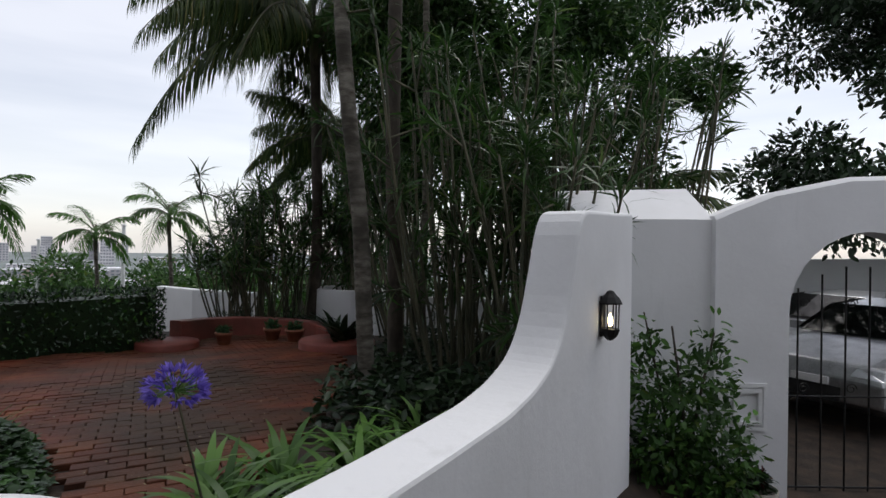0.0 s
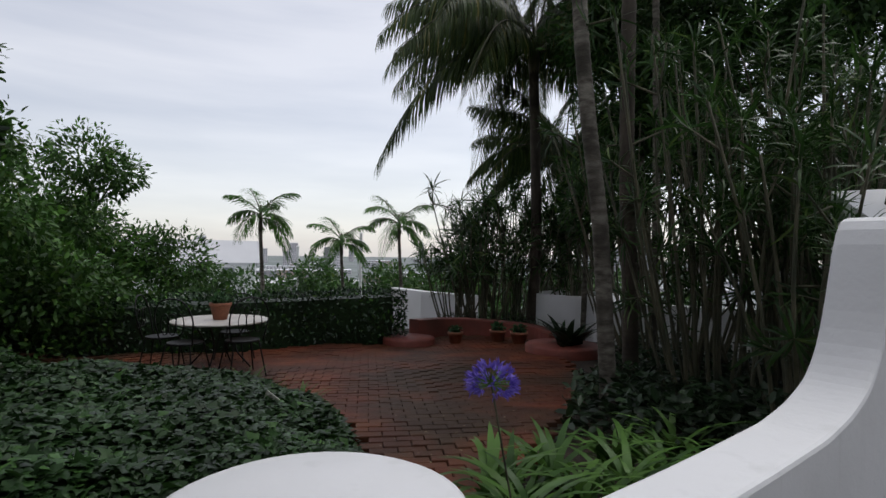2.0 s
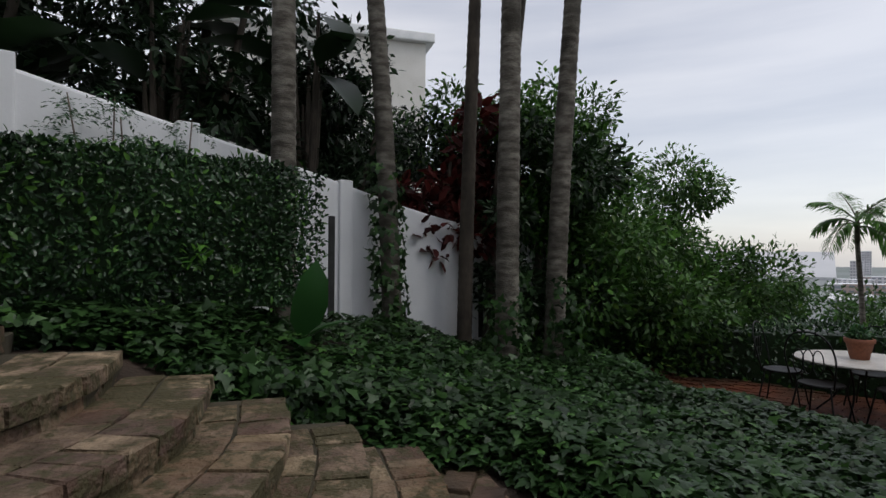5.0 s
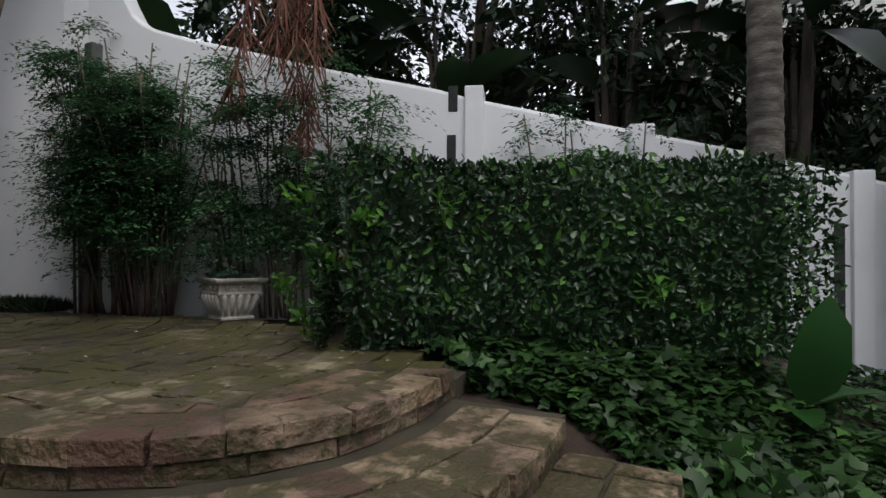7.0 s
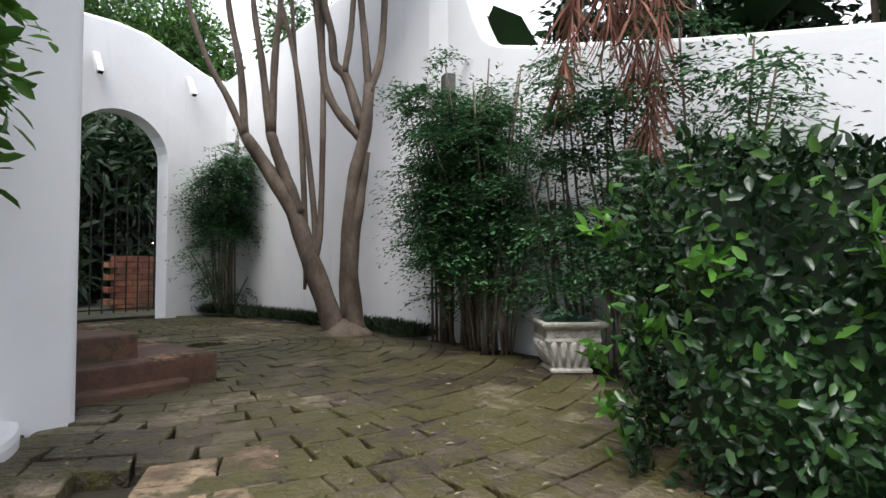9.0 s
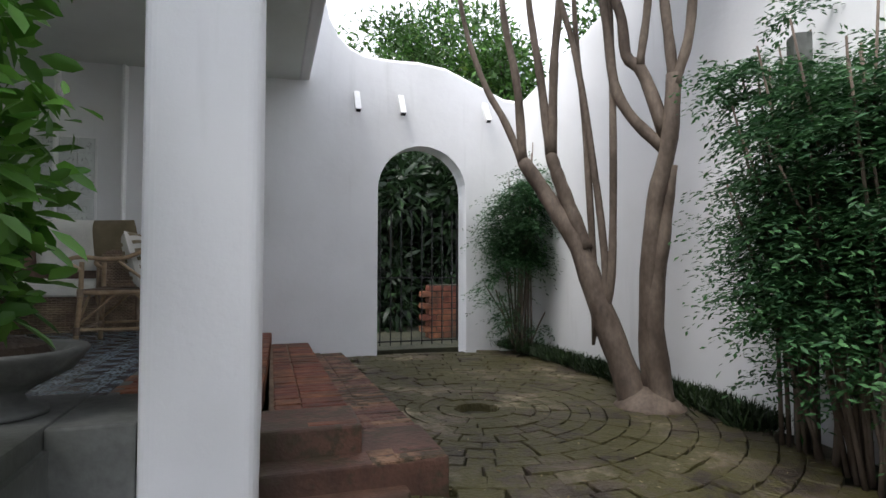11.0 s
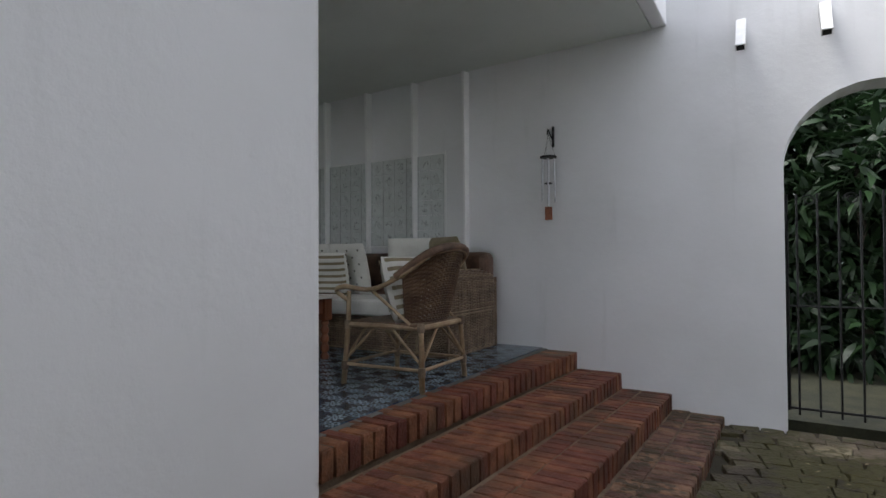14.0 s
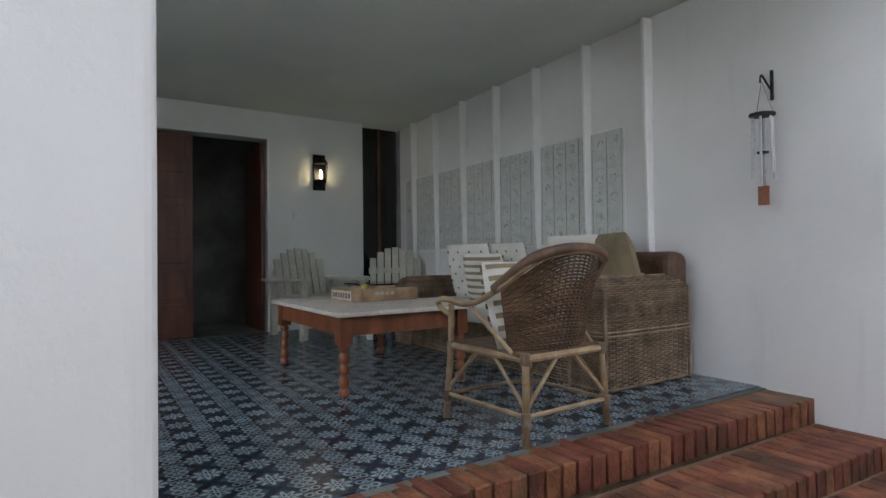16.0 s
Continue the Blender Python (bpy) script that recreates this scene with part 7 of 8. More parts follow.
part("candle", Geo().lathe([(0, 0.003), (0.034, 0.003), (0.034, 0.10), (0, 0.105)], tuple(c0), 16), grain("yellow_wax", (0.35, 0.32, 0.08), (0.42, 0.38, 0.12), 4, 40, 0.5, 0), cn)


def cushion(name, label, at, size, m, material, stripes=None, dots=None, thick=0.14):
    """A plump square cushion, pinched at its corners."""
    ob = thing(name, label, "cushion", tuple((m @ Matrix.Translation(at)).translation))
    n = 12
    v = []
    for side in (1, -1):
        for i in range(n + 1):
            for j in range(n + 1):
                a, b = i / n * 2 - 1, j / n * 2 - 1
                bulge = ((1 - a**4) * (1 - b**4)) ** 0.45
                px, pz = a * (1 - 0.06 * (1 - b * b) * -1 - 0.05), b * 1.0
                v.append((px * size / 2, side * thick / 2 * bulge, pz * size / 2))
    f = []
    for s_ in (0, 1):
        o = s_ * (n + 1) ** 2
        for i in range(n):
            for j in range(n):
                q = (o + i * (n + 1) + j, o + (i + 1) * (n + 1) + j, o + (i + 1) * (n + 1) + j + 1, o + i * (n + 1) + j + 1)
                f.append(q if s_ == 0 else q[::-1])
    mm = m @ Matrix.Translation(at)
    me = Geo().add(xf(v, mm), f).mesh("cover", True)
    part("cover", me, material, ob)
    if stripes or dots:
        g = Geo()
        k = 7
        for a in range(k):
            for s_ in (1, -1):
                if stripes:
                    z0 = (a + 0.5) / k * 2 - 1
                    w = 0.06
                    vs = []
                    for i in range(n + 1):
                        aa = i / n * 1.9 - 0.95
                        for zz in (z0 - w, z0 + w):
                            bulge = ((1 - aa**4) * (1 - max(-1, min(1, zz)) ** 4)) ** 0.45
                            vs.append((aa * size / 2, s_ * (thick / 2 * bulge + 0.003), zz * size / 2))
                    g.add(xf(vs, mm), [(2 * i, 2 * i + 2, 2 * i + 3, 2 * i + 1) if s_ < 0 else (2 * i + 1, 2 * i + 3, 2 * i + 2, 2 * i) for i in range(n)])
                if dots:
                    for b in range(k):
                        if (a + b) % 2:
                            continue
                        aa, zz = (a + 0.5) / k * 1.8 - 0.9, (b + 0.5) / k * 1.8 - 0.9
                        bulge = ((1 - aa**4) * (1 - zz**4)) ** 0.45
                        yb = s_ * (thick / 2 * bulge + 0.003)
                        r_ = 0.013
                        ring = [(aa * size / 2 + r_ * math.cos(q), yb, zz * size / 2 + r_ * math.sin(q)) for q in np.linspace(0, 2 * math.pi, 7)[:-1]]
                        g.add(xf(ring, mm), [tuple(range(6)) if s_ < 0 else tuple(range(6))[::-1]])
        part("woven_stripe" if stripes else "printed_dot", g, M_TAN if stripes else M_DOT, ob, kind="stuff")
    return ob


M_DOT = grain("grey_dot_print", (0.13, 0.13, 0.11), (0.18, 0.18, 0.15), 4, 60, 0.9, 0)


def weave_panel(w, h, m, g, strand=0.02, gap=0.034, depth=0.006, curve=None):
    """Woven strands over a panel in the x-z plane of m: uprights and wavy weavers."""
    nx, nz = max(2, int(w / gap)), max(2, int(h / strand))
    for i in range(nx + 1):
        x = i / nx * w
        pts = [(x, (curve(x) if curve else 0.0), z) for z in (0, h)]
        v, f = tube_arrays([tuple(m @ Vector(p)) for p in pts], 0.0035, 4)
        g.add(v, f)
    for k in range(nz):
        z = (k + 0.5) * strand
        pts = [(i / nx * w, (curve(i / nx * w) if curve else 0.0) + (depth if (i + k) % 2 else -depth), z) for i in range(nx + 1)]
        v, f = tube_arrays([tuple(m @ Vector(p)) for p in pts], strand * 0.40, 4)
        g.add(v, f)
    return g


sofa = thing("wicker_sofa", "large woven wicker sofa with a pale seat cushion along the wall", "sofa", tuple(H3(2.0, 0.5, 0)))
SU0, SU1, SV0, SV1, AH = 0.78, 3.55, 0.08, 0.98, 0.74
sc = Geo()
hbox(sc, (SU0 + 0.03, SV0 + 0.03, 0.03), (SU0 + 0.29, SV1 - 0.03, AH - 0.03))
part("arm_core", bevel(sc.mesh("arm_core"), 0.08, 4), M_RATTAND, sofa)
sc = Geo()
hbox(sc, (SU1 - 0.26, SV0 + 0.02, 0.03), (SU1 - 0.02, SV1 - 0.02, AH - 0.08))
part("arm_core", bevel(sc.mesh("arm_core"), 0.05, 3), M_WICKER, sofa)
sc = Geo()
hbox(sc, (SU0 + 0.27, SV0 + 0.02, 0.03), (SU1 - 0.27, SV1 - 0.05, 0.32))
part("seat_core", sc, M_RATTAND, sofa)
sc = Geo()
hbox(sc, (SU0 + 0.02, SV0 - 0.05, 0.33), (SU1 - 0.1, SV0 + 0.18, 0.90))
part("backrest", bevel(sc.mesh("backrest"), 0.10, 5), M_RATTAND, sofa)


def arm_section(z, du, dv, push=0.0):
    """A rounded plan loop of the arm at a height, drawn in near the top."""
    q = max(0.0, (z - (AH - 0.11)) / 0.11)
    shrink = 0.10 * (1 - math.sqrt(max(0.0, 1 - q * q)))
    belly = 0.012 * math.sin(math.pi * z / AH)
    loop = []
    for t in np.linspace(0, 2 * math.pi, 133)[:-1]:
        c, s_ = math.cos(t), math.sin(t)
        k = (abs(c) ** 7 + abs(s_) ** 7) ** (-1 / 7)
        loop.append((c * k * (du / 2 + belly + push - shrink), s_ * k * (dv / 2 + belly + push - shrink)))
    return loop


def woven_arm(u0, u1, height_scale=1.0):
    cu, cv = (u0 + u1) / 2, (SV0 + SV1) / 2
    ws = Geo()
    zs = np.arange(0.012, AH, 0.0145)
    for k, z in enumerate(zs):
        base = arm_section(z, u1 - u0, SV1 - SV0)
        pts = [tuple(H3(cu + x * (1 + (0.006 if (i // 2 + k) % 2 else -0.006) / 0.16), cv + y * (1 + (0.005 if (i // 2 + k) % 2 else -0.005) / 0.45), z * height_scale)) for i, (x, y) in enumerate(base)]
        ws.tube(pts + [pts[0]], 0.0058, 4)
    for i in range(0, 132, 2):
        ws.tube([tuple(H3(cu + arm_section(z, u1 - u0, SV1 - SV0, 0.001)[i][0], cv + arm_section(z, u1 - u0, SV1 - SV0, 0.001)[i][1], z * height_scale)) for z in np.linspace(0.0, AH - 0.002, 8)], 0.0042, 4)
    part("arm_weave", ws, M_WICKER, sofa, "woven wicker of the sofa's end", kind="stuff")
    top = [H3(cu + x, cv + y, (AH - 0.012) * height_scale) for x, y in arm_section(AH - 0.002, u1 - u0, SV1 - SV0)]
    part("arm_top", Geo().add([tuple(q) for q in top], [tuple(range(len(top)))]), M_WICKER, sofa, "woven wicker arm top")
    for z in (0.02, 0.36, 0.385):
        pts = [tuple(H3(cu + x, cv + y, z * height_scale)) for x, y in arm_section(z, u1 - u0, SV1 - SV0, 0.008)]
        part("braid", Geo().tube(pts + [pts[0]], 0.009, 5), M_WICKER, sofa)
    for sx, sy in ((-1, 1), (-1, -1), (1, 1)):
        part("corner_cane", Geo().tube([tuple(H3(cu + sx * (u1 - u0) / 2 * 0.975, cv + sy * (SV1 - SV0) / 2 * 0.985, z * height_scale)) for z in (0.0, AH * 0.5, AH - 0.08)], 0.013, 7), M_WICKER, sofa)


woven_arm(SU0, SU0 + 0.32)
woven_arm(SU1 - 0.30, SU1, 0.92)
ws = Geo()
weave_panel(SU1 - SU0 - 0.62, 0.32, HOUSE @ Matrix.Translation((SU0 + 0.33, SV1 - 0.04, VER + 0.005)), ws)
part("front_weave", ws, M_WICKER, sofa, "woven wicker front", kind="stuff")
part("seat_cushion", bevel(hbox(Geo(), (SU0 + 0.34, SV0 + 0.15, 0.322), (SU1 - 0.32, SV1 + 0.0, 0.47)).mesh("seat_cushion"), 0.04, 3), M_CLOTH, sofa)


def cm(u, v, z, turn, tilt=-14):
    return HOUSE @ Matrix.Translation((u, v, VER + z)) @ Matrix.Rotation(radians(turn), 4, "Z") @ Matrix.Rotation(radians(tilt), 4, "X")


cushion("dotted_cushion", "large cream cushion with grey dots on the sofa", (0, 0, 0.27), 0.55, cm(2.75, 0.52, 0.47, 12), M_CLOTH, dots=True)
cushion("dotted_cushion", "large cream cushion with grey dots against the sofa back", (0, 0, 0.27), 0.55, cm(2.30, 0.38, 0.47, -4), M_CLOTH, dots=True)
cushion("striped_cushion", "cream cushion with tan stripes on the sofa", (0, 0, 0.22), 0.45, cm(2.40, 0.62, 0.47, 14), M_CLOTH, stripes=True)
cushion("tan_cushion", "plain tan cushion standing at the sofa's end", (0, 0, 0.25), 0.50, cm(1.06, 0.42, 0.55, -24), M_TAN)
cushion("cream_cushion", "plain cream cushion at the sofa's end", (0, 0, 0.25), 0.50, cm(1.50, 0.40, 0.55, 16), M_CLOTH)
cushion("tan_cushion", "tan cushion tucked behind the pale ones", (0, 0, 0.27), 0.50, cm(2.6, 0.30, 0.50, 3), M_TAN)

# rattan armchair
rc = thing("rattan_armchair", "rattan armchair with a dark woven back and pale cane legs", "chair", tuple(H3(0.65, 1.75, 0)))
CH = HOUSE @ Matrix.Translation((0.63, 1.76, VER)) @ Matrix.Rotation(radians(-90), 4, "Z")


def C3(x, y, z):
    return tuple(CH @ Vector((x, y, z)))


# y runs to the front of the chair, which faces along the wall
LEG = {"fl": (-0.31, 0.31), "fr": (0.29, 0.31), "bl": (-0.27, -0.29), "br": (0.30, -0.27)}
for k, (x, y) in LEG.items():
    top_z = 0.62 if k[0] == "f" else 0.42
    part("leg", Geo().tube([C3(x, y, 0), C3(x * 0.93, y * 0.93, 0.40), C3(x * 0.92, y * 0.92, top_z)], [0.019, 0.017, 0.016], 9).mesh("leg", True), M_RATTAN, rc)
    for z in (0.13, 0.40):
        part("binding", Geo().lathe([(0.0, -0.03), (0.023, -0.028), (0.025, 0.0), (0.023, 0.028), (0, 0.03)], C3(x * (1 - 0.17 * z), y * (1 - 0.17 * z), z), 10), M_WICKER, rc)
pairs = [("fl", "fr"), ("fr", "br"), ("br", "bl"), ("bl", "fl")]
for a, b in pairs:
    xa, ya = LEG[a]
    xb, yb = LEG[b]
    part("stretcher", Geo().tube([C3(xa * 0.98, ya * 0.98, 0.14), C3(xb * 0.98, yb * 0.98, 0.14)], 0.011, 7), M_RATTAN, rc)
    part("seat_rail", Geo().tube([C3(xa * 0.93, ya * 0.93, 0.40), C3(xb * 0.93, yb * 0.93, 0.40)], 0.018, 8), M_RATTAN, rc)
    for t0, t1, s0 in ((0.0, 0.38, a), (1.0, 0.62, b)):
        xs, ys_ = xa + (xb - xa) * t0, ya + (yb - ya) * t0
        xe, ye = xa + (xb - xa) * t1, ya + (yb - ya) * t1
        part("brace", Geo().tube([C3(xs * 0.97, ys_ * 0.97, 0.17), C3(xe * 0.93, ye * 0.93, 0.385)], 0.010, 7), M_RATTAN, rc)
part("seat", bevel(Geo().box((-0.27, -0.25, 0.395), (0.27, 0.29, 0.425), CH).mesh("seat"), 0.01), M_RATTAND, rc)
arm = smooth_line([(-0.29, 0.29, 0.56), (-0.32, 0.36, 0.62), (-0.34, 0.28, 0.655), (-0.33, 0.05, 0.64), (-0.30, -0.18, 0.74), (-0.22, -0.33, 0.86), (0, -0.38, 0.90), (0.22, -0.33, 0.86), (0.30, -0.18, 0.74), (0.33, 0.05, 0.64), (0.34, 0.28, 0.655), (0.32, 0.36, 0.62), (0.29, 0.29, 0.56)], 60)
part("arm_hoop", Geo().tube([C3(*p) for p in arm], 0.016, 8).mesh("hoop", True), M_RATTAN, rc)
rim = smooth_line([(-0.31, -0.12, 0.71), (-0.23, -0.32, 0.86), (0, -0.375, 0.905), (0.23, -0.32, 0.86), (0.31, -0.12, 0.71)], 30)
part("back_rim", Geo().tube([C3(*(p + np.array((0, 0.0, 0.008)))) for p in rim], 0.027, 9).mesh("rim", True), M_RATTAND, rc)
for sx in (-1, 1):
    part("arm_brace", Geo().tube([C3(sx * 0.33, 0.05, 0.63), C3(sx * 0.27, -0.2, 0.42)], 0.011, 7), M_RATTAN, rc)
bw = Geo()
nx = 34
for k in range(31):
    t = k / 30
    row = []
    for i in range(nx + 1):
        a = i / nx * 2 - 1
        topz = 0.90 - 0.19 * abs(a) ** 2.2
        z = 0.42 + (topz - 0.42) * t
        y = -0.25 - 0.125 * t + (0.10 + 0.10 * t) * abs(a) ** 2.4 + (0.004 if (i + k) % 2 else -0.004)
        row.append(C3(a * (0.25 + 0.06 * t), y, z))
    bw.tube(row, 0.0062, 4)
for i in range(0, nx + 1, 2):
    a = i / nx * 2 - 1
    topz = 0.90 - 0.19 * abs(a) ** 2.2
    bw.tube([C3(a * 0.25, -0.25 + 0.10 * abs(a) ** 2.4, 0.42), C3(a * 0.28, -0.3125 + 0.15 * abs(a) ** 2.4, (topz + 0.42) / 2), C3(a * 0.31, -0.375 + 0.20 * abs(a) ** 2.4, topz)], 0.004, 4)
part("woven_back", bw, M_RATTAND, rc, "dark woven chair back", kind="stuff")
cushion("striped_cushion", "cream cushion with tan stripes leaning in the armchair", (0, 0, 0.22), 0.44, CH @ Matrix.Translation((-0.06, -0.09, 0.425)) @ Matrix.Rotation(radians(-16), 4, "X"), M_CLOTH, stripes=True, thick=0.13)

# wind chime on its iron bracket
wc = thing("wind_chime", "metal wind chime with a red-brown sail on an iron bracket", "wind chime", tuple(H3(0.23, 0.10, 1.8)))
part("bracket", Geo().tube([tuple(H3(0.22, 0.012, 1.86)), tuple(H3(0.22, 0.012, 2.05))], 0.012, 6).tube(smooth_line([tuple(H3(0.22, 0.012, 1.92)), tuple(H3(0.22, 0.08, 1.96)), tuple(H3(0.22, 0.14, 2.0)), tuple(H3(0.22, 0.16, 1.95))], 12), 0.007, 6), M_BLACK, wc)
hz = H3(0.22, 0.14, 0)
part("top_disc", Geo().lathe([(0, 1.735), (0.075, 1.74), (0.075, 1.755), (0, 1.76)], (hz.x, hz.y, VER), 18), M_BLACK, wc)
for k in range(3):
    a = k * 2.094
    part("string", Geo().tube([(hz.x, hz.y, VER + 1.96), (hz.x + 0.06 * math.cos(a), hz.y + 0.06 * math.sin(a), VER + 1.76)], 0.0015, 4), M_BLACK, wc)
for k in range(6):
    a = k * math.pi / 3 + 0.3
    part("tube", Geo().tube([(hz.x + 0.058 * math.cos(a), hz.y + 0.058 * math.sin(a), VER + 1.73), (hz.x + 0.066 * math.cos(a), hz.y + 0.066 * math.sin(a), VER + 1.38 - 0.04 * (k % 3))], 0.008, 8), M_TANK, wc)
part("clapper", Geo().lathe([(0, 1.50), (0.035, 1.505), (0.035, 1.515), (0, 1.52)], (hz.x, hz.y, VER), 14), M_BLACK, wc)
part("cord", Geo().tube([(hz.x, hz.y, VER + 1.74), (hz.x, hz.y, VER + 1.30)], 0.0015, 4), M_BLACK, wc)
part("sail", bevel(Geo().box((0.185, 0.137, VER + 1.18), (0.255, 0.143, VER + 1.30), HOUSE).mesh("sail"), 0.002), M_TERRA, wc)

# tapering wall fins, spouts, picture tiles
for uu in (1.13, 1.75, 2.38, 3.0, 3.61, 4.2, 4.75):
    top = CEIL + 0.05 - 0.0157 * (uu + 0.655)
    g = Geo()
    v = [(uu - 0.018, 0.003, VER + 0.55), (uu + 0.018, 0.003, VER + 0.55), (uu + 0.010, 0.06, VER + 0.55), (uu - 0.010, 0.06, VER + 0.55), (uu - 0.030, 0.003, top), (uu + 0.030, 0.003, top), (uu + 0.014, 0.09, top), (uu - 0.014, 0.09, top)]
    g.add(xf(v, HOUSE), [(3, 2, 1, 0), (4, 5, 6, 7), (0, 1, 5, 4), (1, 2, 6, 5), (2, 3, 7, 6), (3, 0, 4, 7)])
    structure("wall_fin", bevel(g.mesh("wall_fin"), 0.004, 1), M_FIN, "narrow white fin standing out from the veranda wall")
for uu in (-1.34, -1.88, -2.98):
    sp = thing("rain_spout", "short white rain spout sticking out of the wall", "spout", hp(uu, 0.1, 4.28))
    sm_ = HOUSE @ Matrix.Translation((uu + 0.02, 0.0, 4.43)) @ Matrix.Rotation(radians(-58), 4, "X")
    part("pipe", bevel(Geo().box((-0.035, 0.0, -0.03), (0.035, 0.30, 0.03), sm_).mesh("pipe"), 0.006), M_WHITEPAINT, sp)
    # black plate on the solid pipe stands for its shaded hollow
    part("mouth", Geo().box((-0.026, 0.301, -0.022), (0.026, 0.304, 0.022), sm_), M_BLACK, sp)


def tile_motif(name, base, line, gloss, picture=False):
    m, nt, bsdf = mat_new(name)
    n, l = nt.nodes, nt.links
    uv = n.new("ShaderNodeUVMap")
    sp = n.new("ShaderNodeSeparateXYZ")
    l.new(uv.outputs[0], sp.inputs[0])

    def M(op, a, b=None, c=None):
        q = n.new("ShaderNodeMath")
        q.operation = op
        for k, val in enumerate((a, b, c)):
            if val is None:
                continue
            if isinstance(val, (int, float)):
                q.inputs[k].default_value = val
            else:
                l.new(val, q.inputs[k])
        return q.outputs[0]

    x = M("SUBTRACT", M("MULTIPLY", sp.outputs[0], 2.0), 1.0)
    y = M("SUBTRACT", M("MULTIPLY", sp.outputs[1], 2.0), 1.0)
    noise_ = n.new("ShaderNodeTexNoise")
    tc = n.new("ShaderNodeTexCoord")
    gpos = n.new("ShaderNodeNewGeometry")
    l.new(gpos.outputs["Position"], noise_.inputs["Vector"])
    noise_.inputs["Scale"].default_value = 7.0 if not picture else 16.0
    noise_.inputs["Detail"].default_value = 3
    if picture:
        a1 = M("ABSOLUTE", M("SUBTRACT", noise_.outputs["Fac"], 0.5))
        r = M("SQRT", M("ADD", M("MULTIPLY", x, x), M("MULTIPLY", y, y)))
        mask = M("MULTIPLY", M("LESS_THAN", a1, 0.018), M("LESS_THAN", r, 0.62))
        edge = M("GREATER_THAN", M("MAXIMUM", M("ABSOLUTE", x), M("ABSOLUTE", y)), 0.97)
        fac = M("MAXIMUM", mask, edge)
    else:
        r = M("SQRT", M("ADD", M("MULTIPLY", x, x), M("MULTIPLY", y, y)))
        th = M("ARCTAN2", y, x)
        pet = M("ADD", 0.34, M("MULTIPLY", M("COSINE", M("MULTIPLY", th, 8.0)), 0.16))
        petal = M("LESS_THAN", M("ABSOLUTE", M("SUBTRACT", r, pet)), 0.12)
        core = M("LESS_THAN", M("ABSOLUTE", M("SUBTRACT", r, 0.10)), 0.04)
        ax, ay = M("ABSOLUTE", x), M("ABSOLUTE", y)
        cx, cy = M("SUBTRACT", ax, 0.78), M("SUBTRACT", ay, 0.78)
        cr = M("SQRT", M("ADD", M("MULTIPLY", cx, cx), M("MULTIPLY", cy, cy)))
        cor = M("LESS_THAN", M("ABSOLUTE", M("SUBTRACT", cr, 0.17)), 0.055)
        ex, ey = M("SUBTRACT", ax, 0.80), M("SUBTRACT", ay, 0.27)
        er = M("SQRT", M("ADD", M("MULTIPLY", ex, ex), M("MULTIPLY", ey, ey)))
        e1 = M("LESS_THAN", M("ABSOLUTE", M("SUBTRACT", er, 0.15)), 0.05)
        fx, fy = M("SUBTRACT", ay, 0.80), M("SUBTRACT", ax, 0.27)
        fr_ = M("SQRT", M("ADD", M("MULTIPLY", fx, fx), M("MULTIPLY", fy, fy)))
        e2 = M("LESS_THAN", M("ABSOLUTE", M("SUBTRACT", fr_, 0.15)), 0.05)
        edge = M("MULTIPLY", M("GREATER_THAN", ay, 0.975), 0.55)
        fac = M("MAXIMUM", M("MAXIMUM", M("MAXIMUM", petal, core), M("MULTIPLY", M("MAXIMUM", cor, e2), 0.75)), edge)
        fac = M("MULTIPLY", fac, M("ADD", 0.35, M("MULTIPLY", noise_.outputs["Fac"], 1.0)))
        dia = M("ADD", ax, ay)
        dark = M("MULTIPLY", M("GREATER_THAN", r, 0.52), M("LESS_THAN", M("ABSOLUTE", M("SUBTRACT", dia, 1.02)), 0.26))
        dark = M("MAXIMUM", dark, M("LESS_THAN", M("ABSOLUTE", M("SUBTRACT", r, 0.20)), 0.045))
    fac = M("MINIMUM", fac, 1.0)
    mx = n.new("ShaderNodeMix")
    mx.data_type = "RGBA"
    l.new(fac, mx.inputs[0])
    mx.inputs[6].default_value = (*base, 1)
    mx.inputs[7].default_value = (*line, 1)
    if not picture:
        dk = n.new("ShaderNodeMix")
        dk.data_type = "RGBA"
        l.new(dark, dk.inputs[0])
        dk.inputs[6].default_value = (*base, 1)
        dk.inputs[7].default_value = (0.012, 0.026, 0.050, 1)
        l.new(dk.outputs[2], mx.inputs[6])
    hs = n.new("ShaderNodeHueSaturation")
    mr = n.new("ShaderNodeMapRange")
    mr.inputs["To Min"].default_value = 0.8
    mr.inputs["To Max"].default_value = 1.2
    l.new(noise_.outputs["Fac"], mr.inputs["Value"])
    l.new(mr.outputs[0], hs.inputs["Value"])
    l.new(mx.outputs[2], hs.inputs["Color"])
    l.new(hs.outputs[0], bsdf.inputs["Base Color"])
    bsdf.inputs["Roughness"].default_value = gloss
    return m


M_TILE = tile_motif("patterned_floor_tile", (0.060, 0.085, 0.110), (0.30, 0.36, 0.38), 0.24)
M_PICTILE = tile_motif("picture_tile", (0.58, 0.61, 0.60), (0.30, 0.32, 0.32), 0.3, True)


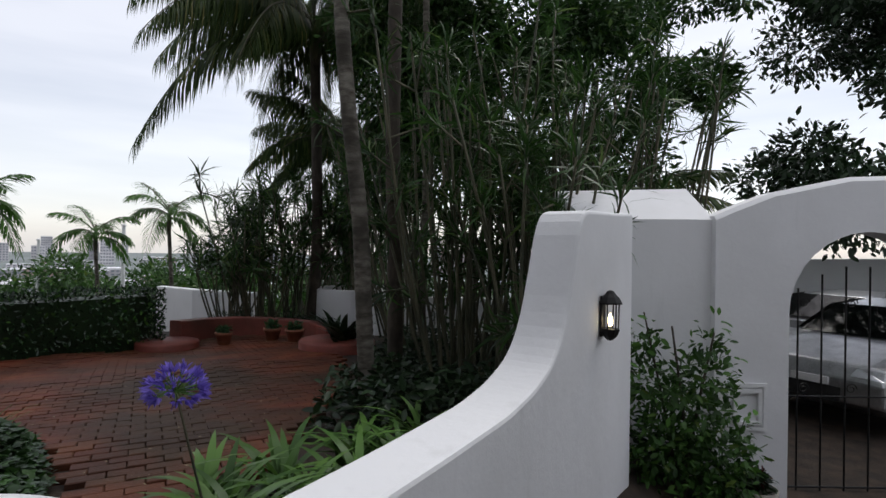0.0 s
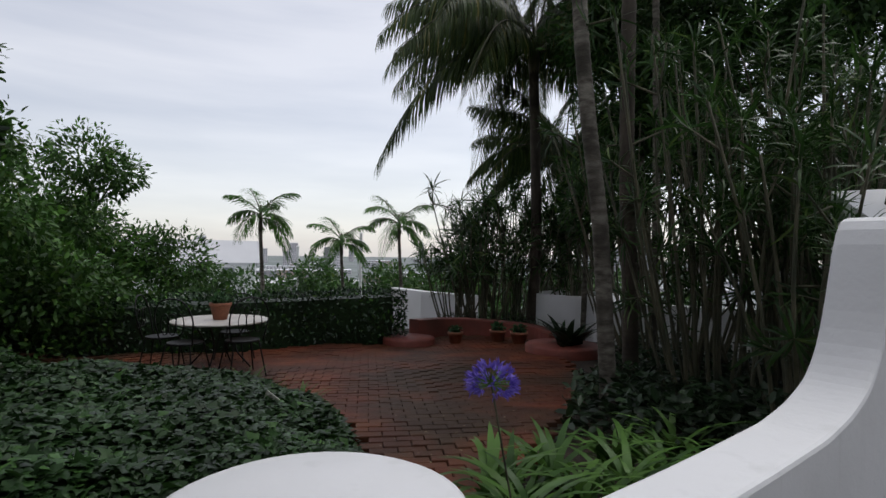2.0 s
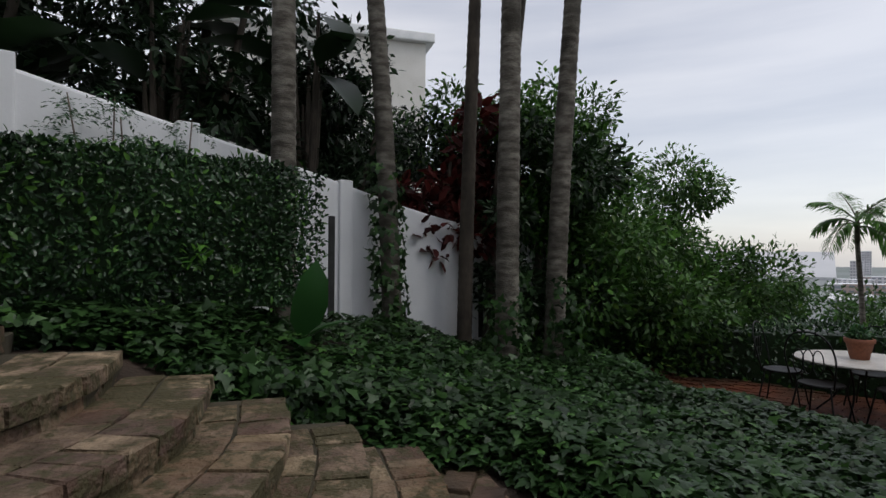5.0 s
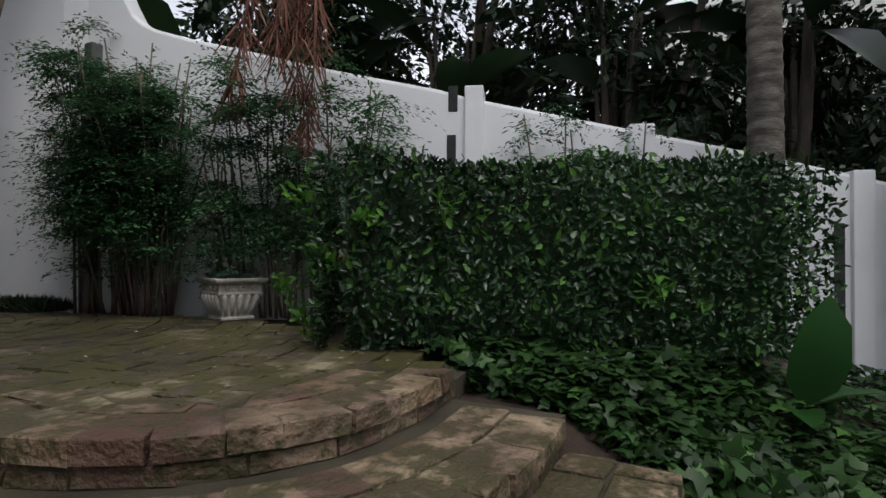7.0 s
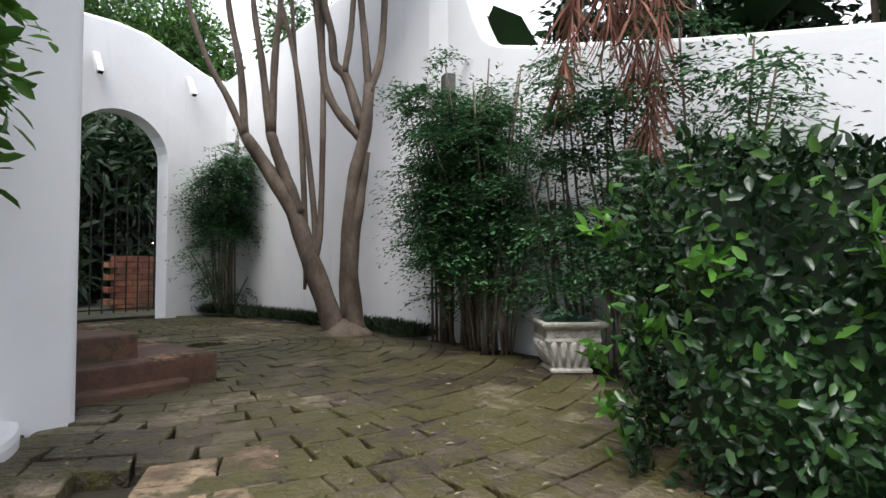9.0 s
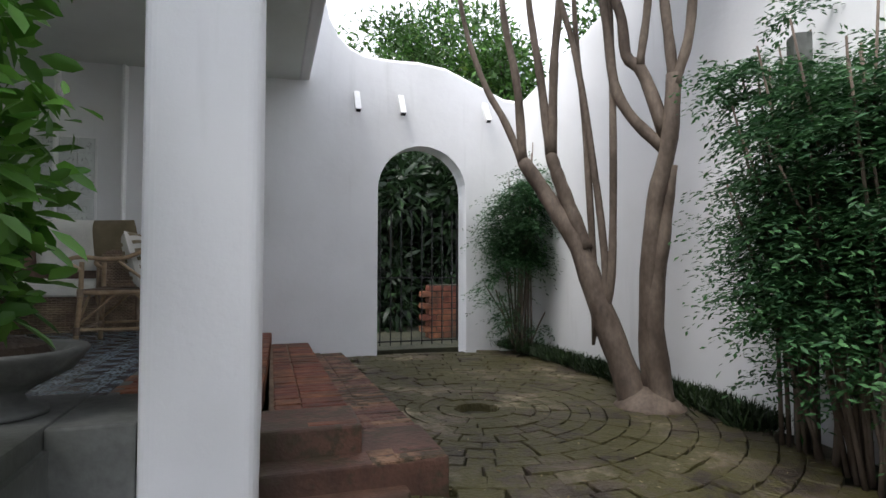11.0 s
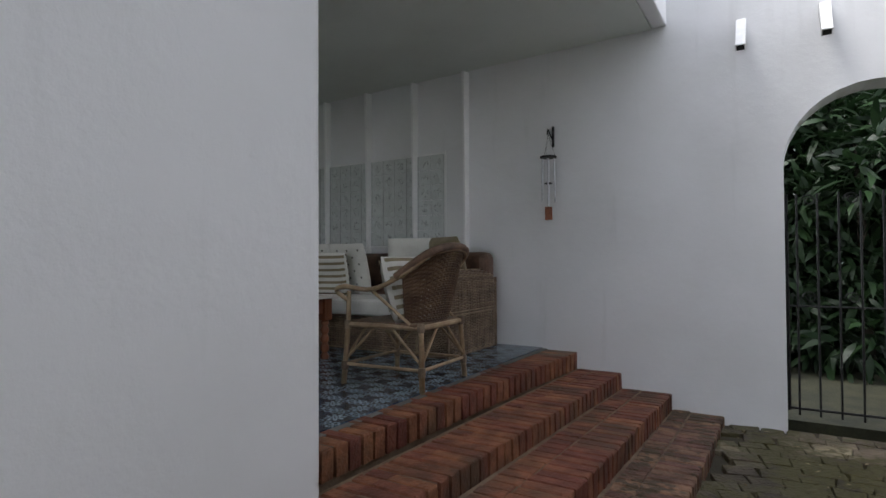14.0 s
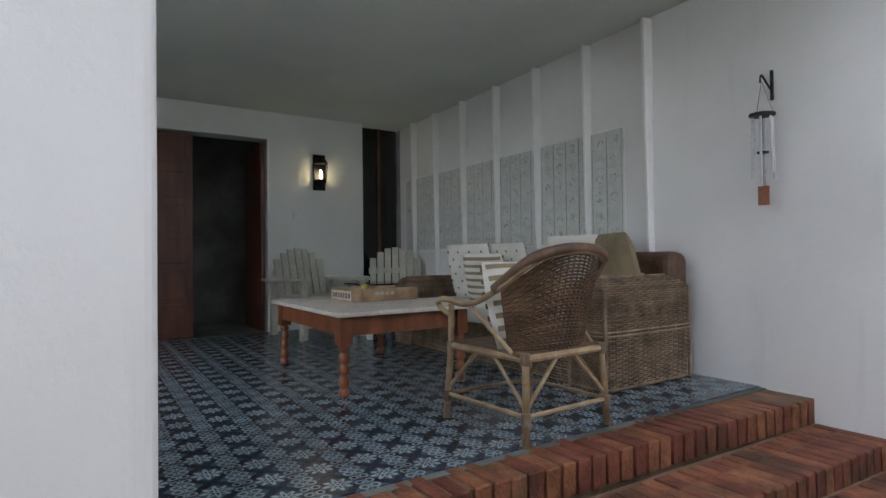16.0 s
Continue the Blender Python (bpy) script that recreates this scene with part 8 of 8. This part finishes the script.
def tile_mesh(name, w, t, material):
    me = mesh_of(name, [(0, 0, 0), (w, 0, 0), (w, w, 0), (0, w, 0), (0.001, 0.001, t), (w - 0.001, 0.001, t), (w - 0.001, w - 0.001, t), (0.001, w - 0.001, t)],
                 [(4, 5, 6, 7), (0, 1, 5, 4), (1, 2, 6, 5), (2, 3, 7, 6), (3, 0, 4, 7)])
    uvl = me.uv_layers.new(name="UVMap")
    co = np.array([me.vertices[l_.vertex_index].co[:2] for l_ in me.loops]) / w
    uvl.data.foreach_set("uv", co.astype(np.float32).ravel())
    me.materials.append(material)
    return me


ptp = thing("tile_picture", "wall panel of pale picture tiles with grey line drawings", "tile panel", tuple(H3(3.2, 0.01, 1.0)))
part("backing", Geo().box((1.38, 0.002, 2.70), (5.1, 0.012, 3.70), HOUSE), M_WHITEPAINT, ptp)
pm = tile_mesh("picture_tile", 0.152, 0.006, M_PICTILE)
pr = HOUSE @ Matrix(((1, 0, 0, 0), (0, 0, 1, 0), (0, 1, 0, 0), (0, 0, 0, 1)))
for i in range(23):
    for j in range(6):
        o = new("picture_tile", pm)
        o.parent = ptp
        mm_ = HOUSE @ Matrix.Translation((1.40 + i * 0.157, 0.0125, 2.74 + j * 0.157)) @ Matrix.Rotation(math.pi / 2, 4, "X") @ Matrix.Scale(-1, 4, (0, 0, 1))
        o.matrix_basis = Matrix.Translation(-H3(3.2, 0.01, 1.0)) @ mm_

# door, frame, switch, recess window
dr = thing("door_1", "open dark red-brown panelled wooden door in the veranda wall", "door", tuple(H3(5.2, 3.0, 0)))
dr["kind"] = "structure"
dl = part("door_leaf", bevel(Geo().box((5.20, 2.68, VER + 0.01), (5.245, 3.55, DOOR_TOP - 0.02), HOUSE).mesh("door_leaf"), 0.004), M_TIMBER, dr)
for j in range(6):
    for k in range(2):
        z0 = VER + 0.10 + j * 0.37
        part("door_panel", bevel(Geo().box((5.180, 2.76 + k * 0.38, z0), (5.199, 3.08 + k * 0.38, z0 + 0.29), HOUSE).mesh("panel"), 0.008), M_TIMBER, dl)
fr = Geo()
fr.box((5.14, DOOR_V0 - 0.03, VER), (5.149, DOOR_V0 + 0.0, DOOR_TOP + 0.03), HOUSE)
structure("trim", fr, M_WHITEPAINT, "thin white door trim")
sd = thing("inner_door", "dark red-brown wooden door edge standing in the doorway", "door", tuple(H3(5.5, 1.95, 0)))
part("leaf", bevel(Geo().box((5.22, 1.88, VER + 0.01), (6.0, 1.92, DOOR_TOP - 0.03), HOUSE).mesh("leaf"), 0.004), M_TIMBER, sd)
sw = thing("light_switch", "small white light switch on the veranda wall", "switch", tuple(H3(5.14, 1.51, 1.4)))
part("plate", bevel(Geo().box((5.138, 1.47, VER + 1.36), (5.148, 1.55, VER + 1.48), HOUSE).mesh("plate"), 0.003), M_WHITEPAINT, sw)
wn_ = thing("window_1", "tall narrow dark window in the veranda's recess", "window", tuple(H3(5.3, 0.3, 1.0)))
wn_["kind"] = "structure"
part("pane", Geo().box((5.30, 0.02, VER), (5.31, 0.60, 4.42), HOUSE), M_DARKGLASS, wn_)
part("window_frame", Geo().box((5.28, 0.27, VER), (5.299, 0.31, 4.42), HOUSE), M_TIMBER, wn_)

# white built-in table beside the pier, and the stone bowl on the plinth
wt = thing("plastered_table", "thick white plastered table with a rounded white leg on the veranda", "table", tuple(H3(1.1, 3.9, 0)))
part("tabletop", bevel(Geo().box((0.80, 3.55, VER + 0.58), (1.5, 5.0, VER + 0.68), HOUSE).mesh("tabletop"), 0.03, 3), M_WALL, wt)
part("leg", bevel(Geo().box((0.85, 3.78, VER), (1.1, 4.6, VER + 0.578), HOUSE).mesh("leg"), 0.05, 3), M_WALL, wt)
bx, by, _ = hp(0.50, 4.28)
sb = thing("stone_bowl", "footed carved stone bowl with soil on the dark low wall", "planter", (bx, by, 1.83))
part("bowl", Geo().lathe([(0.0, 1.832), (0.13, 1.832), (0.13, 1.85), (0.07, 1.87), (0.055, 1.90), (0.10, 1.93), (0.20, 1.98), (0.235, 2.03), (0.25, 2.05), (0.24, 2.062), (0.20, 2.055), (0.18, 2.03), (0, 2.02)], (bx, by, 0), 28).mesh("bowl", True), M_GREYDARK, sb)
part("soil", Geo().lathe([(0.0, 2.025), (0.15, 2.025), (0.12, 2.07), (0.05, 2.10), (0, 2.10)], (bx, by, 0), 12), M_SOIL, sb)


# ---- paving, bricks and tiles ----
def place(me, name, parent, loc, turn=0.0, tilt=(0, 0)):
    o = new(name, me)
    o.parent = parent
    o.location = loc
    o.rotation_euler = (tilt[0], tilt[1], turn)
    return o


pr_ = random.Random(21)
tile_root = thing("floor_tiling", "", "", (0, 0, 0))
tagged(tile_root, "blue patterned cement floor tiles with pale flowers", "", "", "structure")
tm = tile_mesh("tile", 0.198, 0.006, M_TILE)
far_v, far_f, far_uv, nt_ = [], [], [], 0
cells = [(0.343 + i * 0.2, 0.0 + j * 0.2) for i in range(24) for j in range(27)]
cells.sort(key=lambda c: math.hypot(c[0] + 0.4, c[1] - 2.2))
for k, (uu, vv) in enumerate(cells):
    if k < 300:
        o = place(tm, "tile", tile_root, hp(uu, vv, VER + 0.002), math.atan2(UY, UX))
    else:
        q = [hp(uu, vv, VER + 0.006), hp(uu + 0.198, vv, VER + 0.006), hp(uu + 0.198, vv + 0.198, VER + 0.006), hp(uu, vv + 0.198, VER + 0.006)]
        far_v += q
        far_f.append((nt_, nt_ + 1, nt_ + 2, nt_ + 3))
        nt_ += 4
fm = mesh_of("tiles_beyond", far_v, far_f)
ul = fm.uv_layers.new(name="UVMap")
ul.data.foreach_set("uv", np.tile(np.array([0, 0, 1, 0, 1, 1, 0, 1], np.float32), len(far_f)))
part("far_tiles", fm, M_TILE, tile_root, kind="stuff")

# veranda step bricks, laid side by side across each tread
stair_root = thing("stair_bricks", "", "", (0, 0, 0))
tagged(stair_root, "red brick steps of bricks laid on edge, mossy lower down", "", "", "structure")
ang = math.atan2(UY, UX)
for si, (ue, zt, ve) in enumerate(STEPS):
    depth = (0.34 if si == 0 else STEPS[si - 1][0] - ue - 0.004)
    hgt = 0.14
    mat_ = M_RED if si < 3 else M_LOWSTEP
    rows = [(ue, depth)] if si == 0 else [(ue, 0.24), (ue + 0.25, depth - 0.25)]
    v0 = 0.02
    step_w = 0.088 if si < 3 else 0.092
    while v0 < ve - 0.05:
        for ri, (uu, dp) in enumerate(rows):
            if dp < 0.05:
                continue
            key = ("stair", si, ri, pr_.randrange(4))
            me = brick_mesh(key, dp - 0.008, step_w - 0.015, hgt if ri == 0 else 0.05, 0.004)
            if not me.materials:
                me.materials.append(mat_)
            vm = v0 + step_w / 2
            rise = -0.012 * max(0.0, 1 - vm) if si == 0 else STEP_RISE[si] * vm
            loc = hp(uu + dp / 2 + (STEP_SKEW[si] * vm if ri == 0 or si == 0 else 0.0), vm, zt + rise - (hgt if ri == 0 else 0.05) / 2 + pr_.uniform(-0.003, 0.003))
            place(me, "brick", stair_root, loc, ang + pr_.uniform(-0.015, 0.015), (pr_.uniform(-0.01, 0.01), pr_.uniform(-0.01, 0.01)))
        v0 += step_w
for k, (u0_, v0_, v1_, zt_, mt) in enumerate(((-0.775, 3.62, 4.0, 1.622, M_STEPSIDE), (-1.145, 3.62, 4.155, 1.492, M_STEPSIDE), (-0.95, 3.62, 4.235, 1.385, M_STEPSIDE))):
    me = bevel(Geo().box((u0_, v0_, 1.2), (-0.31 + 0.004 * k, v1_, zt_), HOUSE).mesh("step_end"), 0.014, 2)
    structure("step_end", me, mt, "worn red end of a brick step by the pier")

TERRACE = [(-4.48, -1.77)] + [tuple(p) for p in offset_line(TOP_EDGE, -0.24) if p[0] > -4.4] + [(-2.95, -3.16), (-2.2, -3.06), (-2.2, -4.1), hp(-0.30, 4.16)[:2], hp(-1.15, 4.16)[:2], hp(-1.19, 0.02)[:2], hp(-2.66, 0.02)[:2], (-3.05, -9.05), (-3.85, -7.7), (-4.55, -6.4), (-4.82, -5.8), (-5.3, -4.2), (-5.2, -3.2), (-4.8, -2.2)]
pave_root = thing("terrace_paving", "", "", (0, 0, 0))
tagged(pave_root, "mossy brown paving stones laid in rings", "", "", "structure")
CXY = np.array((-3.05, -6.05))
stones = []
ri = 0
rad_ = 0.16
while rad_ < 5.2:
    wr = 0.118 + 0.020 * math.sin(ri * 2.3) + 0.012 * min(rad_, 4.0)
    nseg = max(5, int(2 * math.pi * (rad_ + wr / 2) / pr_.uniform(0.17, 0.25)))
    off = pr_.random() * 6.28
    cuts = [off + 2 * math.pi * (k + pr_.uniform(-0.16, 0.16)) / nseg for k in range(nseg)]
    cuts.append(cuts[0] + 2 * math.pi)
    for a0, a1 in zip(cuts[:-1], cuts[1:]):
        am = (a0 + a1) / 2
        cx, cy = CXY + (rad_ + wr / 2) * np.array((math.cos(am), math.sin(am)))
        if inside(np.array([cx]), np.array([cy]), TERRACE)[0]:
            stones.append((math.hypot(cx + 3.6, cy + 3.4), rad_, wr, a0, a1, cx, cy))
    rad_ += wr
    ri += 1
stones.sort()
rest = Geo()
for k, (_, r0, wr, a0, a1, cx, cy) in enumerate(stones):
    gr = 0.004 / (r0 + wr)
    j = lambda s_=0.006: pr_.uniform(-s_, s_)
    ring = [(r0 + 0.003 + j(), a0 + gr), (r0 + wr - 0.003 + j(), a0 + gr + j(0.01)), (r0 + wr - 0.003 + j(), (a0 + a1) / 2), (r0 + wr - 0.003 + j(), a1 - gr + j(0.01)), (r0 + 0.003 + j(), a1 - gr), (r0 + 0.003 + j(), (a0 + a1) / 2)]
    top = FLOOR + pr_.uniform(-0.004, 0.005)
    base = [(CXY[0] + r_ * math.cos(t_) - cx, CXY[1] + r_ * math.sin(t_) - cy) for r_, t_ in ring]
    vs = [(x, y, -0.075) for x, y in base] + [(x, y, top - FLOOR - 0.006 + j(0.002)) for x, y in base] + [(x * 0.96, y * 0.96, top - FLOOR + j(0.003)) for x, y in base]
    fs = [(i, (i + 1) % 6, 6 + (i + 1) % 6, 6 + i)[::-1] for i in range(6)] + [(6 + i, 6 + (i + 1) % 6, 12 + (i + 1) % 6, 12 + i)[::-1] for i in range(6)] + [tuple(range(12, 18))[::-1]]
    if k < 300:
        me = mesh_of("paving_stone", vs, fs)
        me.materials.append(M_PAVER)
        place(me, "paving_stone", pave_root, (cx, cy, FLOOR + terrace_dz(cx, cy)))
    else:
        dz = terrace_dz(cx, cy)
        rest.add([(x + cx, y + cy, z + FLOOR + dz) for x, y, z in vs], fs)
if rest.n:
    part("far_paving", rest, M_PAVER, pave_root, kind="stuff")

# curved steps: an edge course of bricks on edge over a lower course, and slabs on the tread
curve_root = thing("curved_step_bricks", "", "", (0, 0, 0))
tagged(curve_root, "mossy bricks of the curved garden steps", "", "", "structure")


def along(line):
    p = np.array(line)
    s_ = np.concatenate([[0], np.cumsum(np.linalg.norm(np.diff(p, axis=0), axis=1))])
    return p, s_


for si, (d, zt) in enumerate(CURVED):
    pl = [tuple(q) for q in step_plan(d)]
    p, s_ = along(pl)
    for course, (z_top, ht, inset, dep) in enumerate(((zt, 0.075, 0.0, 0.23), (zt - 0.083, 0.06, 0.022, 0.2), (zt, 0.05, 0.235, 0.20))):
        pos = pr_.random() * 0.1
        while pos < s_[-1] - 0.05:
            w = (pr_.uniform(0.10, 0.24) if course == 0 else pr_.uniform(0.18, 0.30))
            mid = min(pos + w / 2, s_[-1])
            x, y = np.interp(mid, s_, p[:, 0]), np.interp(mid, s_, p[:, 1])
            x2, y2 = np.interp(min(mid + 0.02, s_[-1]), s_, p[:, 0]), np.interp(min(mid + 0.02, s_[-1]), s_, p[:, 1])
            x1, y1 = np.interp(max(mid - 0.02, 0), s_, p[:, 0]), np.interp(max(mid - 0.02, 0), s_, p[:, 1])
            t_ = np.array([x2 - x1, y2 - y1])
            t_ /= np.linalg.norm(t_) + 1e-9
            nrm = np.array([-t_[1], t_[0]])
            c = np.array([x, y]) - nrm * (inset + dep / 2)
            wq = round(w / 0.04) * 0.04
            me = brick_mesh(("cs", wq, course, pr_.randrange(3)), max(0.06, wq - 0.012), dep - 0.01, ht, 0.006)
            if not me.materials:
                me.materials.append(M_STEPBRICK)
            place(me, "brick", curve_root, (c[0], c[1], z_top - ht / 2 + pr_.uniform(-0.004, 0.003)), math.atan2(t_[1], t_[0]) + pr_.uniform(-0.02, 0.02), (pr_.uniform(-0.015, 0.015), pr_.uniform(-0.015, 0.015)))
            pos += wq

# patio bricks
PATIO = [(-1.7, 2.4), (-2.15, 3.2), (-2.5, 3.55), (-3.3, 4.3), (-4.4, 4.7), (-5.6, 4.3), (-7.2, 3.9), (-8.0, 4.4), (-7.4, 5.6), (-6.4, 7.0), (-5.0, 9.2), (-4.6, 10.0), (-4.2, 10.7), (-3.0, 10.8), (-2.2, 9.9), (-1.7, 8.6), (-1.25, 7.2), (-1.15, 5.6), (-1.2, 4.3), (-1.2, 3.3)]
patio_root = thing("patio_paving", "", "", (0, 0, 0))
tagged(patio_root, "red-brown brick paving of the patio, damp and worn", "", "", "structure")
bricks = []
ca, sa = math.cos(0.5), math.sin(0.5)
for i in range(-60, 60):
    for j in range(-90, 90):
        a_ = i * 0.225 + (0.112 if j % 2 else 0)
        b_ = j * 0.115
        x, y = -4.3 + a_ * ca - b_ * sa, 6.5 + a_ * sa + b_ * ca
        bricks.append((x, y))
bricks = np.array(bricks)
bricks = bricks[inside(bricks[:, 0], bricks[:, 1], PATIO)]
order = np.argsort(np.hypot(bricks[:, 0] + 1.0, bricks[:, 1] - 0.5))
bricks = bricks[order]
bz = ground_z(bricks[:, 0], bricks[:, 1])
rest = Geo()
for k, (x, y) in enumerate(bricks):
    key = ("patio", k % 5)
    if k < 300:
        me = brick_mesh(key, 0.220, 0.110, 0.06, 0.003)
        if not me.materials:
            me.materials.append(M_PATIO)
        place(me, "brick", patio_root, (x, y, bz[k] - 0.005 + pr_.uniform(-0.004, 0.004)), 0.5 + pr_.uniform(-0.03, 0.03), (pr_.uniform(-0.01, 0.01), pr_.uniform(-0.01, 0.01)))
    else:
        c5, s5 = math.cos(0.5 + pr_.uniform(-0.03, 0.03)), math.sin(0.5)
        q = [(sx * 0.1105, sy * 0.0555) for sx, sy in ((-1, -1), (1, -1), (1, 1), (-1, 1))]
        zz = bz[k] + 0.022 + pr_.uniform(-0.004, 0.004)
        lo = [(x + a_ * c5 - b_ * s5, y + a_ * s5 + b_ * c5, zz - 0.03) for a_, b_ in q]
        hi = [(x + 0.985 * (a_ * c5 - b_ * s5), y + 0.985 * (a_ * s5 + b_ * c5), zz) for a_, b_ in q]
        rest.add(lo + hi, [(4, 5, 6, 7), (0, 1, 5, 4), (1, 2, 6, 5), (2, 3, 7, 6), (3, 0, 4, 7)])
if rest.n:
    part("far_bricks", rest, M_PATIO, patio_root, kind="stuff")

# path by the ivy
PATHP = [(-2.0, 0.9), (-2.6, 1.45), (-3.2, 0.9), (-4.0, 0.6), (-4.35, -0.1), (-4.25, -0.25), (-2.9, 0.15), (-1.2, 0.3), (-0.6, 1.6), (-1.6, 2.2)]
path_root = thing("path_paving", "", "", (0, 0, 0))
tagged(path_root, "mossy brick paving of the garden path", "", "", "structure")
for i in range(-40, 40):
    for j in range(-40, 40):
        a_, b_ = i * 0.25 + (0.12 if j % 2 else 0), j * 0.17
        x, y = -3 + a_ * math.cos(2.6) - b_ * math.sin(2.6), 0.6 + a_ * math.sin(2.6) + b_ * math.cos(2.6)
        if inside(np.array([x]), np.array([y]), PATHP)[0]:
            me = brick_mesh(("path", pr_.randrange(5)), 0.235, 0.155, 0.06, 0.006)
            if not me.materials:
                me.materials.append(M_PATHBRICK)
            place(me, "brick", path_root, (x, y, gz(x, y) + pr_.uniform(-0.006, 0.006)), 2.6 + pr_.uniform(-0.05, 0.05), (pr_.uniform(-0.02, 0.02), pr_.uniform(-0.02, 0.02)))
# fallen leaves and petals on the terrace and patio
lit = thing("fallen_leaves", "scattered small dry leaves on the paving", "leaves", (-3.5, -4.5, FLOOR))
lit["kind"] = "stuff"
n = 900
lx, ly = rng.uniform(-5.2, -1.3, n), rng.uniform(-9.0, -1.8, n)
ok = inside(lx, ly, TERRACE)
lx, ly = lx[ok], ly[ok]
P1 = np.column_stack([lx, ly, [FLOOR + 0.012 + terrace_dz(a_, b_) for a_, b_ in zip(lx, ly)]])
px, py = rng.uniform(-7.5, -1.2, 700), rng.uniform(2.5, 10, 700)
ok = inside(px, py, PATIO)
P2 = np.column_stack([px[ok], py[ok], ground_z(px[ok], py[ok]) + 0.03])
P1 = np.concatenate([P1, P2])
leaf_part("dry_leaf_litter", leaves(P1, rng.normal(size=(len(P1), 3)) * (1, 1, 0.1), rng.normal(size=(len(P1), 3)) * 0.15 + (0, 0, 1), rng.uniform(0.012, 0.04, len(P1)), LEAF_SIMPLE), leafy("dry_litter", (0.10, 0.07, 0.03), (0.40, 0.34, 0.22), 0.8, 0), lit)
